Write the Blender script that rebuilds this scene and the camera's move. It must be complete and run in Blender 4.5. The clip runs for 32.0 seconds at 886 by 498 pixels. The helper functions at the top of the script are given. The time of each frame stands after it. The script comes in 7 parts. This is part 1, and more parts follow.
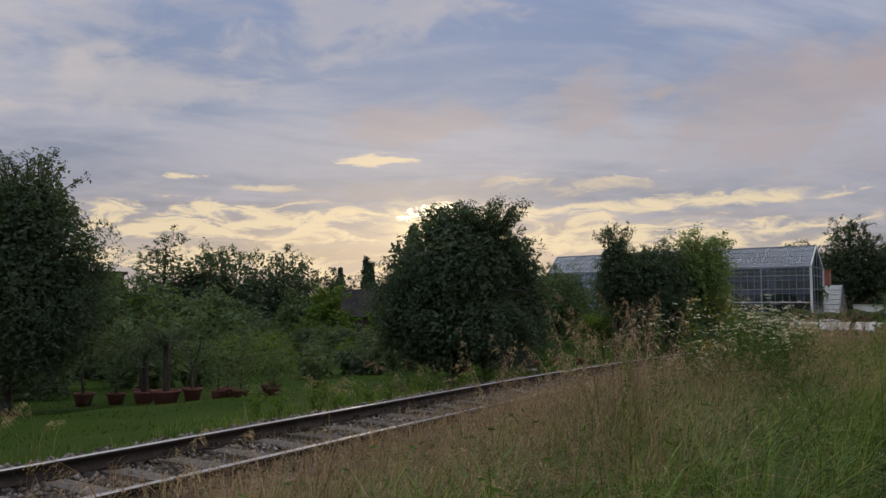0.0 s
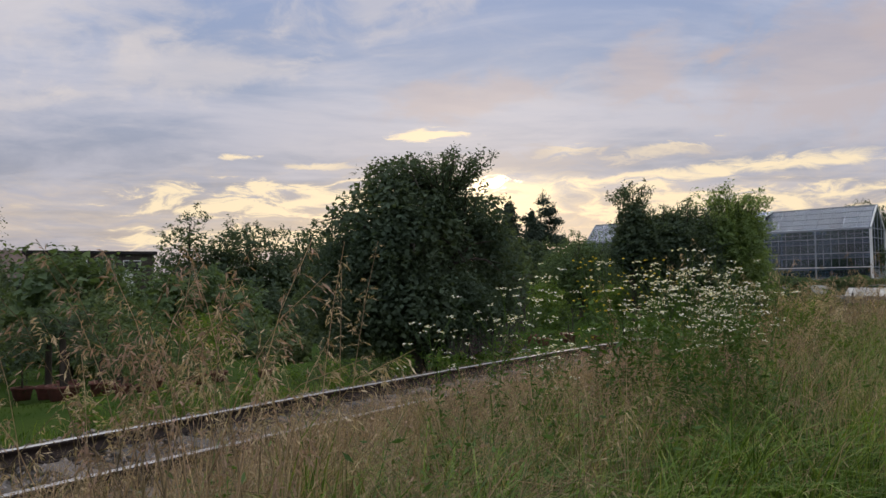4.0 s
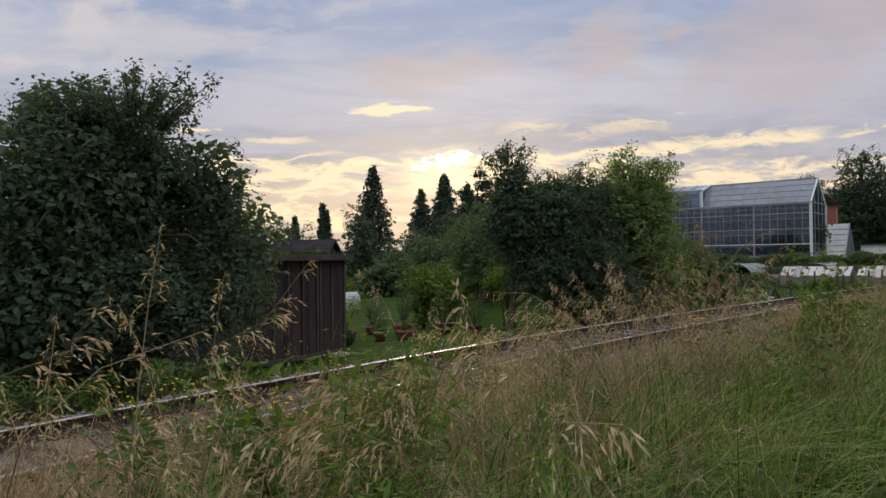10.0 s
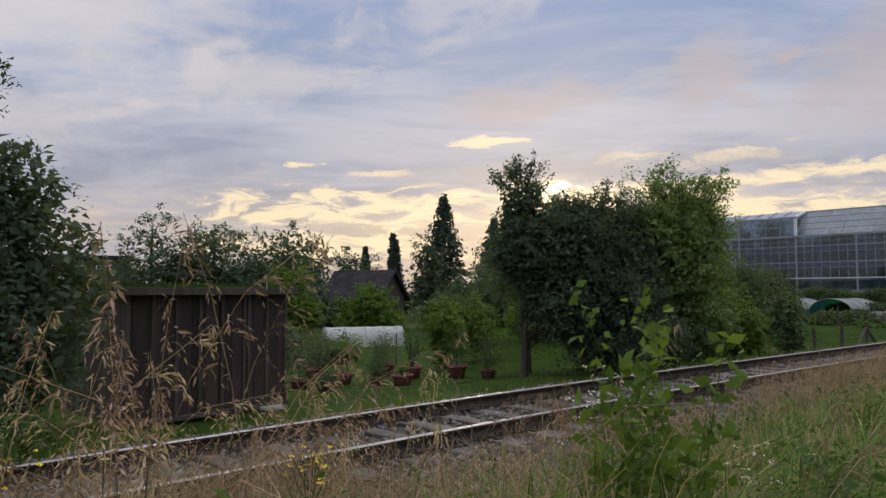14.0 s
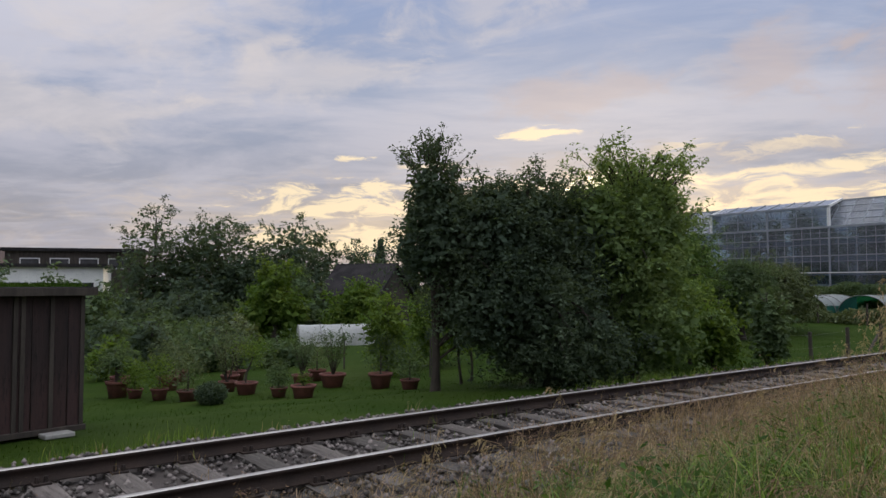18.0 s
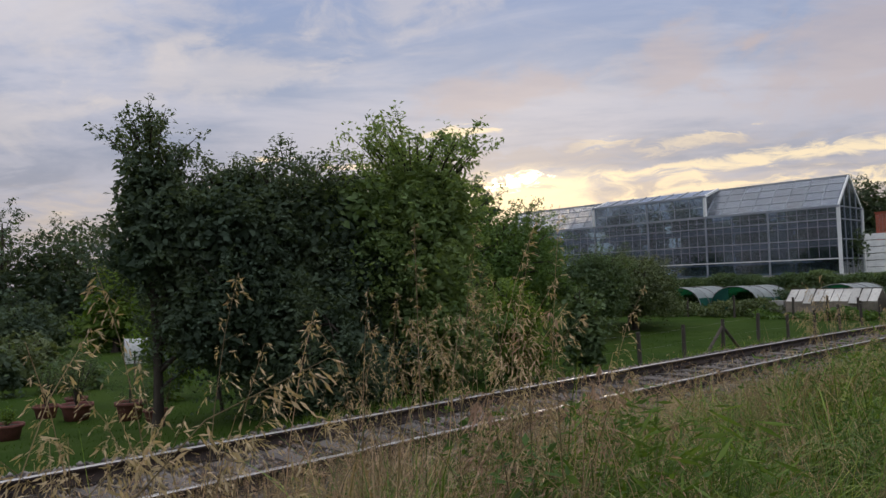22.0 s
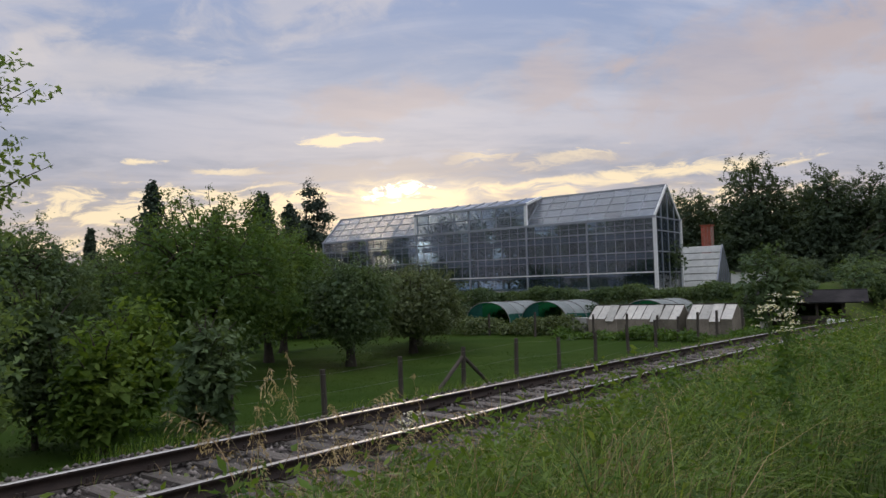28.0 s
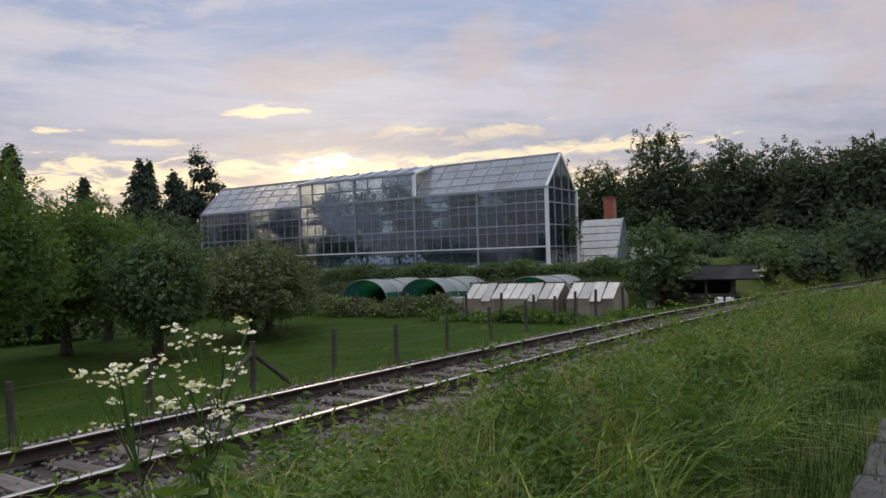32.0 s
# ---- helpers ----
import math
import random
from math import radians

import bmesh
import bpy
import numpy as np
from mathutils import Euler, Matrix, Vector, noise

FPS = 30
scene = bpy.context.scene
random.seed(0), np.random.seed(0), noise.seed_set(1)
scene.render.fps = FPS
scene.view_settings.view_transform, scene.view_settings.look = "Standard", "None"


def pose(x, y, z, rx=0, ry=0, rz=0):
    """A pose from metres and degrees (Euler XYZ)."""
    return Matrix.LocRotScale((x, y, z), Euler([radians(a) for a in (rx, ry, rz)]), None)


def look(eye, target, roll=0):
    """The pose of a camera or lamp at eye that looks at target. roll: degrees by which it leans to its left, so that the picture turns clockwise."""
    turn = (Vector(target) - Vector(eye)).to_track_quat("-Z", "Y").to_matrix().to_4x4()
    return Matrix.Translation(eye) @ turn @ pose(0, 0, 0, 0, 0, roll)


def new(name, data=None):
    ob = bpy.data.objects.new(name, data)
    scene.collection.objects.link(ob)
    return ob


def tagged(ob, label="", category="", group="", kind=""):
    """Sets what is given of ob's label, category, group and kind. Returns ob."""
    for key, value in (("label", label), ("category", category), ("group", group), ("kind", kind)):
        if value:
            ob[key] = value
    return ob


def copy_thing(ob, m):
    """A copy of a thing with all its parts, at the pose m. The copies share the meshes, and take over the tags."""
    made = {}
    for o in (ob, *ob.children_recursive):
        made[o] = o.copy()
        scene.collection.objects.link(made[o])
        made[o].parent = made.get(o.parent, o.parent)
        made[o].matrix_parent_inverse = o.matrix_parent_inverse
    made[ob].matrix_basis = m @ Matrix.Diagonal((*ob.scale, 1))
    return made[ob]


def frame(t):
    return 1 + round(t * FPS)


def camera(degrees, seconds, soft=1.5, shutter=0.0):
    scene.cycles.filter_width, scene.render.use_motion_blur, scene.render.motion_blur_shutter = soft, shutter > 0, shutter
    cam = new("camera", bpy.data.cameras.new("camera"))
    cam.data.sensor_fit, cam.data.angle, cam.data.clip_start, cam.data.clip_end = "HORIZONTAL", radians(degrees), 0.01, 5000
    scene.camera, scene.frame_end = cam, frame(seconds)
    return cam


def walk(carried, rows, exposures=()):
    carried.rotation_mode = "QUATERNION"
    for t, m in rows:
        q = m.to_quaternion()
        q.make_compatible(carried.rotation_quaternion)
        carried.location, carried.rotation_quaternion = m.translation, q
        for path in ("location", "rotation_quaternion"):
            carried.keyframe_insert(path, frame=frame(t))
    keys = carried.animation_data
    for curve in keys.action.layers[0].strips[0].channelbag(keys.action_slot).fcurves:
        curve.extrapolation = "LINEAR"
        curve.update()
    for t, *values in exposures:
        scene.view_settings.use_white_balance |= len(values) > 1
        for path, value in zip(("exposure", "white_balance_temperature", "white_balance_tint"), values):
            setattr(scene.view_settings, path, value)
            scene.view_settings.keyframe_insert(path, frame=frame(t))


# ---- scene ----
cam = camera(61.0, 32.0)
METRES, EYE, TILT, LEAN, TURN = 40.0, 1.7, 0.0, 0.0, 40.1
ROWS = [
    (0.0, 0.0, 0.0, 0.0, -0.02, 5.1, -0.22),
    (0.5, 0.0069, 0.0103, -0.0001, -0.34, 5.39, -0.38),
    (1.0, 0.0146, 0.0206, -0.0, 0.9, 4.72, -0.83),
    (1.5, 0.0224, 0.0329, -0.0002, 0.93, 4.09, -0.89),
    (2.0, 0.0299, 0.0442, -0.0003, 2.65, 2.88, -1.01),
    (2.5, 0.0374, 0.0566, -0.0002, 3.99, 2.78, -0.62),
    (3.0, 0.046, 0.0681, 0.0005, 4.92, 3.45, -0.41),
    (3.5, 0.0541, 0.0801, 0.0008, 4.46, 3.72, 0.57),
    (4.0, 0.0628, 0.092, 0.0005, 4.1, 3.13, 0.94),
    (4.5, 0.071, 0.1056, 0.0006, 3.7, 2.61, 1.17),
    (6.5, 0.1069, 0.1557, 0.0035, 6.9, 1.2, 0.61),
    (7.0, 0.1154, 0.1675, 0.004, 7.05, 1.47, 0.34),
    (7.5, 0.1234, 0.18, 0.0046, 4.68, 1.71, 0.11),
    (8.0, 0.1315, 0.1915, 0.0053, 2.52, 2.42, 0.29),
    (8.5, 0.1383, 0.2039, 0.0056, 0.85, 3.48, 0.78),
    (9.0, 0.1455, 0.2163, 0.0054, 0.28, 2.95, 1.0),
    (9.5, 0.1522, 0.2296, 0.0049, 0.36, 1.59, 0.99),
    (10.0, 0.1611, 0.2422, 0.0051, 1.24, 1.21, 0.93),
    (10.5, 0.17, 0.254, 0.0049, 2.61, 1.23, 0.78),
    (11.0, 0.1806, 0.2657, 0.0051, 4.3, 1.41, 0.67),
    (11.5, 0.1896, 0.2772, 0.0055, 6.33, 1.92, 0.32),
    (12.0, 0.1993, 0.2887, 0.0062, 7.06, 2.68, -0.05),
    (12.5, 0.2078, 0.3002, 0.0062, 6.1, 3.43, -0.59),
    (13.0, 0.2167, 0.3128, 0.0067, 5.53, 3.82, -0.58),
    (13.5, 0.224, 0.3252, 0.0066, 6.99, 3.79, 0.0),
    (15.5, 0.2651, 0.3743, 0.0089, 10.71, 3.44, 0.52),
    (16.0, 0.2758, 0.3864, 0.0095, 10.28, 3.54, 0.1),
    (16.5, 0.285, 0.3992, 0.0095, 10.07, 3.4, 0.01),
    (17.0, 0.2959, 0.4113, 0.0101, 11.06, 2.92, 0.24),
    (17.5, 0.3051, 0.4241, 0.0099, 12.58, 2.71, 0.15),
    (18.0, 0.3164, 0.4368, 0.0102, 12.49, 3.16, 0.38),
    (18.5, 0.3266, 0.4492, 0.0101, 11.29, 2.73, 0.78),
    (19.0, 0.3382, 0.4612, 0.0107, 9.57, 2.56, 1.07),
    (19.5, 0.3479, 0.4736, 0.0111, 7.73, 3.0, 0.92),
    (20.0, 0.3588, 0.4856, 0.0117, 5.54, 3.97, 0.98),
    (20.5, 0.3689, 0.4977, 0.0114, 3.42, 4.26, 1.05),
    (21.0, 0.3797, 0.5099, 0.0118, 3.61, 3.83, 1.07),
    (21.5, 0.3895, 0.5223, 0.0116, 5.26, 2.84, 1.53),
    (22.0, 0.4009, 0.5353, 0.0121, 6.78, 2.99, 2.12),
    (22.5, 0.4113, 0.548, 0.0123, 7.81, 3.27, 2.22),
    (23.0, 0.4221, 0.5611, 0.0125, 8.83, 3.55, 2.29),
    (23.5, 0.4322, 0.574, 0.0124, 9.63, 4.04, 1.97),
    (24.0, 0.4435, 0.5871, 0.0127, 10.23, 4.39, 1.66),
    (24.5, 0.4537, 0.5997, 0.0125, 10.71, 4.49, 1.01),
    (26.5, 0.4946, 0.6529, 0.0132, 13.92, 6.03, 2.61),
    (27.0, 0.5057, 0.6655, 0.0132, 11.01, 5.12, 3.06),
    (27.5, 0.5172, 0.6771, 0.0134, 3.06, 4.15, 3.32),
    (28.0, 0.529, 0.689, 0.014, -2.38, 3.4, 1.86),
    (28.5, 0.5391, 0.7014, 0.0138, -5.42, 3.64, 1.3),
    (29.0, 0.5493, 0.7134, 0.0143, -7.2, 4.55, 1.84),
    (29.5, 0.5587, 0.7268, 0.0146, -6.73, 4.33, 1.32),
    (30.0, 0.5695, 0.7394, 0.0148, -6.49, 3.73, 0.99),
    (30.5, 0.5794, 0.7516, 0.015, -7.63, 3.35, 1.28),
    (31.0, 0.5905, 0.7634, 0.0152, -7.69, 2.6, 1.48),
    (31.5, 0.6011, 0.7748, 0.015, -7.44, 1.97, 1.57),
    (32.0, 0.6134, 0.7861, 0.0152, -7.79, 1.23, 2.03),
]
WALK = [(t, pose(0, 0, EYE, 0, -0.5, 0) @ pose(0, 0, 0, TILT, LEAN, TURN) @ pose(METRES * x, METRES * y, METRES * z, 90 + pitch, roll, yaw)) for t, x, y, z, yaw, pitch, roll in ROWS]
walk(cam, WALK, [(0.0, -0.33), (2.0, -0.18), (4.0, 0.0), (31.0, 0.0), (32.0, 0.13)])

# ---- world and sun ----
SUN_LEFT, SUN_UP = 41.3, 8.2


def math_node(tree, op, a, b=None, c=None, clamp=False):
    n = tree.nodes.new("ShaderNodeMath")
    n.operation, n.use_clamp = op, clamp
    for i, v in enumerate((a, b, c)):
        if v is None:
            continue
        if isinstance(v, (int, float)):
            n.inputs[i].default_value = v
        else:
            tree.links.new(v, n.inputs[i])
    return n.outputs[0]


def mix_node(tree, fac, a, b, blend="MIX"):
    n = tree.nodes.new("ShaderNodeMix")
    n.data_type, n.blend_type = "RGBA", blend
    for i, v in ((0, fac), (6, a), (7, b)):
        if isinstance(v, (int, float)):
            n.inputs[i].default_value = v
        elif isinstance(v, tuple):
            n.inputs[i].default_value = (*v[:3], 1)
        else:
            tree.links.new(v, n.inputs[i])
    return n.outputs[2]


def ramp_node(tree, fac, stops):
    n = tree.nodes.new("ShaderNodeValToRGB")
    n.color_ramp.interpolation = "EASE"
    e = n.color_ramp.elements
    while len(e) < len(stops):
        e.new(0.5)
    for el, (p, c) in zip(e, stops):
        el.position = p
        el.color = (c, c, c, 1) if isinstance(c, (int, float)) else (*c, 1)
    tree.links.new(fac, n.inputs[0])
    return n.outputs[0]


def noise_node(tree, vec, scale, detail=5.0, rough=0.55, distort=0.0):
    n = tree.nodes.new("ShaderNodeTexNoise")
    n.inputs["Scale"].default_value, n.inputs["Detail"].default_value = scale, detail
    n.inputs["Roughness"].default_value, n.inputs["Distortion"].default_value = rough, distort
    if vec is not None:
        tree.links.new(vec, n.inputs["Vector"])
    return n.outputs["Fac"]


def mapping(tree, vec, scale=(1, 1, 1), loc=(0, 0, 0), rot=(0, 0, 0)):
    n = tree.nodes.new("ShaderNodeMapping")
    n.inputs["Location"].default_value, n.inputs["Scale"].default_value = loc, scale
    n.inputs["Rotation"].default_value = rot
    tree.links.new(vec, n.inputs["Vector"])
    return n.outputs[0]


def make_world():
    world = bpy.data.worlds.new("evening_sky")
    world.use_nodes = True
    scene.world = world
    t = world.node_tree
    t.nodes.clear()
    out = t.nodes.new("ShaderNodeOutputWorld")
    sky = t.nodes.new("ShaderNodeTexSky")
    sky.sky_type, sky.sun_disc = "NISHITA", False
    sky.sun_elevation, sky.sun_rotation = radians(SUN_UP), radians(-SUN_LEFT)
    sky.air_density, sky.dust_density, sky.ozone_density = 1.0, 2.0, 2.0
    co = t.nodes.new("ShaderNodeTexCoord").outputs["Generated"]
    # turn so that +x points away from the sun's side and +y at the sun
    turned = mapping(t, co, rot=(0, 0, radians(-SUN_LEFT)))
    sep = t.nodes.new("ShaderNodeSeparateXYZ")
    t.links.new(turned, sep.inputs[0])
    side, ahead, up = sep.outputs
    upc = math_node(t, "MAXIMUM", up, 0.0)
    # flat cloud layer: direction divided by height, so clouds flatten towards the horizon
    low = math_node(t, "ADD", upc, 0.09)
    comb = t.nodes.new("ShaderNodeCombineXYZ")
    t.links.new(math_node(t, "DIVIDE", side, low), comb.inputs[0])
    t.links.new(math_node(t, "DIVIDE", ahead, low), comb.inputs[1])
    layer = comb.outputs[0]
    az = math_node(t, "ARCTAN2", side, ahead)
    el = math_node(t, "ARCSINE", up)
    # base: lilac grey low down, blue grey higher, raised overhead as unseen fill light
    elr = math_node(t, "MULTIPLY", el, 0.6366, clamp=True)
    base = t.nodes.new("ShaderNodeValToRGB")
    e = base.color_ramp.elements
    stops = ((0.0, (0.33, 0.29, 0.30)), (0.06, (0.335, 0.33, 0.38)), (0.16, (0.295, 0.355, 0.50)), (0.28, (0.27, 0.355, 0.58)), (0.45, (1.0, 1.1, 1.28)), (1.0, (2.32, 2.35, 2.48)))
    for _ in range(len(stops) - 2):
        e.new(0.5)
    for el_, (p, c) in zip(e, stops):
        el_.position, el_.color = p, (*c, 1)
    t.links.new(elr, base.inputs[0])
    col = base.outputs[0]
    flat = t.nodes.new("ShaderNodeCombineXYZ")
    t.links.new(az, flat.inputs[0])
    t.links.new(el, flat.inputs[1])
    ae = flat.outputs[0]
    warp = t.nodes.new("ShaderNodeTexNoise")
    warp.inputs["Scale"].default_value, warp.inputs["Detail"].default_value = 6.0, 4.0
    t.links.new(ae, warp.inputs["Vector"])
    wv = t.nodes.new("ShaderNodeVectorMath")
    wv.operation = "MULTIPLY_ADD"
    t.links.new(warp.outputs["Color"], wv.inputs[0])
    wv.inputs[1].default_value, wv.inputs[2].default_value = (0.10, 0.05, 0), (-0.05, -0.025, 0)
    wadd = t.nodes.new("ShaderNodeVectorMath")
    t.links.new(ae, wadd.inputs[0])
    t.links.new(wv.outputs[0], wadd.inputs[1])
    aw = wadd.outputs[0]
    wisp = noise_node(t, mapping(t, aw, (15.0, 60.0, 1.0), (0.3, 0.7, 0.0), (0, 0, 0.06)), 1.0, 9, 0.62, 0.6)
    heap = noise_node(t, mapping(t, aw, (9.0, 16.0, 1.0), (2.3, 5.1, 0.0)), 1.0, 9, 0.6, 0.4)

    def cloud(az0, el0, wide, high, grain, soft=(0.3, 0.8), tilt=0.0, amount=2.2):
        """A cloud bank round a direction (degrees right of the sun, degrees up), torn by a noise."""
        da = math_node(t, "SUBTRACT", az, radians(az0))
        dx = math_node(t, "DIVIDE", da, radians(wide))
        dy = math_node(t, "DIVIDE", math_node(t, "SUBTRACT", math_node(t, "SUBTRACT", el, radians(el0)), math_node(t, "MULTIPLY", da, tilt)), radians(high))
        g = math_node(t, "POWER", 2.718, math_node(t, "MULTIPLY", math_node(t, "ADD", math_node(t, "MULTIPLY", dx, dx), math_node(t, "MULTIPLY", dy, dy)), -1.0))
        m = math_node(t, "ADD", g, math_node(t, "MULTIPLY", math_node(t, "MULTIPLY_ADD", grain, amount, -0.5 * amount), math_node(t, "MINIMUM", math_node(t, "MULTIPLY", g, 3.0), 1.0)))
        return ramp_node(t, m, ((soft[0], 0.0), (soft[1], 1.0)))

    # soft grey lilac sheet over the blue
    n1 = noise_node(t, mapping(t, layer, (0.8, 1.3, 1.0), (3.1, 1.7, 0.0)), 0.8, 7, 0.6, 0.5)
    sheet = ramp_node(t, n1, ((0.36, 0.0), (0.62, 1.0)))
    col = mix_node(t, math_node(t, "MULTIPLY", sheet, 0.85), col, mix_node(t, elr, (0.375, 0.365, 0.43), (1.6, 1.6, 1.75)))
    # pale broken streaks
    n2 = noise_node(t, mapping(t, layer, (1.3, 1.9, 1.0), (7.3, 2.2, 0.0), (0, 0, 0.3)), 1.5, 9, 0.6, 0.5)
    streak = ramp_node(t, n2, ((0.46, 0.0), (0.70, 1.0)))
    col = mix_node(t, math_node(t, "MULTIPLY", streak, 0.5), col, (0.53, 0.515, 0.575))
    # rosy heaped clouds
    for az0, el0, wide, high, tilt in ((-1.0, 14.4, 8.0, 2.2, 0.12), (12.5, 15.3, 6.0, 3.4, 0.0), (26.0, 14.5, 12.0, 5.5, 0.1), (43.0, 16.0, 15.0, 7.5, 0.0)):
        col = mix_node(t, math_node(t, "MULTIPLY", cloud(az0, el0, wide, high, heap, (0.32, 1.0), tilt, 2.4), 0.56), col, (0.52, 0.43, 0.425))
    # white broken clouds higher up and to the left
    for az0, el0, wide, high, tilt in ((-3.0, 22.0, 14.0, 3.2, 0.25), (-31.0, 20.0, 14.0, 5.0, 0.15), (-22.0, 15.5, 9.0, 2.6, 0.15), (-38.0, 12.0, 9.0, 3.0, 0.0), (-36.0, 27.0, 14.0, 4.0, 0.2)):
        col = mix_node(t, math_node(t, "MULTIPLY", cloud(az0, el0, wide, high, heap, (0.3, 1.7), tilt, 3.0), 0.4), col, (0.74, 0.66, 0.62))
    # gold lit gaps low down
    glow = cloud(0.0, 4.4, 36.0, 4.0, wisp, (0.15, 1.2), 0.0, 1.4)
    col = mix_node(t, math_node(t, "MULTIPLY", glow, 0.62), col, (0.80, 0.62, 0.43))
    for az0, el0, wide, high, tilt, am in ((-14.0, 6.4, 13.0, 1.7, 0.04, 3.0), (-15.0, 3.4, 13.0, 1.5, 0.0, 2.4), (17.0, 8.0, 14.0, 0.8, 0.05, 1.8), (16.0, 5.6, 16.0, 1.3, 0.03, 2.4), (-4.0, 11.4, 3.6, 0.5, 0.03, 3.0), (-17.5, 9.6, 2.0, 0.3, 0.02, 2.2), (6.5, 9.8, 2.6, 0.6, 0.1, 2.8), (12.5, 9.6, 6.0, 0.7, 0.08, 2.8), (-12.0, 9.0, 3.0, 0.4, 0.03, 3.0)):
        col = mix_node(t, math_node(t, "MULTIPLY", cloud(az0, el0, wide, high, wisp, (0.4, 1.8), tilt, 1.6 * am), 0.9), col, (0.98, 0.80, 0.54))
    # grey cloud bars across the gold
    col = mix_node(t, math_node(t, "MULTIPLY", cloud(3.0, 9.2, 22.0, 1.3, wisp, (0.4, 1.0), 0.02, 2.4), 0.75), col, (0.43, 0.40, 0.43))
    col = mix_node(t, math_node(t, "MULTIPLY", cloud(2.4, 6.3, 3.2, 0.5, wisp, (0.4, 0.9), -0.05, 2.0), 0.6), col, (0.60, 0.48, 0.42))
    # the veiled sun
    torn = noise_node(t, mapping(t, aw, (34.0, 80.0, 1.0), (1.3, 0.2, 0.0), (0, 0, 0.12)), 1.0, 8, 0.6, 0.8)
    halo = cloud(1.6, 6.5, 6.5, 1.9, wisp, (0.15, 1.15), 0.0, 1.5)
    col = mix_node(t, halo, col, (1.12, 0.92, 0.60))
    core = cloud(0.4, 7.5, 2.3, 0.62, torn, (0.3, 3.0), 0.04, 5.0)
    col = mix_node(t, core, col, (3.0, 2.55, 1.75))
    col = mix_node(t, math_node(t, "MULTIPLY", cloud(1.6, 7.1, 2.6, 0.32, torn, (0.3, 1.0), -0.08, 2.0), 0.7), col, (0.62, 0.50, 0.44))
    bg_sky = t.nodes.new("ShaderNodeBackground")
    t.links.new(sky.outputs[0], bg_sky.inputs[0])
    bg_sky.inputs[1].default_value = 0.005
    bg = t.nodes.new("ShaderNodeBackground")
    t.links.new(col, bg.inputs[0])
    bg.inputs[1].default_value = 1.0
    add = t.nodes.new("ShaderNodeAddShader")
    t.links.new(bg_sky.outputs[0], add.inputs[0])
    t.links.new(bg.outputs[0], add.inputs[1])
    t.links.new(add.outputs[0], out.inputs[0])


make_world()
sun = new("sun", bpy.data.lights.new("sun", "SUN"))
sun.data.energy, sun.data.angle, sun.data.color = 0.9, radians(12), (1.0, 0.78, 0.52)
sun_way = Vector((-math.sin(radians(SUN_LEFT)) * math.cos(radians(SUN_UP)), math.cos(radians(SUN_LEFT)) * math.cos(radians(SUN_UP)), math.sin(radians(SUN_UP))))
sun.matrix_world = look(sun_way * 100, (0, 0, 0))


# ---- materials ----
def material(name, colors, rough=0.85, scale=3.0, fine=40.0, bump=0.3, metal=0.0, spec=0.3, translucent=0.0, island=0.0, random_ob=0.0, stretch=(1, 1, 1), streak=0.0, coat=0.0):
    """colors: two or three tones, mixed by a broad and a fine noise; island/random_ob: brightness spread from piece to piece."""
    m = bpy.data.materials.new(name)
    m.use_nodes = True
    t = m.node_tree
    bsdf = t.nodes["Principled BSDF"]
    co = t.nodes.new("ShaderNodeTexCoord").outputs["Object"]
    vec = mapping(t, co, stretch)
    broad = noise_node(t, vec, scale, 4, 0.6, 0.2)
    small = noise_node(t, vec, fine, 5, 0.65)
    col = mix_node(t, ramp_node(t, broad, ((0.35, 0.0), (0.65, 1.0))), colors[0], colors[1])
    if len(colors) > 2:
        col = mix_node(t, ramp_node(t, small, ((0.5, 0.0), (0.72, 1.0))), col, colors[2])
    else:
        col = mix_node(t, math_node(t, "MULTIPLY", ramp_node(t, small, ((0.4, 0.0), (0.7, 1.0))), 0.35), col, tuple(c * 0.6 for c in colors[0]))
    if island or random_ob:
        if island:
            rnd = t.nodes.new("ShaderNodeNewGeometry").outputs["Random Per Island"]
        else:
            rnd = t.nodes.new("ShaderNodeObjectInfo").outputs["Random"]
        amount = island or random_ob
        hsv = t.nodes.new("ShaderNodeHueSaturation")
        t.links.new(math_node(t, "MULTIPLY_ADD", rnd, 2 * amount, 1 - amount), hsv.inputs["Value"])
        t.links.new(math_node(t, "MULTIPLY_ADD", rnd, -0.06 * amount, 0.5 + 0.03 * amount), hsv.inputs["Hue"])
        t.links.new(col, hsv.inputs["Color"])
        col = hsv.outputs[0]
    t.links.new(col, bsdf.inputs["Base Color"])
    bsdf.inputs["Roughness"].default_value, bsdf.inputs["Metallic"].default_value = rough, metal
    bsdf.inputs["Specular IOR Level"].default_value = spec
    if bump:
        b = t.nodes.new("ShaderNodeBump")
        b.inputs["Strength"].default_value, b.inputs["Distance"].default_value = bump, 0.02
        t.links.new(small, b.inputs["Height"])
        t.links.new(b.outputs[0], bsdf.inputs["Normal"])
    if translucent:
        tr = t.nodes.new("ShaderNodeBsdfTranslucent")
        t.links.new(mix_node(t, 1.0, col, (1.25, 1.2, 0.55), "MULTIPLY"), tr.inputs[0])
        mx = t.nodes.new("ShaderNodeMixShader")
        mx.inputs[0].default_value = translucent
        t.links.new(bsdf.outputs[0], mx.inputs[1])
        t.links.new(tr.outputs[0], mx.inputs[2])
        t.links.new(mx.outputs[0], t.nodes["Material Output"].inputs[0])
    return m


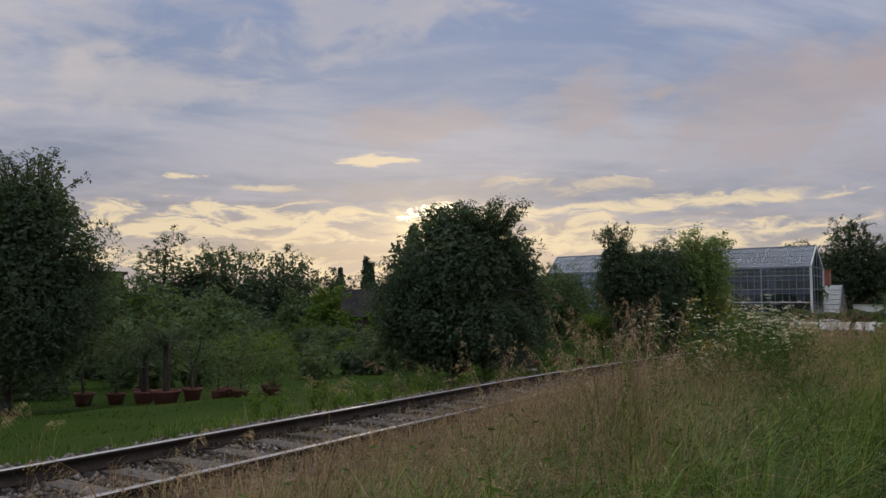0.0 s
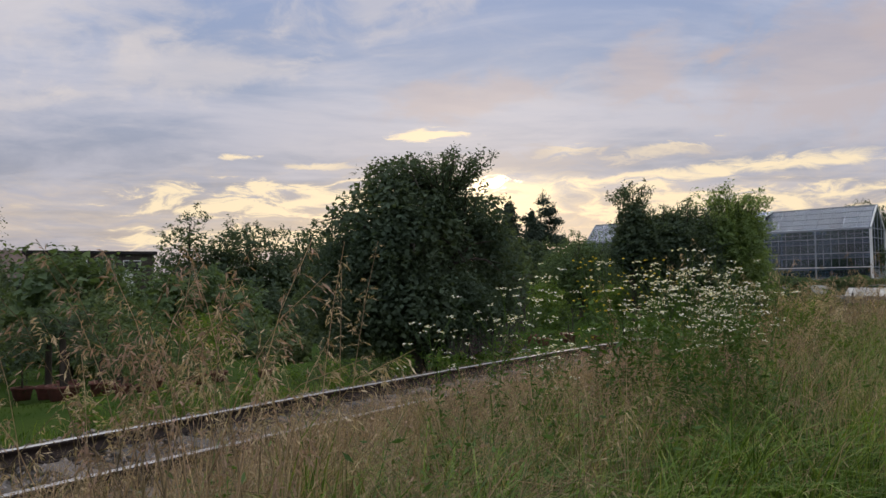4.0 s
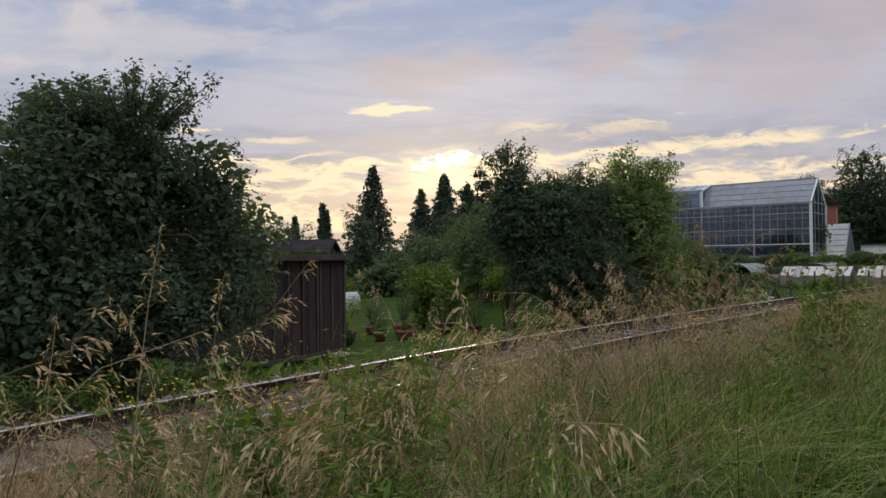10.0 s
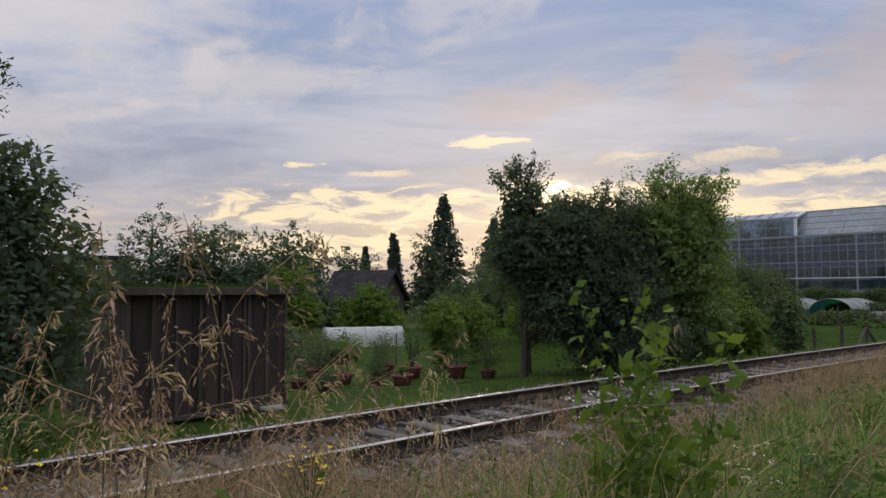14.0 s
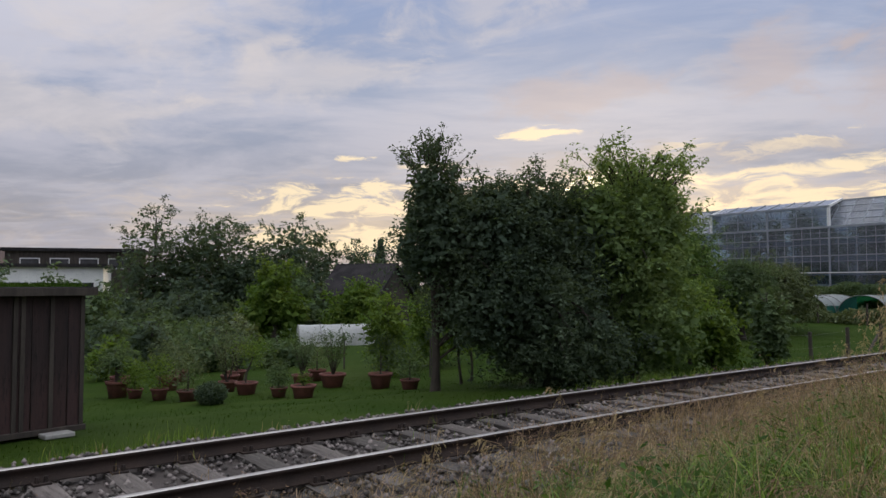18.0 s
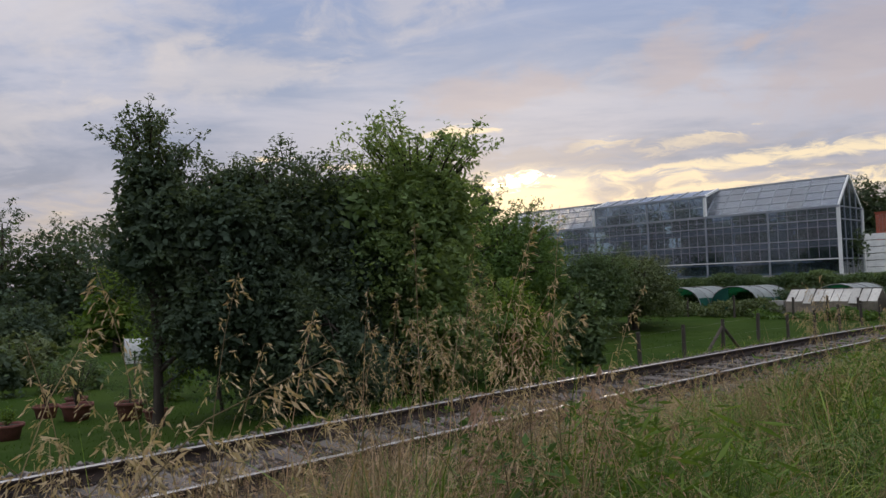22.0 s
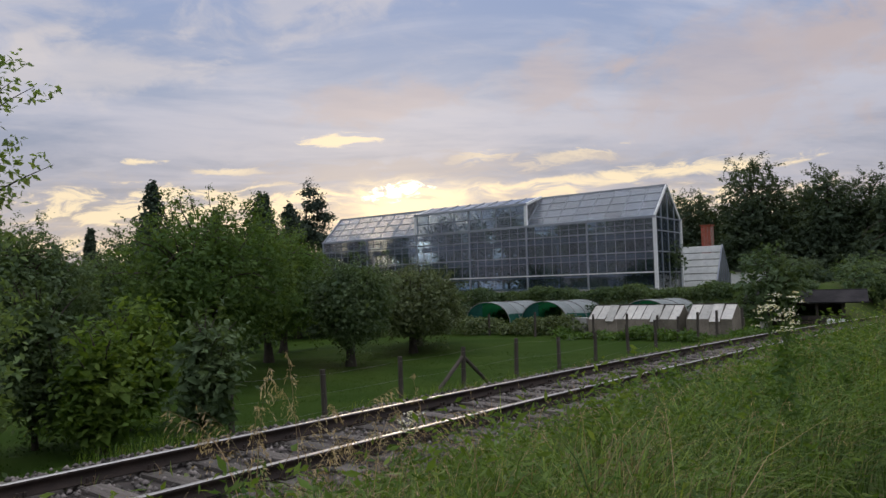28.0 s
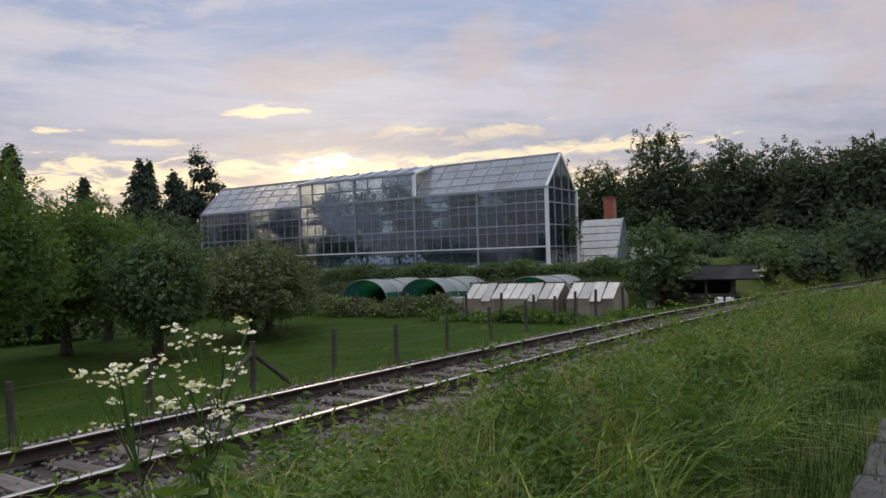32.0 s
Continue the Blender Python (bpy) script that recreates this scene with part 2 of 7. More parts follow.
def glass_material(name, tint, haze):
    """A greenhouse pane: clear glass with a dusty film, its blue painted in as sky reflection."""
    m = bpy.data.materials.new(name)
    m.use_nodes = True
    t = m.node_tree
    bsdf = t.nodes["Principled BSDF"]
    co = t.nodes.new("ShaderNodeTexCoord").outputs["Object"]
    dirt_sheen = noise_node(t, co, 1.7, 6, 0.65)
    bsdf.inputs["Base Color"].default_value = (*tint, 1)
    bsdf.inputs["Roughness"].default_value = 0.06
    clear = t.nodes.new("ShaderNodeBsdfTransparent")
    clear.inputs[0].default_value = (*tint, 1)
    gloss = t.nodes.new("ShaderNodeBsdfGlossy")
    gloss.inputs["Roughness"].default_value = 0.05
    fres = t.nodes.new("ShaderNodeFresnel")
    fres.inputs[0].default_value = 1.5
    m1 = t.nodes.new("ShaderNodeMixShader")
    t.links.new(math_node(t, "MULTIPLY", fres.outputs[0], 1.6, clamp=True), m1.inputs[0])
    t.links.new(clear.outputs[0], m1.inputs[1])
    t.links.new(gloss.outputs[0], m1.inputs[2])
    # diffuse dust film; its blue colour stands in for mirrored sky
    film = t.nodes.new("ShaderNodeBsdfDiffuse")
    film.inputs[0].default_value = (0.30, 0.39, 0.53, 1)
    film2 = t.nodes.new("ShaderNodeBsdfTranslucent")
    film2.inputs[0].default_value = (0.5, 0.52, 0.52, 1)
    fm = t.nodes.new("ShaderNodeAddShader")
    t.links.new(film.outputs[0], fm.inputs[0])
    t.links.new(film2.outputs[0], fm.inputs[1])
    m2 = t.nodes.new("ShaderNodeMixShader")
    rnd = t.nodes.new("ShaderNodeObjectInfo").outputs["Random"]
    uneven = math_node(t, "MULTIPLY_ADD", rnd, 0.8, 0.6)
    t.links.new(math_node(t, "MULTIPLY", math_node(t, "MULTIPLY", ramp_node(t, dirt_sheen, ((0.3, 0.5), (0.7, 1.0))), haze), uneven, clamp=True), m2.inputs[0])
    t.links.new(m1.outputs[0], m2.inputs[1])
    t.links.new(fm.outputs[0], m2.inputs[2])
    t.links.new(m2.outputs[0], t.nodes["Material Output"].inputs[0])
    return m


M = {
    "meadow": material("meadow", ((0.045, 0.075, 0.016), (0.065, 0.08, 0.025), (0.08, 0.07, 0.035)), 0.95, 0.35, 14.0, 0.6, spec=0.05),
    "lawn_blade": material("lawn_blade", ((0.030, 0.068, 0.0065), (0.044, 0.080, 0.010)), 0.8, 0.6, 9.0, 0.0, spec=0.08, island=0.3, translucent=0.25),
    "grass_green": material("grass_green", ((0.068, 0.135, 0.020), (0.125, 0.20, 0.030), (0.235, 0.255, 0.066)), 0.55, 0.9, 5.0, 0.0, spec=0.2, island=0.6, translucent=0.3),
    "grass_dry": material("grass_dry", ((0.23, 0.165, 0.095), (0.39, 0.29, 0.17)), 0.75, 0.7, 5.0, 0.0, island=0.6, translucent=0.3),
    "seed_head": material("seed_head", ((0.40, 0.30, 0.18), (0.50, 0.40, 0.26)), 0.8, 0.9, 30.0, 0.0, island=0.3, translucent=0.3),
    "weed_leaf": material("weed_leaf", ((0.065, 0.13, 0.025), (0.10, 0.165, 0.036)), 0.6, 2.0, 20.0, 0.0, island=0.3, translucent=0.4),
    "petal_white": material("petal_white", ((0.78, 0.77, 0.74), (0.85, 0.85, 0.82)), 0.7, 5.0, 50.0, 0.0, translucent=0.3),
    "petal_yellow": material("petal_yellow", ((0.75, 0.55, 0.02), (0.82, 0.62, 0.04)), 0.6, 5.0, 50.0, 0.0, translucent=0.3),
    "ballast": material("ballast", ((0.13, 0.115, 0.105), (0.21, 0.185, 0.165), (0.065, 0.055, 0.05)), 0.9, 2.0, 30.0, 0.8, island=0.65),
    "ballast_bed": material("ballast_bed", ((0.05, 0.042, 0.038), (0.09, 0.075, 0.067)), 0.95, 1.0, 40.0, 0.8),
    "sleeper_wood": material("sleeper_wood", ((0.10, 0.086, 0.076), (0.165, 0.145, 0.128), (0.055, 0.047, 0.042)), 0.9, 1.5, 9.0, 0.8, random_ob=0.3, stretch=(0.5, 6, 6)),
    "rail_rust": material("rail_rust", ((0.035, 0.026, 0.022), (0.055, 0.038, 0.03)), 0.8, 3.0, 60.0, 0.4, metal=0.2),
    "rail_top": material("rail_top", ((0.54, 0.51, 0.48), (0.42, 0.39, 0.37)), 0.38, 0.8, 30.0, 0.05, metal=1.0),
    "bark": material("bark", ((0.045, 0.036, 0.028), (0.085, 0.07, 0.055)), 0.95, 4.0, 25.0, 1.0, stretch=(1, 1, 0.25)),
    "leaf_dark": material("leaf_dark", ((0.074, 0.108, 0.076), (0.105, 0.140, 0.086)), 0.7, 0.4, 6.0, 0.0, spec=0.08, island=0.2, translucent=0.4),
    "leaf_mid": material("leaf_mid", ((0.082, 0.128, 0.064), (0.118, 0.166, 0.074)), 0.6, 0.4, 6.0, 0.0, spec=0.14, island=0.3, translucent=0.38),
    "leaf_light": material("leaf_light", ((0.095, 0.165, 0.032), (0.145, 0.205, 0.042)), 0.6, 0.4, 6.0, 0.0, spec=0.14, island=0.3, translucent=0.45),
    "leaf_orchard": material("leaf_orchard", ((0.072, 0.128, 0.038), (0.112, 0.168, 0.050)), 0.65, 0.4, 6.0, 0.0, spec=0.1, island=0.25, translucent=0.4),
    "leaf_forest": material("leaf_forest", ((0.068, 0.096, 0.064), (0.094, 0.126, 0.078)), 0.75, 0.3, 6.0, 0.0, spec=0.06, island=0.2, translucent=0.35),
    # leaf green lightened to paint in the sun's glare over one tree
    "leaf_loose_glare": material("leaf_loose_glare", ((0.155, 0.23, 0.095), (0.21, 0.28, 0.115)), 0.65, 0.4, 6.0, 0.0, spec=0.1, island=0.25, translucent=0.5),
    "leaf_olive": material("leaf_olive", ((0.10, 0.13, 0.06), (0.13, 0.16, 0.075)), 0.6, 0.5, 8.0, 0.0, spec=0.18, island=0.4, translucent=0.3),
    "needle": material("needle", ((0.042, 0.066, 0.048), (0.06, 0.085, 0.056)), 0.7, 0.4, 8.0, 0.0, island=0.3, translucent=0.15),
    "shed_board": material("shed_board", ((0.027, 0.021, 0.02), (0.055, 0.032, 0.029), (0.017, 0.014, 0.014)), 0.9, 0.9, 14.0, 0.6, random_ob=0.35, stretch=(2, 2, 0.3)),
    "shed_dark": material("shed_dark", ((0.05, 0.042, 0.036), (0.08, 0.066, 0.055)), 0.9, 1.5, 20.0, 0.6, stretch=(3, 3, 0.4)),
    "post_wood": material("post_wood", ((0.06, 0.05, 0.04), (0.10, 0.085, 0.07)), 0.95, 3.0, 25.0, 0.8, stretch=(2, 2, 0.3)),
    "terracotta": material("terracotta", ((0.13, 0.05, 0.04), (0.18, 0.07, 0.053), (0.08, 0.045, 0.038)), 0.8, 4.0, 30.0, 0.2, random_ob=0.2),
    "soil": material("soil", ((0.04, 0.03, 0.022), (0.07, 0.055, 0.04)), 0.95, 6.0, 60.0, 0.8),
    "white_film": material("white_film", ((0.50, 0.48, 0.44), (0.60, 0.58, 0.53), (0.36, 0.34, 0.30)), 0.5, 1.5, 10.0, 0.3, translucent=0.15, random_ob=0.2),
    "aluminium": material("aluminium", ((0.27, 0.29, 0.32), (0.36, 0.38, 0.41)), 0.5, 0.8, 20.0, 0.05, metal=0.4),
    "white_paint": material("white_paint", ((0.70, 0.70, 0.69), (0.80, 0.80, 0.78), (0.55, 0.55, 0.52)), 0.6, 0.6, 8.0, 0.1),
    "shade_cloth": material("shade_cloth", ((0.16, 0.18, 0.20), (0.24, 0.26, 0.29)), 0.9, 0.6, 12.0, 0.1, translucent=0.3),
    "concrete": material("concrete", ((0.32, 0.31, 0.29), (0.42, 0.41, 0.38), (0.22, 0.21, 0.19)), 0.9, 1.2, 25.0, 0.5),
    "brick_red": material("brick_red", ((0.30, 0.075, 0.045), (0.38, 0.11, 0.07)), 0.9, 4.0, 30.0, 0.4, random_ob=0.25),
    "mortar": material("mortar", ((0.33, 0.30, 0.27), (0.40, 0.37, 0.34)), 0.95, 5.0, 50.0, 0.4),
    "roof_dark": material("roof_dark", ((0.030, 0.028, 0.029), (0.05, 0.046, 0.047)), 0.95, 1.0, 18.0, 0.4, spec=0.05),
    "roof_tile": material("roof_tile", ((0.12, 0.085, 0.075), (0.17, 0.12, 0.10)), 0.85, 1.0, 10.0, 0.4),
    "net_green": material("net_green", ((0.008, 0.075, 0.058), (0.014, 0.11, 0.08)), 0.75, 0.8, 30.0, 0.2, translucent=0.35),
    "net_grey": material("net_grey", ((0.28, 0.31, 0.31), (0.38, 0.41, 0.41)), 0.75, 0.8, 30.0, 0.2, translucent=0.3),
    "window_dark": material("window_dark", ((0.02, 0.022, 0.025), (0.04, 0.043, 0.048)), 0.1, 1.0, 10.0, 0.0, spec=0.6),
    "wire": material("wire", ((0.22, 0.21, 0.20), (0.3, 0.29, 0.27)), 0.5, 5.0, 40.0, 0.0, metal=0.8),
}
M["kerb_stone"] = material("kerb_stone", ((0.06, 0.057, 0.053), (0.10, 0.095, 0.088), (0.04, 0.037, 0.035)), 0.9, 2.0, 25.0, 0.6)
M["seed_red"] = material("seed_red", ((0.27, 0.175, 0.125), (0.36, 0.25, 0.18)), 0.8, 0.6, 12.0, 0.0, island=0.35, translucent=0.3)
M["tunnel_film"] = material("tunnel_film", ((0.44, 0.45, 0.44), (0.54, 0.55, 0.54), (0.34, 0.35, 0.33)), 0.45, 1.2, 9.0, 0.3, translucent=0.2)
M["frame_board"] = material("frame_board", ((0.17, 0.145, 0.112), (0.23, 0.20, 0.155), (0.11, 0.092, 0.074)), 0.9, 1.5, 20.0, 0.4, random_ob=0.25)
M["path_grass"] = material("path_grass", ((0.028, 0.060, 0.009), (0.045, 0.080, 0.013), (0.074, 0.092, 0.023)), 0.7, 0.7, 5.0, 0.0, spec=0.12, island=0.5, translucent=0.25)
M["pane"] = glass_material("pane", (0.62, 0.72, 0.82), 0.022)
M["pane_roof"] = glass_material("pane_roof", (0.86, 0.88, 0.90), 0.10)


# ---- mesh helpers ----
def mesh_object(name, verts, faces, mats, parent=None, label="", smooth=False, mat_index=None):
    """An object from arrays; faces: an (n, k) array, or a list of arrays of different k."""
    me = bpy.data.meshes.new(name)
    verts = np.asarray(verts, dtype=np.float32).reshape(-1, 3)
    groups = faces if isinstance(faces, list) else [faces]
    groups = [np.asarray(g, dtype=np.int32) for g in groups if len(g)]
    loops = np.concatenate([g.ravel() for g in groups])
    sizes = np.concatenate([np.full(len(g), g.shape[1], dtype=np.int32) for g in groups])
    me.vertices.add(len(verts))
    me.vertices.foreach_set("co", verts.ravel())
    me.loops.add(len(loops))
    me.loops.foreach_set("vertex_index", loops)
    me.polygons.add(len(sizes))
    me.polygons.foreach_set("loop_start", np.concatenate(([0], np.cumsum(sizes)[:-1])).astype(np.int32))
    for m in (mats if isinstance(mats, (list, tuple)) else [mats]):
        me.materials.append(m)
    if mat_index is not None:
        me.polygons.foreach_set("material_index", np.asarray(mat_index, dtype=np.int32))
    if smooth:
        me.polygons.foreach_set("use_smooth", np.ones(len(sizes), dtype=bool))
    me.update(calc_edges=True)
    ob = new(name, me)
    if parent is not None:
        ob.parent = parent
    if label:
        tagged(ob, label)
    return ob


def part(name, bm, mat, parent=None, label="", smooth=False):
    me = bpy.data.meshes.new(name)
    bm.normal_update()
    bm.to_mesh(me)
    bm.free()
    me.materials.append(mat)
    if smooth:
        for p in me.polygons:
            p.use_smooth = True
    ob = new(name, me)
    if parent is not None:
        ob.parent = parent
    if label:
        tagged(ob, label)
    return ob


def shared(name, me, parent, m):
    """One more object on a mesh that is already there."""
    ob = new(name, me)
    ob.parent = parent
    ob.matrix_basis = m
    return ob


def box(bm, size, m=Matrix(), bevel=0.0):
    made = bmesh.ops.create_cube(bm, size=1.0, matrix=m @ Matrix.Diagonal((*size, 1)))
    if bevel:
        edges = list({e for v in made["verts"] for e in v.link_edges})
        bmesh.ops.bevel(bm, geom=edges, offset=bevel, segments=1, affect="EDGES")
    return bm


def bar(bm, a, b, w, d=None, sides=4):
    """A straight bar from a to b."""
    a, b = Vector(a), Vector(b)
    way = b - a
    q = way.to_track_quat("Z", "Y").to_matrix().to_4x4()
    m = Matrix.Translation((a + b) / 2) @ q
    if sides == 4:
        bmesh.ops.create_cube(bm, size=1.0, matrix=m @ Matrix.Diagonal((w, d or w, way.length, 1)))
    else:
        bmesh.ops.create_cone(bm, cap_ends=True, segments=sides, radius1=w / 2, radius2=(d or w) / 2, depth=way.length, matrix=m)
    return bm


def empty(name, x, y, z, turn=0.0, label="", category="", group="", kind=""):
    ob = new(name)
    ob.empty_display_size = 0.2
    ob.matrix_basis = pose(x, y, z, 0, 0, turn)
    return tagged(ob, label, category, group, kind)


def tube(points, radii, sides=6):
    """Vertices and quads of a bent, tapering tube."""
    points, radii = np.asarray(points, float), np.asarray(radii, float)
    way = np.gradient(points, axis=0)
    way /= np.linalg.norm(way, axis=1, keepdims=True) + 1e-9
    ref = np.where(np.abs(way[:, 2:3]) > 0.9, np.array([[1.0, 0, 0]]), np.array([[0, 0, 1.0]]))
    u = np.cross(way, ref)
    u /= np.linalg.norm(u, axis=1, keepdims=True) + 1e-9
    v = np.cross(way, u)
    a = np.arange(sides) * 2 * np.pi / sides
    ring = (np.cos(a)[None, :, None] * u[:, None] + np.sin(a)[None, :, None] * v[:, None]) * radii[:, None, None] + points[:, None]
    n = len(points)
    i, j = np.meshgrid(np.arange(n - 1), np.arange(sides), indexing="ij")
    k = (j + 1) % sides
    faces = np.stack([i * sides + j, i * sides + k, (i + 1) * sides + k, (i + 1) * sides + j], -1).reshape(-1, 4)
    return ring.reshape(-1, 3), faces


class Pile:
    """Gathers vertices and faces of one mesh."""

    def __init__(self):
        self.v, self.f, self.mi, self.n = [], [], [], 0

    def add(self, v, f, mi=0):
        self.v.append(np.asarray(v, float).reshape(-1, 3))
        self.f.append(np.asarray(f) + self.n)
        self.mi.append(np.full(len(f), mi))
        self.n += len(self.v[-1])

    def make(self, name, mats, parent=None, label="", smooth=False):
        if not self.v:
            return None
        ks = sorted({g.shape[1] for g in self.f})
        order = [[g for g in self.f if g.shape[1] == k] for k in ks]
        mis = [[m for g, m in zip(self.f, self.mi) if g.shape[1] == k] for k in ks]
        return mesh_object(name, np.concatenate(self.v), [np.concatenate(o) for o in order], mats, parent, label, smooth, np.concatenate([np.concatenate(m) for m in mis]))


# ---- ground ----
def smooth_step(a, b, v):
    s = np.clip((np.asarray(v, float) - a) / (b - a), 0, 1)
    return s * s * (3 - 2 * s)


def curve_fn(ys, vs):
    """A smooth curve through a few places, straight beyond its ends."""
    ys, vs = np.array(ys, float), np.array(vs, float)
    g = np.gradient(vs, ys)

    def at(y):
        y = np.asarray(y, float)
        i = np.clip(np.searchsorted(ys, y) - 1, 0, len(ys) - 2)
        h = ys[i + 1] - ys[i]
        s = (y - ys[i]) / h
        inside = (2 * s**3 - 3 * s**2 + 1) * vs[i] + (s**3 - 2 * s**2 + s) * h * g[i] + (-2 * s**3 + 3 * s**2) * vs[i + 1] + (s**3 - s**2) * h * g[i + 1]
        return np.where(y < ys[0], vs[0] + g[0] * (y - ys[0]), np.where(y > ys[-1], vs[-1] + g[-1] * (y - ys[-1]), inside))

    return at


track_x = curve_fn((-30, -10, 3, 8, 14, 22, 35, 48, 60, 70, 80, 100, 130), (-1.0, -4.5, -6.55, -7.3, -7.95, -8.2, -8.4, -8.2, -7.5, -6.4, -4.9, -0.6, 8.0))
rail_z = curve_fn((-30, 3, 8, 14, 21, 35, 60, 100, 200), (0.27, 0.29, 0.33, 0.42, 0.53, 0.55, 0.57, 0.62, 0.7))
path_z = curve_fn((-30, 0, 10, 20, 30, 40, 60, 100), (0.05, 0.08, 0.27, 0.46, 0.57, 0.66, 0.72, 0.8))
lawn_z = curve_fn((-90, -42, -24, -20, -16, -13, -10), (-1.6, -1.4, -1.15, -0.95, -0.52, -0.42, -0.3))


def ground_z(x, y):
    """Height of the ground: a ballasted track, a rough verge and a path east of it, gardens west of it."""
    x, y = np.asarray(x, float), np.asarray(y, float)
    yc = np.clip(y, -60, 140)
    d = x - track_x(yc)
    zr, zp = rail_z(yc), path_z(yc)
    west = lawn_z(np.clip(x, -90, -10))
    orchard = smooth_step(38, 46, yc) * smooth_step(-11, -14, x)
    west = west + orchard * (np.minimum(0, -0.52 - west) + np.maximum(0, -0.52 - west) * smooth_step(-40, -28, x))
    rise = np.interp(yc, (58, 66, 75, 77.5, 80, 90), (0, 0.1, 0.35, 1.2, 2.35, 2.5))
    west = west + rise
    bed = zr - 0.212
    edge = zr - 0.42
    ledge = zr - 0.24
    east = np.where(d < 4.6, ledge + (zp + 0.12 - ledge) * smooth_step(2.3, 4.6, d), zp + 0.12 - 0.12 * smooth_step(4.6, 5.7, d) + 0.35 * smooth_step(9, 16, d))
    z = np.where(d > 2.3, east, bed)
    z = np.where((d > 1.7) & (d <= 2.3), bed + (ledge - bed) * (d - 1.7) / 0.6, z)
    z = np.where((d < -1.8) & (d >= -2.5), bed + (edge - 0.1 - bed) * (-d - 1.8) / 0.7, z)
    z = np.where(d < -2.5, edge - 0.1 + (west - edge + 0.1) * smooth_step(2.5, 6.0, -d), z)
    far = smooth_step(120, 420, np.hypot(x, y))
    return z * (1 - far) + far * 1.0


def make_ground():
    xs = np.unique(np.concatenate([np.linspace(-1800, -150, 16), np.linspace(-150, -30, 60), np.arange(-30, -14, 0.8), np.arange(-14, 8, 0.3), np.linspace(8, 80, 30), np.linspace(80, 1800, 14)]))
    ys = np.unique(np.concatenate([np.linspace(-1800, -60, 14), np.linspace(-60, -10, 26), np.arange(-10, 90, 0.7), np.linspace(90, 160, 36), np.linspace(160, 1800, 16)]))
    gx, gy = np.meshgrid(xs, ys)
    gz = ground_z(gx, gy)
    rough = 0.05 * np.sin(gx * 1.9 + 2 * np.sin(gy * 0.7)) * np.sin(gy * 1.3) * (np.abs(gx - track_x(np.clip(gy, -60, 140))) > 2.6)
    gz = gz + np.where(np.hypot(gx, gy) < 150, rough, 0)
    n, m = len(ys), len(xs)
    i, j = np.meshgrid(np.arange(n - 1), np.arange(m - 1), indexing="ij")
    f = np.stack([i * m + j, i * m + j + 1, (i + 1) * m + j + 1, (i + 1) * m + j], -1).reshape(-1, 4)
    cx, cy = gx[:-1, :-1].ravel() + 0.12, gy[:-1, :-1].ravel() + 0.2
    d = cx - track_x(np.clip(cy, -60, 140))
    mi = np.where((np.abs(d) < 2.1) & (np.abs(cy) < 150), 1, np.where((d < -2.1) & (cx > -60) & (cy < 77), 2, 0))
    mats = [M["meadow"], M["ballast_bed"], material("lawn", ((0.025, 0.050, 0.0065), (0.036, 0.061, 0.009), (0.019, 0.037, 0.0055)), 0.95, 0.5, 25.0, 0.8, spec=0.05)]
    tagged(mesh_object("ground", np.stack([gx, gy, gz], -1), f, mats, smooth=True, mat_index=mi), "meadow verge, gravel bed and mown garden lawn", "ground", kind="structure")


make_ground()


def gz(x, y):
    return float(ground_z(x, y))


# ---- railway ----
def track_at(y):
    """Centre, heading (degrees, left of +y) and rail height of the track."""
    dx = float(track_x(y + 0.1) - track_x(y - 0.1)) / 0.2
    return float(track_x(y)), -math.degrees(math.atan(dx)), float(rail_z(y))


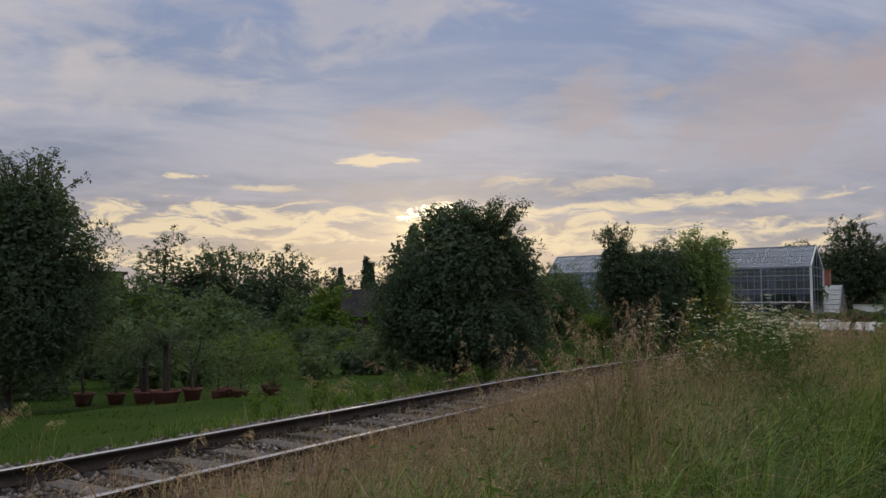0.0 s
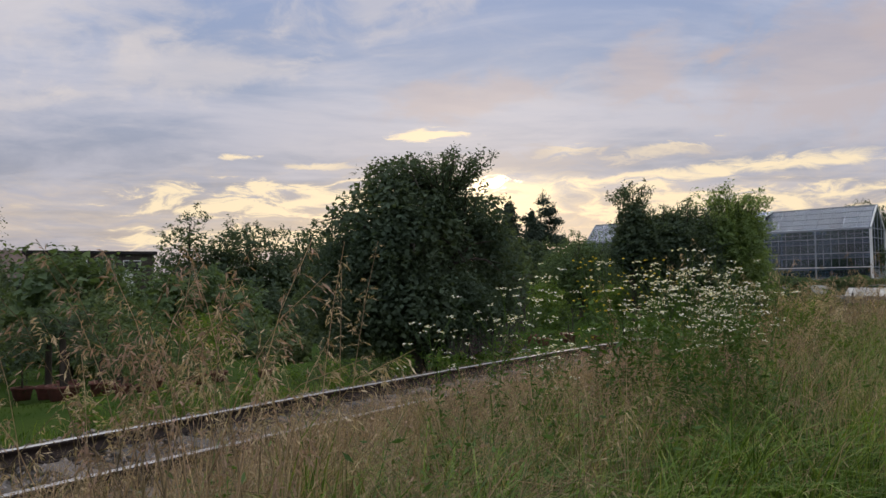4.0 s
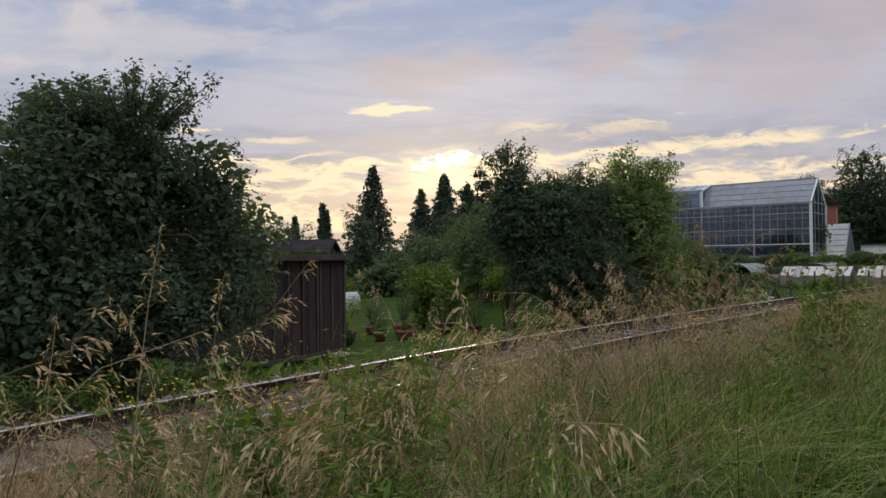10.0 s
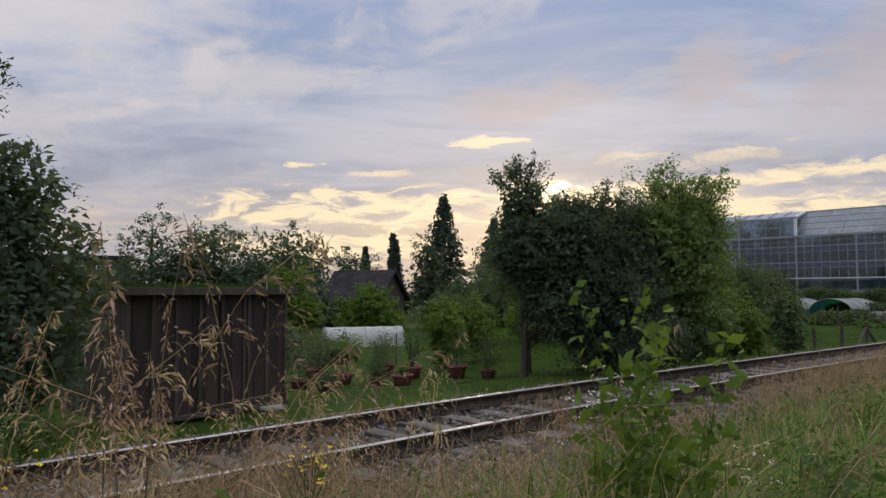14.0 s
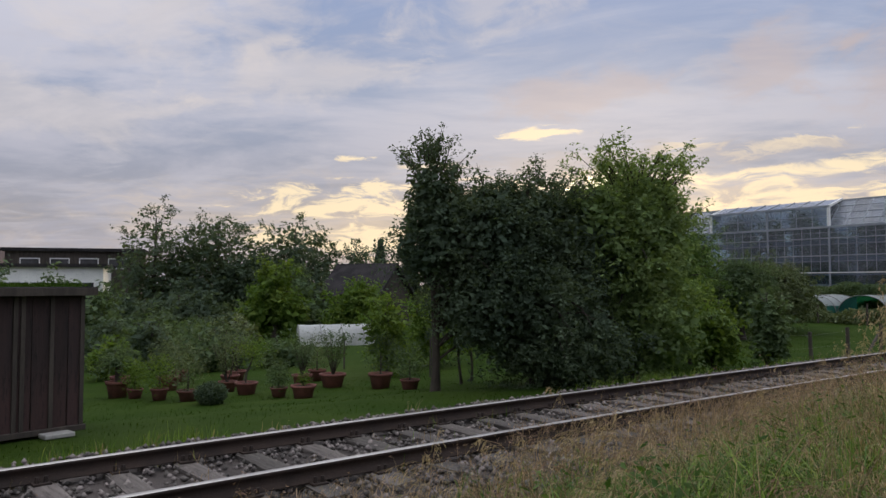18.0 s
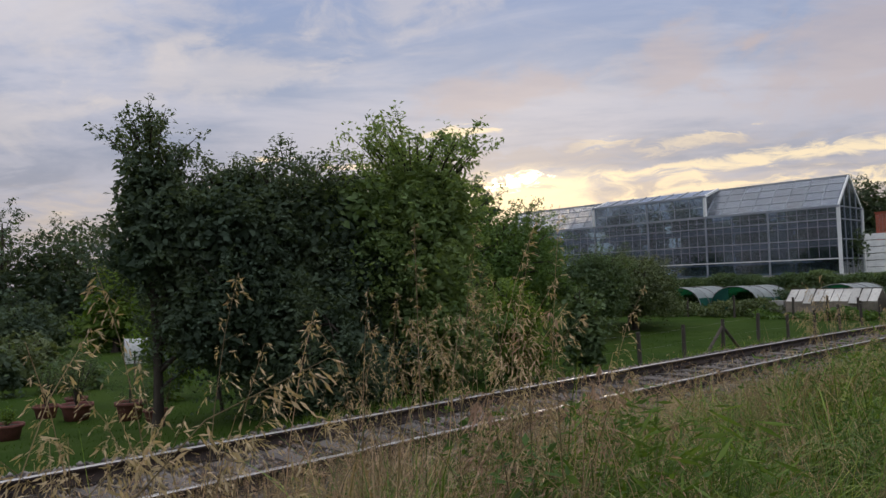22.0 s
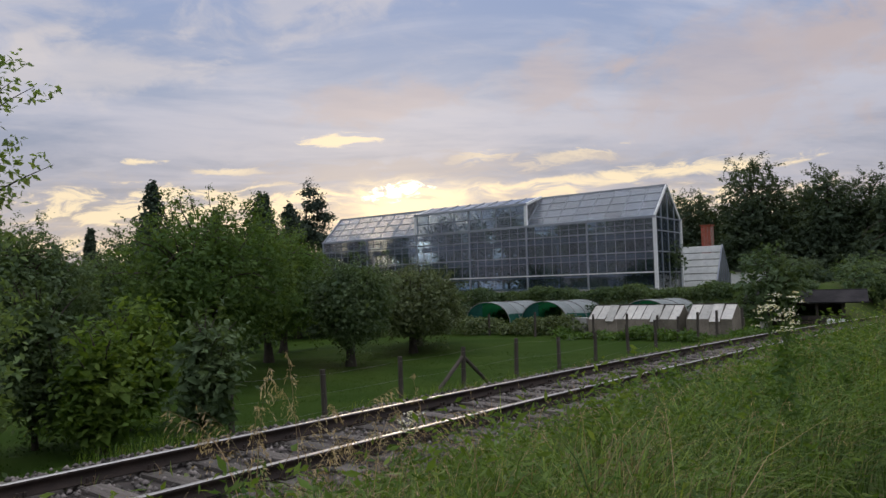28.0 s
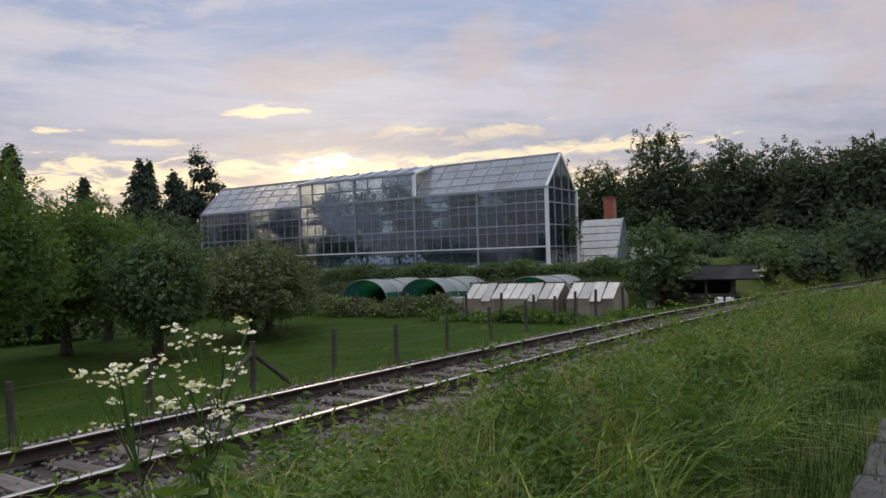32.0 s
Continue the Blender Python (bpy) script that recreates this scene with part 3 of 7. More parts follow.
def make_track():
    track = empty("railway_track", *[track_at(0)[0], 0, track_at(0)[2] - 0.2], label="single railway track with rusty rails on weathered timber sleepers", category="railway track")
    inv = track.matrix_basis.inverted()
    prof = np.array([(-0.0625, -0.15), (0.0625, -0.15), (0.0625, -0.138), (0.012, -0.115), (0.010, -0.045), (0.035, -0.035), (0.036, -0.006), (0.028, 0.0), (-0.028, 0.0), (-0.036, -0.006), (-0.035, -0.035), (-0.010, -0.045), (-0.012, -0.115), (-0.0625, -0.138)])
    ys = np.arange(-30, 122, 1.0)
    for side in (-0.755, 0.755):
        xs = track_x(ys) + side
        zs = rail_z(ys)
        n, k = len(ys), len(prof)
        v = np.stack([xs[:, None] + prof[None, :, 0], np.repeat(ys[:, None], k, 1), zs[:, None] + prof[None, :, 1]], -1)
        i, j = np.meshgrid(np.arange(n - 1), np.arange(k), indexing="ij")
        jj = (j + 1) % k
        f = np.stack([i * k + j, i * k + jj, (i + 1) * k + jj, (i + 1) * k + j], -1).reshape(-1, 4)
        mi = np.where(np.isin(np.tile(np.arange(k), n - 1), (6, 7, 8)), 1, 0)
        rail = mesh_object("rail", v, f, [M["rail_rust"], M["rail_top"]], track, "rusty steel rail with a worn bright top", mat_index=mi)
        rail.matrix_parent_inverse = inv
    rnd = random.Random(4)
    meshes = []
    for k in range(4):
        bm = bmesh.new()
        box(bm, (2.5, 0.22, 0.15), bevel=0.012)
        bmesh.ops.subdivide_edges(bm, edges=[e for e in bm.edges if abs(e.verts[0].co.x - e.verts[1].co.x) > 1], cuts=5)
        for v in bm.verts:
            v.co += Vector((rnd.uniform(-0.015, 0.015), rnd.uniform(-0.012, 0.012), rnd.uniform(-0.008, 0.006)))
        me = bpy.data.meshes.new("sleeper")
        bm.to_mesh(me)
        bm.free()
        me.materials.append(M["sleeper_wood"])
        meshes.append(me)
    bm = bmesh.new()
    box(bm, (0.30, 0.15, 0.02), bevel=0.004)
    for s in (-0.1, 0.1):
        bmesh.ops.create_cone(bm, cap_ends=True, segments=6, radius1=0.022, radius2=0.018, depth=0.06, matrix=pose(s, 0.035, 0.03))
        bmesh.ops.create_cone(bm, cap_ends=True, segments=6, radius1=0.022, radius2=0.018, depth=0.06, matrix=pose(-s, -0.035, 0.03))
    plate = bpy.data.meshes.new("tie_plate")
    bm.to_mesh(plate)
    bm.free()
    plate.materials.append(M["rail_rust"])
    y, i = -24.0, 0
    while y < 105:
        x, h, z = track_at(y)
        m = inv @ pose(x, y, z - 0.235, rnd.uniform(-0.8, 0.8), rnd.uniform(-0.4, 0.4), h + rnd.uniform(-1.6, 1.6))
        s = shared("sleeper", meshes[i % 4], track, m)
        if 0 < y < 62:
            for side in (-0.755, 0.755):
                shared("tie_plate", plate, s, pose(side, 0, 0.085))
        y += 0.63 + rnd.uniform(-0.03, 0.03)
        i += 1


def stones(n, area, size, seed, lift=0.0):
    """n rough stones; area(rng, n) gives their x and y."""
    rng = np.random.default_rng(seed)
    base = np.array([(1, 0, -0.1), (0.2, 1, 0), (-0.9, 0.3, 0.1), (-0.3, -1, 0), (0.1, 0.05, 0.8), (0, 0, -0.7)])
    tri = np.array([(0, 1, 4), (1, 2, 4), (2, 3, 4), (3, 0, 4), (1, 0, 5), (2, 1, 5), (3, 2, 5), (0, 3, 5)])
    x, y = area(rng, n)
    v = base[None] * (1 + rng.uniform(-0.35, 0.35, (n, 6, 3)))
    a = rng.uniform(0, 2 * np.pi, n)
    c, s = np.cos(a)[:, None], np.sin(a)[:, None]
    v = np.stack([v[..., 0] * c - v[..., 1] * s, v[..., 0] * s + v[..., 1] * c, v[..., 2]], -1)
    v *= (rng.uniform(0.6, 1.3, n) * size)[:, None, None]
    z = ground_z(x, y) + lift + rng.uniform(-0.005, 0.03, n)
    v += np.stack([x, y, z], -1)[:, None]
    return v.reshape(-1, 3), (tri[None] + 6 * np.arange(n)[:, None, None]).reshape(-1, 3)


def make_ballast():
    def area(rng, n):
        y = -4 + 70 * rng.random(n) ** 1.15
        d = rng.uniform(-2.45, 2.2, n)
        return track_x(y) + d, y

    v, f = stones(36000, area, 0.036, 5, 0.008)
    tagged(mesh_object("ballast", v, f, M["ballast"]), "grey brown crushed stone ballast under the track", "gravel", kind="stuff")


# ---- trees ----
def leaf_quads(rng, centres, size, droop=0.3, aspect=0.5, facing=None):
    """A folded leaf of four corners at each centre; facing: which way its upper side turns, roughly."""
    n = len(centres)
    a = rng.uniform(0, 2 * np.pi, n)
    tilt = rng.normal(-droop, 0.5, n)
    way = np.stack([np.cos(a) * np.cos(tilt), np.sin(a) * np.cos(tilt), np.sin(tilt)], -1)
    other = rng.normal(size=(n, 3)) if facing is None else facing + 0.38 * rng.normal(size=(n, 3))
    side = np.cross(way, other)
    side /= np.linalg.norm(side, axis=1, keepdims=True) + 1e-9
    up = np.cross(side, way)
    s = (size * rng.uniform(0.6, 1.35, n))[:, None]
    w = s * aspect
    mid = centres + way * s * 0.45
    v = np.stack([centres, mid + side * w * 0.5 + up * w * 0.18, centres + way * s, mid - side * w * 0.5 + up * w * 0.18], 1)
    f = (np.array([[0, 1, 2], [0, 2, 3]])[None] + 4 * np.arange(n)[:, None, None]).reshape(-1, 3)
    return v.reshape(-1, 3), f


def make_tree(name, x, y, blobs, trunk=0.18, leaves=20000, leaf=0.09, mat="leaf_dark", seed=1, weep=0.0, shoots=0, clump=0.28, label="", category="tree", group="", fork=0.35, lean=(0, 0), n_clumps=None, shoot_len=0.9, limbs=3, hang=0.3, fill=0.4, lumpy=26, shoot_leaves=60, twig=2.2):
    """blobs: (dx, dy, z of centre, rx, ry, rz); a trunk, limbs that reach into the crown, and leaves in many small clumps."""
    rng = np.random.default_rng(seed)
    zb = gz(x, y)
    tree = empty(name, x, y, zb, label=label, category=category, group=group)
    blobs = np.array(blobs, float)
    blobs[:, 2] -= zb
    blobs[:, 3:] *= 1.07
    vol = blobs[:, 3] * blobs[:, 4] * blobs[:, 5]
    top = blobs[np.argmax(blobs[:, 2] + blobs[:, 5])]
    total = top[2] + top[5]
    k = n_clumps or max(60, leaves // 32)
    # boughs: smaller lumps spread over each blob, which give the crown its uneven outline
    lumps = []
    for b, share in zip(blobs, vol / vol.sum()):
        m = max(7, int(lumpy * math.sqrt(share)))
        e = rng.normal(size=(m, 3))
        e /= np.linalg.norm(e, axis=1, keepdims=True)
        rad_ = rng.uniform(0.22, 0.46, m)
        cc = b[:3] + e * b[3:] * ((1.0 - 0.85 * rad_) * rng.uniform(0.6, 1.06, m))[:, None]
        lumps.append(np.concatenate([cc, b[3:] * rad_[:, None]], 1))
    lumps = np.concatenate(lumps)
    wgt = lumps[:, 3] * lumps[:, 4]
    pick = rng.choice(len(lumps), k, p=wgt / wgt.sum())
    d = rng.normal(size=(k, 3))
    d[:, 2] += 0.25
    d /= np.linalg.norm(d, axis=1, keepdims=True)
    r = rng.uniform(0.2, 1.0, k) ** 0.4
    c = lumps[pick, :3] + d * lumps[pick, 3:] * (r * (1 + 0.08 * rng.normal(size=k)))[:, None]
    keep = c[:, 2] > 0.12
    c, grow = c[keep], d[keep]
    # each clump sits on a twig that grows outwards, or arches over and hangs where the tree weeps
    grow = grow + rng.normal(size=grow.shape) * 0.35
    grow[:, 2] = grow[:, 2] * (0.35 if weep > 0.3 else 1.0) + (0.0 if weep > 0.3 else 0.25)
    grow /= np.linalg.norm(grow, axis=1, keepdims=True)
    # wood
    wood = Pile()
    hgt = total * 0.8
    s = np.linspace(0, 1, 9)
    mid = np.array([top[0] * 0.6 + lean[0], top[1] * 0.6 + lean[1]])
    line = np.stack([mid[0] * s**1.6 + 0.05 * np.sin(5 * s + seed), mid[1] * s**1.6 + 0.05 * np.sin(4 * s + 2 * seed), -0.15 + (hgt + 0.15) * s], -1)
    rad = trunk * (1.25 - s) ** 0.9 + 0.008
    rad[0] *= 1.35
    wood.add(*tube(line, rad, 8))
    ends = c[rng.choice(len(c), min(len(c), int(26 * limbs)), replace=False)]
    for e in ends:
        t0 = np.clip(rng.uniform(fork, 0.95) * min(1.0, 0.25 + e[2] / hgt), 0.12, 0.95)
        p0 = np.array([np.interp(t0, s, line[:, i]) for i in range(3)])
        r0 = np.interp(t0, s, rad) * rng.uniform(0.3, 0.55)
        u = np.linspace(0, 1, 6)[:, None]
        bow = np.array([0, 0, (0.25 + weep) * np.linalg.norm(e - p0)])
        pts = p0 * (1 - u) + e * u + bow * (u * (1 - u)) * 1.6 + rng.normal(size=(6, 3)) * 0.05 * u
        wood.add(*tube(pts, r0 * (1 - u[:, 0]) + 0.006, 5))
    # leaves round each clump's centre
    per = max(4, leaves // len(c))
    idx = np.repeat(np.arange(len(c)), per)
    reach = (clump * twig * rng.uniform(0.6, 1.4, len(c)))[idx][:, None]
    u = rng.uniform(-0.7, 1.0, (len(idx), 1))
    pos = c[idx] + grow[idx] * reach * u + rng.normal(size=(len(idx), 3)) * clump * 0.42
    pos[:, 2] -= (0.35 * reach * np.maximum(u, 0) ** 2 + 1.7 * weep * (0.5 + 0.5 * u) ** 2.2 * rng.uniform(0.5, 1.2, len(c))[idx][:, None])[:, 0]
    facing = grow[idx] * 0.55 + np.array([0, 0, 0.6])
    extra = []
    if shoots:
        for q in range(shoots):
            b = blobs[rng.choice(len(blobs), p=vol / vol.sum())] if q % 3 == 0 else top
            a = rng.uniform(0, 2 * np.pi)
            rr = math.sqrt(rng.uniform(0, 0.75))
            p0 = b[:3] + np.array([np.cos(a) * rr * b[3], np.sin(a) * rr * b[4], b[5] * math.sqrt(1 - rr * rr)]) * 0.72
            ln = shoot_len * rng.uniform(0.45, 1.1)
            way = np.array([np.cos(a) * rr * 0.85, np.sin(a) * rr * 0.85, 0.9]) + rng.normal(size=3) * 0.12
            tip = p0 + way / np.linalg.norm(way) * ln
            u = np.linspace(0, 1, 5)[:, None]
            sway = np.array([np.cos(a), np.sin(a), -0.4]) * 0.16 * ln
            pts = p0 * (1 - u) + tip * u + sway * u**2
            wood.add(*tube(pts, 0.016 * (1 - u[:, 0]) + 0.004, 4))
            m = int(shoot_leaves * ln)
            uu = np.clip(np.repeat(rng.uniform(0.1, 1, max(2, m // 7)), 7)[:, None] + rng.normal(size=(max(2, m // 7) * 7, 1)) * 0.03, 0.02, 1)
            off = np.repeat(rng.normal(size=(max(2, m // 7), 3)) * leaf * 0.75, 7, 0) + rng.normal(size=(max(2, m // 7) * 7, 3)) * leaf * 0.5
            extra.append(p0 * (1 - uu) + tip * uu + sway * uu**2 + off)
        pos = np.concatenate([pos] + extra)
        facing = np.concatenate([facing, np.tile((0.0, -0.2, 0.7), (len(pos) - len(facing), 1))])
    pos[:, 2] = np.maximum(pos[:, 2], 0.05)
    wood.make("trunk", M["bark"], tree, "dark bark, forking into limbs", smooth=True)
    v, f = leaf_quads(rng, pos, leaf, hang, 0.5, facing)
    # larger inner leaves close the heart of the crown
    n = int(fill * leaves)
    if n:
        b = blobs[rng.choice(len(blobs), n, p=vol ** 0.8 / (vol ** 0.8).sum())]
        d = rng.normal(size=(n, 3))
        d /= np.linalg.norm(d, axis=1, keepdims=True)
        q = b[:, :3] + d * b[:, 3:] * (0.76 * rng.random(n) ** 0.45)[:, None]
        q[:, 2] = np.maximum(q[:, 2], 0.1)
        v2, f2 = leaf_quads(rng, q, leaf * 1.8, hang, 0.6, d * 0.6 + np.array([0, 0, 0.5]))
        f = np.concatenate([f, f2 + len(v)])
        v = np.concatenate([v, v2])
    mesh_object("crown", v, f, M[mat], tree)
    return tree


def make_conifer(x, y, height, radius, seed, mat="needle", boughs=300, label="", group="", bare=0.1, name="fir_tree"):
    """A straight trunk with whorls of drooping boughs covered in needle tufts."""
    rng = np.random.default_rng(seed)
    zb = gz(x, y)
    tree = empty(name, x, y, zb, label=label or "tall dark green spruce with a pointed top", category="tree", group=group)
    wood, pos = Pile(), []
    s = np.linspace(0, 1, 6)
    wood.add(*tube(np.stack([0 * s, 0 * s, height * s - 0.2], -1), 0.02 * height * (1.05 - s) + 0.01, 7))
    for b in range(boughs):
        h = bare + (1 - bare) * (b + rng.random()) / boughs
        ln = radius * (1 - h) ** 0.85 * rng.uniform(0.65, 1.15) + 0.12
        a = rng.uniform(0, 2 * np.pi)
        u = np.linspace(0, 1, 5)
        z = h * height - 0.30 * ln * u + 0.12 * ln * u**2
        pts = np.stack([np.cos(a) * ln * u, np.sin(a) * ln * u, z], -1)
        if b % 3 == 0:
            wood.add(*tube(pts, 0.03 * (1 - u) + 0.006, 4))
        m = int(10 + 40 * ln / radius)
        w = rng.uniform(0.1, 1, m)
        wide = 0.22 * ln * (1 - 0.5 * w)
        p = np.stack([np.interp(w, u, pts[:, i]) for i in range(3)], -1)
        p += np.stack([-np.sin(a) * rng.normal(size=m) * wide, np.cos(a) * rng.normal(size=m) * wide, rng.normal(size=m) * 0.08 - 0.06], -1)
        pos.append(p)
    pos.append(np.stack([rng.normal(size=30) * 0.06, rng.normal(size=30) * 0.06, height * rng.uniform(0.93, 1.02, 30)], -1))
    wood.make("trunk", M["bark"], tree)
    v, f = leaf_quads(rng, np.concatenate(pos), 0.062 * height ** 0.75, 0.5, 0.5)
    mesh_object("crown", v, f, M[mat], tree)
    return tree


def make_trees():
    # hanging trees beside the track
    make_tree("weeping_tree", -20.4, 7.4, [(0, 0.1, 3.0, 2.3, 2.3, 2.2), (0.2, 0.3, 4.3, 1.3, 1.3, 1.0), (0.4, 0.5, 1.3, 1.9, 1.9, 1.5)], 0.2, 46000, 0.085, "leaf_dark", 11, 0.55, 30, 0.13, "dark weeping tree whose crown hangs to the lawn", group="trees by the track", shoot_len=0.8, shoot_leaves=130, twig=3.4)
    make_tree("weeping_tree", -13.4, 16.8, [(-0.35, -0.25, 2.9, 2.3, 2.2, 1.85), (-0.4, -0.1, 4.15, 1.25, 1.2, 0.85), (0.8, 2.0, 2.0, 1.15, 1.2, 1.7), (0.6, 1.6, 3.2, 1.0, 1.0, 1.1), (-0.1, -0.1, 1.3, 2.3, 2.3, 1.5), (-0.9, -0.9, 1.6, 1.7, 1.7, 1.6)], 0.2, 56000, 0.085, "leaf_dark", 12, 0.5, 0, 0.12, "dark dense weeping tree with a crown that hangs to the grass", group="trees by the track", twig=3.4, lumpy=40)
    make_tree("plum_tree", -12.95, 17.2, [(0.0, 0.1, 3.55, 0.8, 0.75, 0.85), (0.3, 0.5, 2.9, 0.9, 0.9, 0.9)], 0.1, 5200, 0.085, "leaf_dark", 16, 0.0, 46, 0.10, "slender dark tree with sparse upright twigs", group="trees by the track", shoot_len=1.0, shoot_leaves=120, fill=0.0, n_clumps=230, twig=3.0, limbs=2)
    # the big group halfway
    make_tree("broadleaf_tree", -17.0, 33.0, [(0.1, -0.1, 4.4, 0.85, 0.85, 1.15), (0.1, 0.3, 3.3, 1.4, 1.5, 1.4), (0.8, 1.3, 3.2, 1.7, 1.7, 1.7), (0.8, 1.2, 1.8, 1.7, 1.7, 1.6)], 0.09, 36000, 0.105, "leaf_dark", 13, 0.12, 30, 0.16, "dark green broadleaf tree with a slim leaning top", group="trees by the track", shoot_len=0.9, shoot_leaves=120, twig=3.0, lumpy=40)
    make_tree("broadleaf_tree", -16.0, 35.6, [(0, 0, 3.5, 1.9, 1.9, 1.7), (0.2, 0.2, 1.5, 2.3, 2.3, 2.0), (0.3, 1.3, 3.2, 1.7, 1.7, 1.7), (-0.2, -1.2, 3.6, 1.5, 1.5, 1.45), (0.5, 0.6, 0.5, 2.1, 2.4, 1.2)], 0.16, 44000, 0.105, "leaf_dark", 14, 0.12, 34, 0.16, "dark green broadleaf tree, leafy down to the grass", group="trees by the track", shoot_len=0.7, shoot_leaves=110, twig=3.0, lumpy=40)
    make_tree("broadleaf_tree", -15.0, 38.3, [(0, 0, 2.8, 2.0, 1.9, 2.2), (0.1, 0.2, 4.2, 1.6, 1.6, 1.15), (0.1, 0.2, 1.0, 2.1, 1.9, 1.7), (-0.3, -1.3, 3.6, 1.5, 1.5, 1.5)], 0.16, 26000, 0.13, "leaf_loose_glare", 15, 0.08, 64, 0.17, "broadleaf tree with large loose leaves on upright shoots", group="trees by the track", shoot_len=1.3, shoot_leaves=75, twig=3.0, lumpy=40)
    make_tree("broadleaf_tree", -16.2, 41.2, [(0, 0, 1.2, 0.8, 0.8, 1.4), (0.3, 0.2, 0.6, 0.8, 0.8, 0.9)], 0.05, 4000, 0.12, "leaf_mid", 17, 0.05, 14, 0.15, "small green tree beside the dark group", group="trees by the track", shoot_len=0.6)
    # orchard
    for i, (x, y, r, zt, mat) in enumerate(((-21.9, 48.9, 3.3, 5.6, "leaf_orchard"), (-25.8, 54.5, 2.8, 5.2, "leaf_orchard"), (-21.7, 55.0, 1.8, 3.6, "leaf_mid"), (-23.0, 60.2, 2.5, 3.3, "leaf_olive"), (-25.2, 63.3, 2.3, 3.5, "leaf_olive"), (-30.0, 58.8, 2.6, 5.0, "leaf_orchard"), (-28.0, 45.5, 3.0, 5.0, "leaf_mid"), (-33.0, 51.5, 2.8, 4.6, "leaf_mid"))):
        zc = (zt + 0.15) / 2
        make_tree("fruit_tree", x, y, [(0, 0, zc + 0.2, r, r, (zt - 0.5) / 2), (0.35 * r, -0.35 * r, zc - 0.35, 0.75 * r, 0.75 * r, 0.42 * zt), (-0.3 * r, 0.2 * r, zc + 0.3, 0.6 * r, 0.6 * r, 0.45 * (zt - 0.9)), (0, 0.5 * r, zc - 0.4, 0.7 * r, 0.6 * r, 0.38 * zt)], 0.15, 21000, 0.11, mat, 20 + i, 0.1, 30 if mat == "leaf_orchard" else 8, 0.15, {"leaf_orchard": "bright green fruit tree on mown grass", "leaf_mid": "green fruit tree on mown grass", "leaf_olive": "low olive green fruit tree with a round crown"}[mat], group="orchard trees", shoot_len=0.8, lumpy=46, fill=0.35, twig=2.8)
    # far row behind the gardens
    for i, (x, y, r, zt, mat, n) in enumerate(((-77.4, 43.9, 4.0, 10.9, "leaf_dark", 5500), (-74, 49.0, 5.4, 10.0, "leaf_dark", 13000), (-73, 56.8, 5.6, 10.0, "leaf_dark", 13000), (-70, 63.5, 3.2, 7.2, "leaf_dark", 5000), (-66, 70.5, 2.3, 9.0, "leaf_dark", 2500), (-60, 50, 3.6, 4.0, "leaf_mid", 4500), (-66, 60, 3.4, 2.2, "leaf_mid", 4000), (-52, 62, 3.0, 2.6, "leaf_mid", 4000), (-58, 40, 3.4, 2.0, "leaf_dark", 4500), (-66, 36, 4, 1.8, "leaf_dark", 4500), (-52, 68, 3.4, 5.0, "leaf_mid", 4500), (-60, 74, 4.4, 6.0, "leaf_dark", 5000), (-47, 49.0, 2.0, 2.4, "leaf_light", 5000), (-50, 44, 1.8, 3.9, "leaf_light", 4000), (-40, 62, 3.2, 4.4, "leaf_mid", 6000), (-45, 73, 3.4, 5.4, "leaf_dark", 6000), (-34, 16, 3.2, 3.4, "leaf_mid", 5000), (-40, 24, 3.4, 3.0, "leaf_mid", 4500), (-46, 30, 3.0, 2.2, "leaf_mid", 4000), (-50, 20, 4.0, 4.2, "leaf_dark", 4500), (-60, 26, 4.0, 4.4, "leaf_dark", 4500), (-64.5, 87.5, 4.6, 8.6, "leaf_dark", 9000), (-63.0, 93.5, 4.0, 8.0, "leaf_dark", 7000))):
        zg = gz(x, y)
        zc = (zt + zg) / 2
        make_tree("far_tree" if zt > 6 else "garden_tree", x, y, [(0, 0, zc, r, r, (zt - zg) / 2), (0.4 * r, 0.3 * r, zg + 0.3 * (zt - zg), 0.9 * r, 0.9 * r, 0.32 * (zt - zg)), (-0.4 * r, -0.3 * r, zg + 0.33 * (zt - zg), 0.9 * r, 0.9 * r, 0.35 * (zt - zg))], 0.2, n, 0.31, mat, 40 + i, 0.0, 5, 0.32, "distant broadleaf tree in a dark row" if zt > 6 else "bushy green tree at the back of the garden", group="trees behind the gardens", shoot_len=1.2, limbs=1, fill=0.25)
    for i, (x, y, h, r) in enumerate(((-69.0, 75.6, 14.5, 5.2), (-68.0, 88.0, 12.5, 5.4), (-66.4, 90.8, 11.4, 4.6), (-65.0, 80.0, 10.0, 3.6), (-72, 92, 13.0, 3.2), (-72.5, 71.0, 9.5, 1.6), (-75, 72.5, 10.5, 1.4), (-78, 70.5, 9.0, 1.5))):
        make_conifer(x, y, h, r, 80 + i, group="spruces behind the gardens")
    make_tree("pine_tree", -67.6, 94.0, [(0, 0, 9.6, 2.8, 2.8, 1.6), (1.0, 0.8, 12.6, 1.9, 1.9, 0.9), (-1.6, -0.5, 7.6, 2.6, 2.6, 1.5), (0.4, 0.2, 13.9, 1.2, 1.2, 0.6), (2.0, 1.5, 11.0, 1.6, 1.6, 0.7), (2.0, 1.5, 8.2, 2.2, 2.2, 1.2), (0, 0, 5.0, 3.4, 3.4, 2.8), (-1.2, -1.0, 11.4, 1.4, 1.4, 0.7)], 0.3, 9000, 0.3, "needle", 91, 0, 8, 0.4, "dark pine with an uneven flat crown", limbs=1)
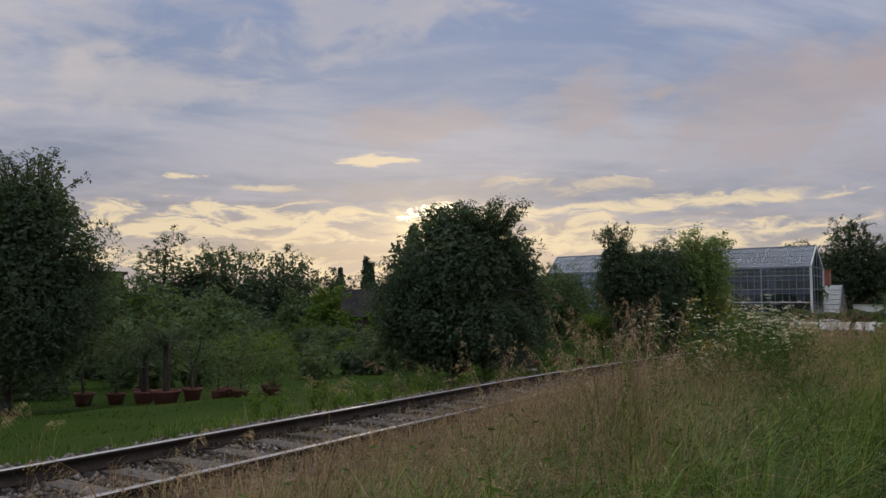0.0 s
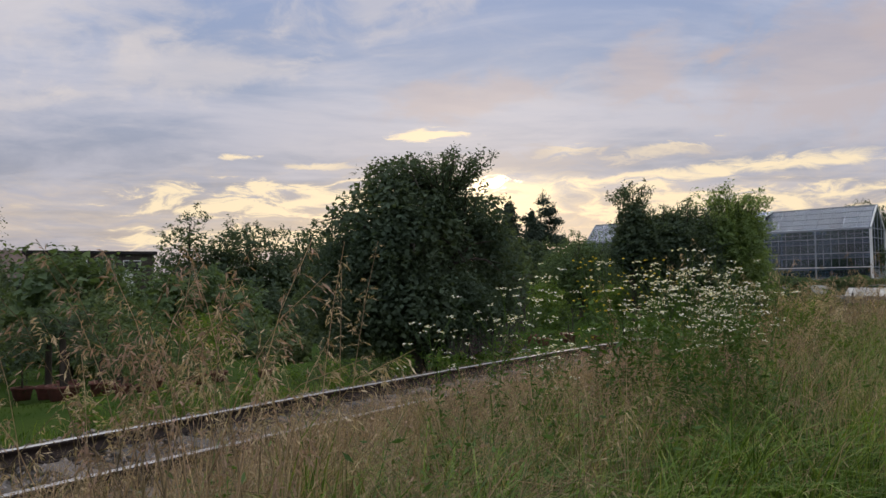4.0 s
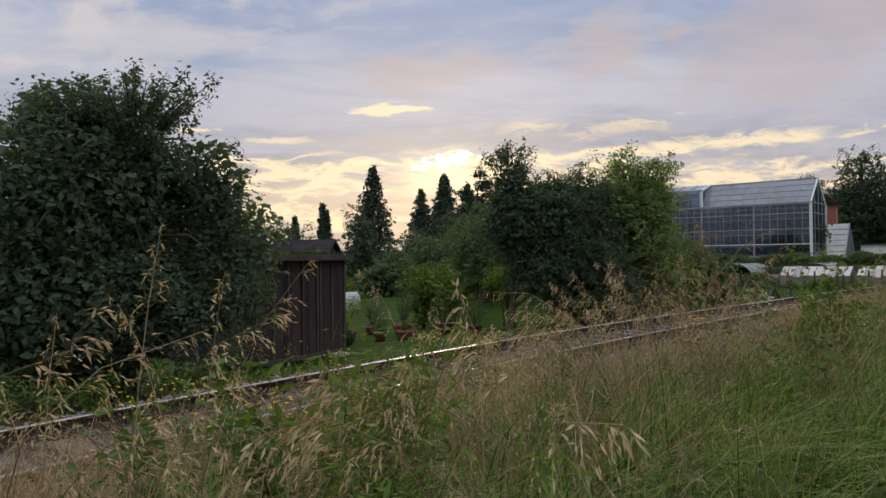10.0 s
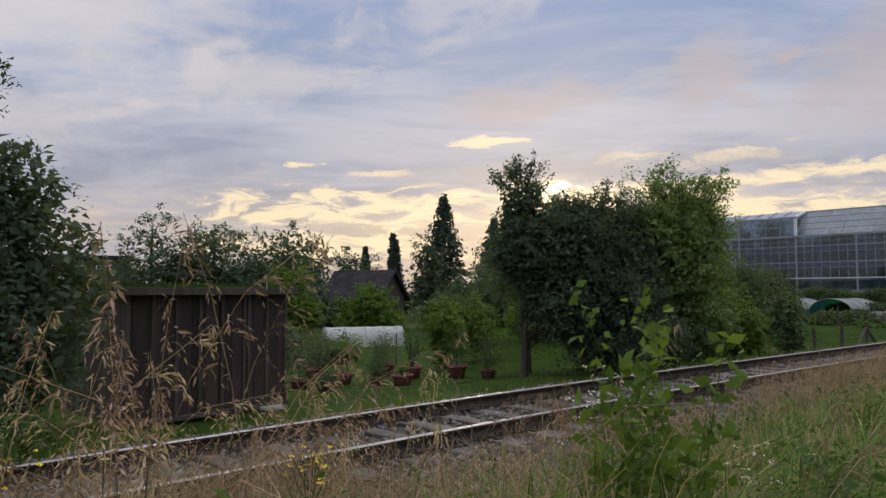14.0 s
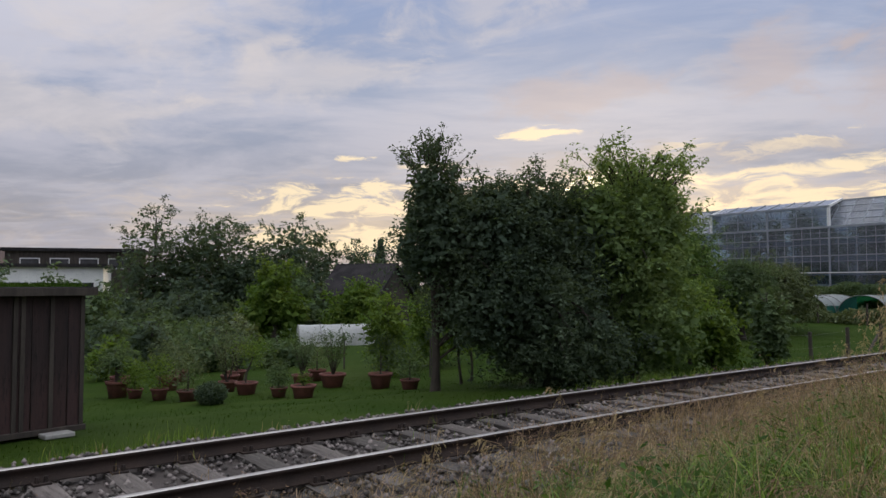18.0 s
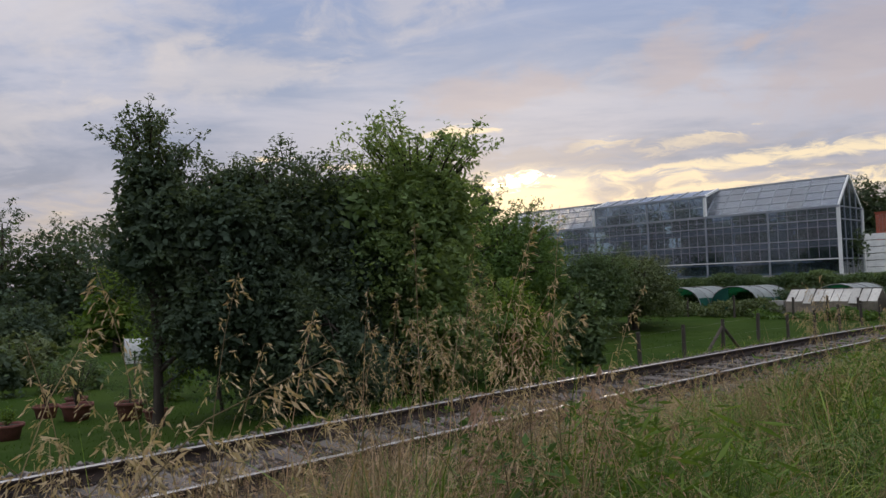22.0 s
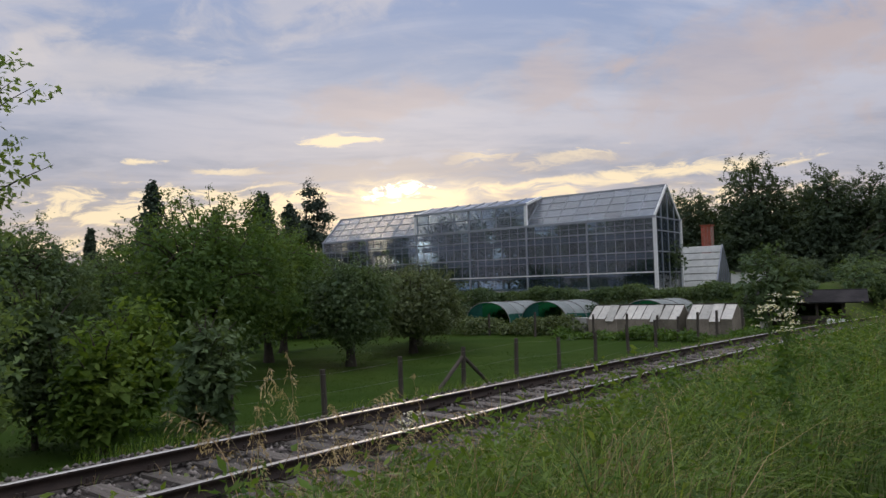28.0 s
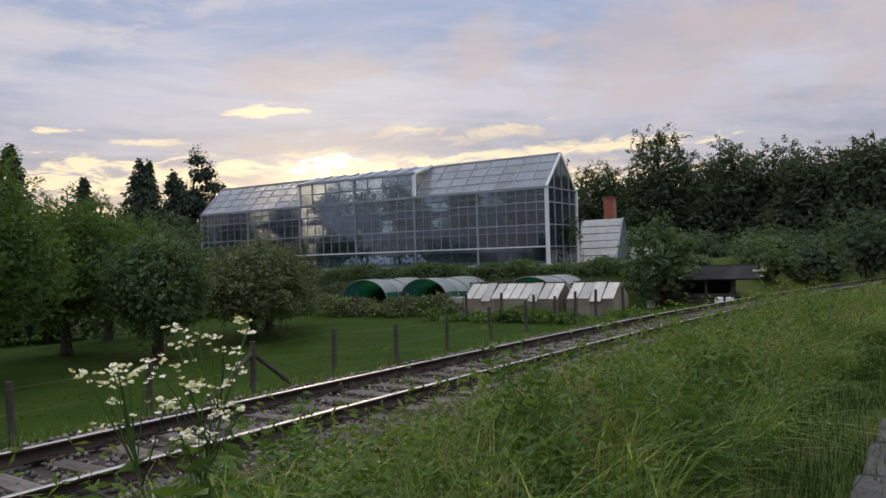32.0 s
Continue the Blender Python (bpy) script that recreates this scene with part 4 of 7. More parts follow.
    # wood beyond the glasshouse
    # x 2, 8 and 15: unseen trees, raised so the gable reflects dark
    for i, (x, y, r, zt, mat) in enumerate(((-31.8, 121, 4.2, 12.3, "leaf_forest"), (-24.6, 120, 4.4, 15.6, "leaf_forest"), (-20.5, 126, 4.0, 12.6, "leaf_forest"), (-17.2, 120, 4.0, 13.2, "leaf_forest"), (-9.9, 119, 4.4, 11.8, "leaf_forest"), (-4.4, 117, 4.4, 11.7, "leaf_forest"), (-38, 122, 4.5, 9.8, "leaf_forest"), (2, 112, 4.6, 16.5, "leaf_forest"), (8, 106, 4.6, 16.5, "leaf_forest"), (-45, 126, 5, 10, "leaf_forest"), (-53, 128, 5, 9.5, "leaf_forest"), (15, 100, 4.6, 16.0, "leaf_forest"), (-13.6, 122, 4.2, 12.4, "leaf_forest"), (-7.0, 121, 4.2, 11.8, "leaf_forest"), (-28.2, 124, 3.8, 11.0, "leaf_forest"), (-22, 132, 5.5, 11, "leaf_forest"), (-12, 130, 6, 11.5, "leaf_forest"), (-2, 128, 6, 11.5, "leaf_forest"))):
        zt += 1.3 if y > 116 else 0.0
        zc = (zt + 1.2) / 2
        make_tree("forest_tree", x, y, [(0, 0, zc, r, r, (zt - 1.2) / 2), (0.4 * r, 0.3 * r, zc - 2, 0.8 * r, 0.8 * r, 0.4 * zt), (-0.4 * r, -0.3 * r, 0.32 * zt, 0.9 * r, 0.9 * r, 0.32 * zt)], 0.35, 15000, 0.3, mat, 100 + i, 0.6 if i in (4, 5) else 0.0, 6, 0.3, "tall dark forest tree behind the glasshouse", group="forest edge", shoot_len=1.0, limbs=1, lumpy=40)
    # bushes along the track's far end
    for i, (x, y, r, zt, mat) in enumerate(((-11.7, 74.2, 1.9, 4.0, "leaf_mid"), (-4.2, 92, 2.6, 4.8, "leaf_dark"), (-0.5, 92, 1.6, 3.6, "leaf_dark"), (3, 88, 2.6, 3.4, "leaf_mid"), (-7, 92, 2.4, 3.2, "leaf_mid"), (6, 82, 2.6, 3.0, "leaf_mid"), (9, 92, 3, 4.2, "leaf_mid"), (-8.5, 83, 1.8, 2.8, "leaf_mid"), (-6.5, 87, 2.0, 3.0, "leaf_dark"), (-9.5, 89, 2.2, 3.4, "leaf_mid"), (-3.0, 98, 2.4, 3.6, "leaf_mid"), (1.0, 102, 2.6, 4.0, "leaf_dark"), (-12.5, 84.5, 1.8, 3.2, "leaf_dark"), (12, 84, 2.6, 3.4, "leaf_mid"), (7, 74, 1.8, 2.4, "leaf_mid"), (-14.5, 41.5, 0.6, 1.5, "leaf_light"), (-13.7, 43.1, 0.55, 1.7, "leaf_mid"), (-24.4, 36.4, 0.8, 1.5, "leaf_light"), (-25.8, 39.4, 1.0, 1.6, "leaf_light"), (-16.5, 43.2, 1.0, 1.9, "leaf_light"))):
        zg = gz(x, y)
        zc = (zt + zg + 0.2) / 2
        make_tree("shrub", x, y, [(0, 0, zc, r, r, (zt - zg) / 2 + 0.05), (0.4 * r, 0.2 * r, zc - 0.2, 0.7 * r, 0.7 * r, 0.4 * (zt - zg))], 0.05, 1700, 0.13 + 0.045 * r, mat, 140 + i, 0.0, 10, 0.25, "loose green shrub growing beside the track", "shrub", "shrubs", shoot_len=0.5, limbs=1)


# ---- glasshouse ----
def make_glasshouse():
    x0, x1, yf, yb = -51.4, -20.4, 81.7, 86.3
    zg, ze, zr, yr = 1.85, 6.66, 8.92, 84.0
    gh = empty("glasshouse", -36, 84, zg, label="large aluminium-framed glasshouse with a raised middle bay", category="greenhouse")
    inv = gh.matrix_basis.inverted()

    def put(name, bm, mat, parent=gh, label=""):
        ob = part(name, bm, mat, parent, label)
        if parent is gh:
            ob.matrix_parent_inverse = inv
        return ob

    bays = [-51.4, -46.0, -40.5, -35.2, -30.1, -25.25, -20.4]
    rows = [2.0, 3.05, 4.40, 5.78, 6.66]
    # plinth
    put("plinth", box(bmesh.new(), (x1 - x0 + 0.2, yb - yf + 0.2, 1.2), pose((x0 + x1) / 2, (yf + yb) / 2, 1.4)), M["concrete"])
    for i, x in enumerate(bays):
        for y in (yf, yb):
            tall = 8.3 if (i in (2, 3, 4) and y == yf) else ze
            put("post", bar(bmesh.new(), (x, y, zg), (x, y, tall), 0.12 if i < 6 else 0.22, 0.14), M["aluminium"] if i < 6 else M["white_paint"])
    for k, z in enumerate(rows[1:]):
        big = 0.15 if k == 0 else 0.055
        put("rail", bar(bmesh.new(), (x0, yf - 0.03, z), (x1, yf - 0.03, z), big, 0.08), M["white_paint"] if k == 0 else M["aluminium"])
        put("rail", bar(bmesh.new(), (x0, yb, z), (x1, yb, z), 0.09, 0.08), M["aluminium"])
        for x in (x0, x1):
            put("rail", bar(bmesh.new(), (x, yf, z), (x, yb, z), 0.07, 0.08), M["aluminium"])
    put("ridge", bar(bmesh.new(), (x0, yr, zr), (x1, yr, zr), 0.14, 0.14), M["aluminium"])
    for y in (yf, yb):
        put("gutter", bar(bmesh.new(), (x0 - 0.1, y, ze), (x1 + 0.1, y, ze), 0.2, 0.16), M["aluminium"])
    # gable rafters
    for x in (x0, x1):
        for y in (yf, yb):
            put("rafter", bar(bmesh.new(), (x, y, ze), (x, yr, zr), 0.11, 0.14), M["white_paint"] if x == x1 else M["aluminium"])

    def pane_mesh(w, h, mat):
        bm = bmesh.new()
        box(bm, (w, 0.012, h))
        me = bpy.data.meshes.new("pane")
        bm.to_mesh(me)
        bm.free()
        me.materials.append(mat)
        return me

    rng = random.Random(8)
    cols, lights = 4, 7
    cache = {}

    def pane(x, y, z, w, h, rx=0.0, rz=0.0, mat="pane"):
        key = (round(w, 2), round(h, 2), mat)
        if key not in cache:
            cache[key] = pane_mesh(w - 0.03, h - 0.03, M[mat])
        ob = shared("pane", cache[key], gh, inv @ pose(x, y, z, rx + rng.uniform(-0.5, 0.5), 0, rz + rng.uniform(-0.5, 0.5)))
        ob.visible_shadow = False
        return ob

    for a, b in zip(bays[:-1], bays[1:]):
        w = (b - a) / lights
        for c in range(lights):
            x = a + (c + 0.5) * w
            for z0, z1 in zip(rows[:-1], rows[1:]):
                pane(x, yf, (z0 + z1) / 2, w, z1 - z0)
            if c:
                put("glazing_bar", bar(bmesh.new(), (a + c * w, yf - 0.02, rows[1]), (a + c * w, yf - 0.02, ze), 0.03), M["aluminium"])
        for z0, z1 in ((2.0, 4.4), (4.4, ze)):
            pane((a + b) / 2, yb, (z0 + z1) / 2, b - a, z1 - z0)
    # thin intermediate rails
    for z in (3.95, 5.3, 6.22):
        put("glazing_rail", bar(bmesh.new(), (x0, yf - 0.025, z), (x1, yf - 0.025, z), 0.028, 0.03), M["aluminium"])
    # gables
    for x in (x0, x1):
        for k in range(4):
            y0, y1 = yf + k * (yb - yf) / 4, yf + (k + 1) * (yb - yf) / 4
            for z0, z1 in ((2.0, 4.4), (4.4, ze)):
                pane(x, (y0 + y1) / 2, (z0 + z1) / 2, y1 - y0, z1 - z0, 0, 90)
            if k:
                ztop = ze + (zr - ze) * (1 - abs((y0 - yr) / (yb - yr)))
                put("gable_bar", bar(bmesh.new(), (x, y0, zg), (x, y0, ztop), 0.07), M["aluminium"])
        bm = bmesh.new()
        vs = [bm.verts.new(p) for p in ((x, yf, ze + 0.05), (x, yb, ze + 0.05), (x, yr, zr - 0.05))]
        bm.faces.new(vs)
        bm.normal_update()
        bmesh.ops.solidify(bm, geom=bm.faces[:], thickness=0.012)
        ob = put("gable_pane", bm, M["pane"])
        ob.visible_shadow = False
    # roof, with a raised dormer over the middle bays
    slope = math.degrees(math.atan2(zr - ze, yr - yf))
    ln = math.hypot(zr - ze, yr - yf)
    for i, (a, b) in enumerate(zip(bays[:-1], bays[1:])):
        w = (b - a) / cols
        raised = i in (2, 3)
        for c in range(cols):
            x = a + (c + 0.5) * w
            for k in range(4):
                u = (k + 0.5) / 4
                if not raised:
                    pane(x, yf + (yr - yf) * u, ze + (zr - ze) * u, w, ln / 4, slope - 90, 0, "pane_roof")
                pane(x, yb + (yr - yb) * u, ze + (zr - ze) * u, w, ln / 4, 90 - slope, 0, "pane_roof")
            if not raised:
                put("roof_bar", bar(bmesh.new(), (a + c * w, yf, ze + 0.04), (a + c * w, yr, zr + 0.04), 0.045), M["aluminium"])
            put("roof_bar", bar(bmesh.new(), (a + c * w, yb, ze + 0.04), (a + c * w, yr, zr + 0.04), 0.06), M["aluminium"])
        if not raised:
            for k in (1, 2, 3):
                u = k / 4
                put("purlin", bar(bmesh.new(), (a, yf + (yr - yf) * u, ze + (zr - ze) * u + 0.03), (b, yf + (yr - yf) * u, ze + (zr - ze) * u + 0.03), 0.04), M["aluminium"])
    # dormer front and roof
    da, db, dz = -40.5, -30.1, 8.3
    w = (db - da) / 8
    for c in range(8):
        x = da + (c + 0.5) * w
        for z0, z1 in ((ze, 7.5), (7.5, dz)):
            pane(x, yf, (z0 + z1) / 2, w, z1 - z0)
        put("dormer_bar", bar(bmesh.new(), (da + c * w, yf - 0.02, ze), (da + c * w, yf - 0.02, dz), 0.05), M["aluminium"])
        for k in range(3):
            u = (k + 0.5) / 3
            pane(x, yf + (yr - yf) * u, dz + (zr + 0.12 - dz) * u, w, math.hypot(yr - yf, zr - dz) / 3, math.degrees(math.atan2(zr + 0.12 - dz, yr - yf)) - 90, 0, "pane_roof")
        put("dormer_rafter", bar(bmesh.new(), (da + c * w, yf, dz + 0.04), (da + c * w, yr, zr + 0.15), 0.06), M["aluminium"])
    put("dormer_gutter", bar(bmesh.new(), (da - 0.1, yf - 0.05, dz), (db + 0.1, yf - 0.05, dz), 0.18, 0.16), M["aluminium"])
    put("dormer_rail", bar(bmesh.new(), (da, yf - 0.03, 7.5), (db, yf - 0.03, 7.5), 0.06), M["aluminium"])
    for x in (da, db):
        bm = bmesh.new()
        vs = [bm.verts.new(p) for p in ((x, yf, ze), (x, yr, zr), (x, yf, dz))]
        bm.faces.new(vs)
        bm.normal_update()
        bmesh.ops.solidify(bm, geom=bm.faces[:], thickness=0.012)
        put("dormer_cheek", bm, M["pane"]).visible_shadow = False
        put("dormer_edge", bar(bmesh.new(), (x, yf, dz), (x, yr, zr + 0.1), 0.16), M["white_paint"])
        put("dormer_post", bar(bmesh.new(), (x, yf, ze), (x, yf, dz), 0.2), M["white_paint"])
    # shade screens and a gallery inside, floor
    for z in (4.1, 5.45):
        for a, b in zip(bays[:-1], bays[1:]):
            put("screen", box(bmesh.new(), (b - a - 0.3, 0.03, 0.42), pose((a + b) / 2, yf + 0.5, z)), M["shade_cloth"])
    put("floor_slab", box(bmesh.new(), (x1 - x0 - 0.3, yb - yf - 0.3, 0.2), pose((x0 + x1) / 2, (yf + yb) / 2, 2.06)), M["concrete"])
    put("bench", box(bmesh.new(), (x1 - x0 - 3, 1.4, 0.1), pose((x0 + x1) / 2, yf + 1.6, 2.9)), M["aluminium"])
    for i, x in enumerate((-49.0, -44.2, -40.2, -38.3, -36.2, -33.6, -31.5, -27.8, -24.0, -22.4, -21.9, -21.8)):
        make_tree("greenhouse_palm", x, 83.7 + 0.5 * (i % 3), [(0, 0, 5.6 + 0.5 * (i % 3), 1.2, 1.2, 1.6), (0.4, 0, 3.9, 1.3, 1.2, 1.3)], 0.08, 1500, 0.34, "leaf_dark", 200 + i, 0.2, 4, 0.35, "dark leafy plant growing inside the glasshouse", "plant", "plants in the glasshouse", limbs=1)


def make_small_glasshouse():
    x0, x1 = -24.2, -20.9
    gh = empty("small_glasshouse", -22.5, 97, 2.0, label="small steep white-roofed glasshouse with a red chimney behind", category="greenhouse")
    inv = gh.matrix_basis.inverted()
    zb, zr, yf, yr, yb = 1.9, 5.33, 95.0, 97.0, 99.1

    def put(name, bm, mat, label=""):
        ob = part(name, bm, mat, gh, label)
        ob.matrix_parent_inverse = inv
        return ob

    n = 6
    for side, (ya, yc) in (("front", (yf, yr)), ("back", (yb, yr))):
        for k in range(n):
            u0, u1 = k / n, (k + 1) / n
            bm = bmesh.new()
            p = [(x0, ya + (yc - ya) * u0, zb + (zr - zb) * u0), (x1, ya + (yc - ya) * u0, zb + (zr - zb) * u0), (x1, ya + (yc - ya) * (u1 - 0.02), zb + (zr - zb) * (u1 - 0.02)), (x0, ya + (yc - ya) * (u1 - 0.02), zb + (zr - zb) * (u1 - 0.02))]
            bm.faces.new([bm.verts.new(q) for q in p])
            bm.normal_update()
            bmesh.ops.solidify(bm, geom=bm.faces[:], thickness=0.05)
            put("roof_panel", bm, M["tunnel_film"], "whitewashed roof panel")
    for x in (x0, x1):
        bm = bmesh.new()
        bm.faces.new([bm.verts.new(q) for q in ((x, yf, zb), (x, yb, zb), (x, yr, zr))])
        bm.normal_update()
        bmesh.ops.solidify(bm, geom=bm.faces[:], thickness=0.03)
        put("gable", bm, M["shade_cloth"])
        for y in (yf, yb):
            put("rafter", bar(bmesh.new(), (x, y, zb), (x, yr, zr), 0.1), M["aluminium"])
        for k in range(1, 8):
            y = yf + (yb - yf) * k / 8
            put("gable_bar", bar(bmesh.new(), (x + (0.05 if x == x1 else -0.05), y, zb), (x + (0.05 if x == x1 else -0.05), y, zb + (zr - zb) * max(0.05, 1 - abs(y - yr) / 2.05)), 0.04), M["aluminium"])
    # pointed lattice of glazing bars in front of its lower end
    for k in range(9):
        x = -24.95 + 0.2 * k
        top = min((x + 25.05) / 1.25, (-23.2 - x) / 0.55, 1.0)
        put("lattice_bar", bar(bmesh.new(), (x, 94.7, 1.8), (x, 94.7, 1.9 + 3.4 * max(0.08, top)), 0.045), M["wire"])
    for k in range(9):
        z = 2.1 + 0.38 * k
        u = (z - 1.8) / 3.5
        put("lattice_bar", bar(bmesh.new(), (-25.0 + 1.2 * u, 94.68, z), (-23.3 - 0.4 * u, 94.68, z), 0.04), M["wire"])
    ch = empty("chimney", -23.7, 102.0, 2.0, label="square red brick chimney behind the small glasshouse", category="chimney")
    ob = part("shaft", box(bmesh.new(), (0.84, 0.84, 5.2), pose(0, 0, 2.6)), M["mortar"], ch)
    bm = bmesh.new()
    box(bm, (0.26, 0.11, 0.075))
    me = bpy.data.meshes.new("brick")
    bm.to_mesh(me)
    bm.free()
    me.materials.append(M["brick_red"])
    for k in range(28):
        z = 2.9 + 0.0875 * k
        for j in range(3):
            off = -0.285 + 0.285 * j
            shared("brick", me, ob, pose(off, -0.38, z))
            if k % 2:
                shared("brick", me, ob, pose(0.38, off, z, 0, 0, 90))
    part("cap", box(bmesh.new(), (1.0, 1.0, 0.1), pose(0, 0, 5.34)), M["brick_red"], ch)


# ---- shed ----
def make_shed():
    shed = empty("garden_shed", -16.25, 24.62, -0.48, -168.0 + 90 - 0, label="old dark brown board shed with a mossy flat roof", category="shed")
    # local x runs along the front to the far end, local y points at the track
    L, D, Ht = 3.75, 2.4, 2.42
    part("frame", box(bmesh.new(), (L - 0.08, D - 0.12, Ht - 0.1), pose(L / 2, -D / 2, Ht / 2 + 0.06)), M["shed_dark"], shed)
    rnd = random.Random(3)
    x = 0.0
    boards = {}
    while x < L - 0.05:
        w = rnd.choice((0.27, 0.30, 0.33))
        w = min(w, L - x)
        key = round(w, 2)
        if key not in boards:
            bm = bmesh.new()
            box(bm, (w - 0.012, 0.025, Ht - 0.08), bevel=0.004)
            me = bpy.data.meshes.new("board")
            bm.to_mesh(me)
            bm.free()
            me.materials.append(M["shed_board"])
            boards[key] = me
        shared("board", boards[key], shed, pose(x + w / 2, rnd.uniform(-0.006, 0.004), Ht / 2 + rnd.uniform(0.0, 0.06), 0, rnd.uniform(-0.3, 0.3), 0))
        x += w
    y = 0.0
    while y < D - 0.1:
        shared("board", boards[0.3] if 0.3 in boards else list(boards.values())[0], shed, pose(-0.015, -y - 0.15, Ht / 2 + 0.03, 0, 0, 90))
        y += 0.3
    for xx in (0.03, 0.55, 1.02, 1.14, 1.68, 2.2, 2.72, 3.22, L - 0.03):
        part("batten", bar(bmesh.new(), (xx, 0.028, 0.05), (xx, 0.028, Ht), 0.07, 0.035), M["shed_dark"], shed)
    part("sill", box(bmesh.new(), (L + 0.1, 0.12, 0.1), pose(L / 2, 0.01, 0.07), 0.01), M["shed_dark"], shed)
    part("fascia", box(bmesh.new(), (L + 0.3, 0.05, 0.14), pose(L / 2, 0.2, Ht + 0.05), 0.006), M["shed_dark"], shed)
    part("roof", box(bmesh.new(), (L + 0.3, D + 0.4, 0.07), pose(L / 2, -D / 2 + 0.02, Ht + 0.1), 0.01), M["roof_dark"], shed)
    rng = np.random.default_rng(6)
    c = np.stack([rng.uniform(-0.1, L + 0.1, 2600), rng.uniform(-D, 0.18, 2600), np.full(2600, Ht + 0.13)], -1)
    v, f = leaf_quads(rng, c, 0.09, -0.9, 0.25)
    mesh_object("roof_moss", v, f, M["lawn_blade"], shed, "green moss and grass growing on the roof")
    part("step_stone", box(bmesh.new(), (0.5, 0.3, 0.08), pose(0.5, 0.2, 0.02), 0.015), M["concrete"], shed)


# ---- fence ----
def make_fence():
    rnd = random.Random(7)
    ys = [41.65, 44.0, 46.5, 49.1, 51.75, 54.5, 57.2, 59.9, 62.8, 65.6, 68.2]
    tops = []
    for i, y in enumerate(ys):
        x = -14.55 if y < 43 else -14.1
        zb = gz(x, y)
        hgt = 1.12 + rnd.uniform(-0.08, 0.1)
        p = empty("fence_post", x, y, zb, rnd.uniform(0, 90), "weathered round wooden fence post on the lawn's edge", "fence post", "fence posts")
        bm = bmesh.new()
        lean = Vector((rnd.uniform(-0.05, 0.05), rnd.uniform(-0.05, 0.05), hgt))
        bar(bm, (0, 0, -0.2), lean, 0.14, 0.125, 8)
        part("pole", bm, M["post_wood"], p)
        tops.append(p.matrix_basis @ lean)
        if abs(y - 51.75) < 0.1:
            for s in (-1, 1):
                part("brace", bar(bmesh.new(), (0, 0, 0.9), p.matrix_basis.to_3x3().inverted() @ Vector((0.0, 1.3 * s, -0.03)), 0.115, 0.105, 7), M["post_wood"], p, "slanting brace pole")
    net = Pile()
    for a, b in zip(tops[:-1], tops[1:]):
        for f in (0.12, 0.5, 0.9):
            za, zb = gz(a.x, a.y), gz(b.x, b.y)
            pa, pb = np.array((a.x + 0.06, a.y, za + (a.z - za) * f)), np.array((b.x + 0.06, b.y, zb + (b.z - zb) * f))
            u = np.linspace(0, 1, 5)[:, None]
            pts = pa * (1 - u) + pb * u
            pts[:, 2] -= 0.05 * (u * (1 - u))[:, 0]
            net.add(*tube(pts, np.full(5, 0.0016), 3))
    tagged(net.make("fence_wire", M["wire"]), "thin wires strung from post to post", "wire", kind="stuff")


make_track()
make_ballast()
make_trees()
make_glasshouse()
make_small_glasshouse()
make_shed()
make_fence()


# ---- meadow grass ----
def blades(rng, x, y, h, w, out, segs=3, sink=0.02, a=None):
    """Bent, tapering ribbons; out: how far each tip leans, as a share of its height."""
    n = len(x)
    a = rng.uniform(0, 2 * np.pi, n) if a is None else a
    wind = np.array([0.35, 0.25])
    lean = np.stack([np.cos(a), np.sin(a)], -1) * (out * rng.uniform(0.4, 1.3, n))[:, None] + wind * (out * 0.5)[:, None]
    side = np.stack([-np.sin(a + rng.normal(0, 0.6, n)), np.cos(a), np.zeros(n)], -1)
    z0 = ground_z(x, y) - sink
    rows = []
    for k in range(segs + 1):
        s = k / segs
        c = np.stack([x + lean[:, 0] * h * s**2, y + lean[:, 1] * h * s**2, z0 + h * (s - np.minimum(0.78, 0.48 * out) * s**2.6)], -1)
        if k < segs:
            ww = (w * (1 - 0.75 * s))[:, None]
            rows += [c - side * ww / 2, c + side * ww / 2]
        else:
            rows.append(c)
    v = np.stack(rows, 1)
    m = 2 * segs + 1
    quads = [(2 * k, 2 * k + 1, 2 * k + 3, 2 * k + 2) for k in range(segs - 1)]
    base = m * np.arange(n)[:, None, None]
    q = (np.array(quads)[None] + base).reshape(-1, 4) if quads else np.zeros((0, 4), int)
    t = (np.array([(2 * segs - 2, 2 * segs - 1, 2 * segs)])[None] + base).reshape(-1, 3)
    return v.reshape(-1, 3), [q, t]


def sight_height(d):
    """Height under which the verge leaves the rails in view from the path."""
    return np.clip(1.55 * (d - 0.9) / 5.7, 0.1, 1.1)


verge_tall = curve_fn((-20, 0, 5, 9, 13, 17, 20, 27, 30, 33, 37, 41, 45, 50, 60, 90), (1.0, 1.05, 1.15, 1.3, 1.3, 1.0, 0.5, 0.6, 1.15, 0.95, 0.7, 0.75, 0.8, 0.8, 0.8, 0.7))
dryness = curve_fn((-20, 0, 8, 14, 20, 28, 34, 40, 50, 90), (0.6, 0.6, 0.62, 0.68, 0.6, 0.5, 0.34, 0.24, 0.2, 0.15))


def verge_points(rng, tufts, per, ylo, yhi, dlo, dhi, spread, power=1.0):
    yc = ylo + (yhi - ylo) * rng.random(tufts) ** power
    dc = rng.uniform(dlo, dhi, tufts)
    i = np.repeat(np.arange(tufts), per)
    y = yc[i] + rng.normal(size=len(i)) * spread
    d = np.clip(dc[i] + rng.normal(size=len(i)) * spread, dlo - 0.1, dhi + 0.15)
    return track_x(y) + d, y, d, i


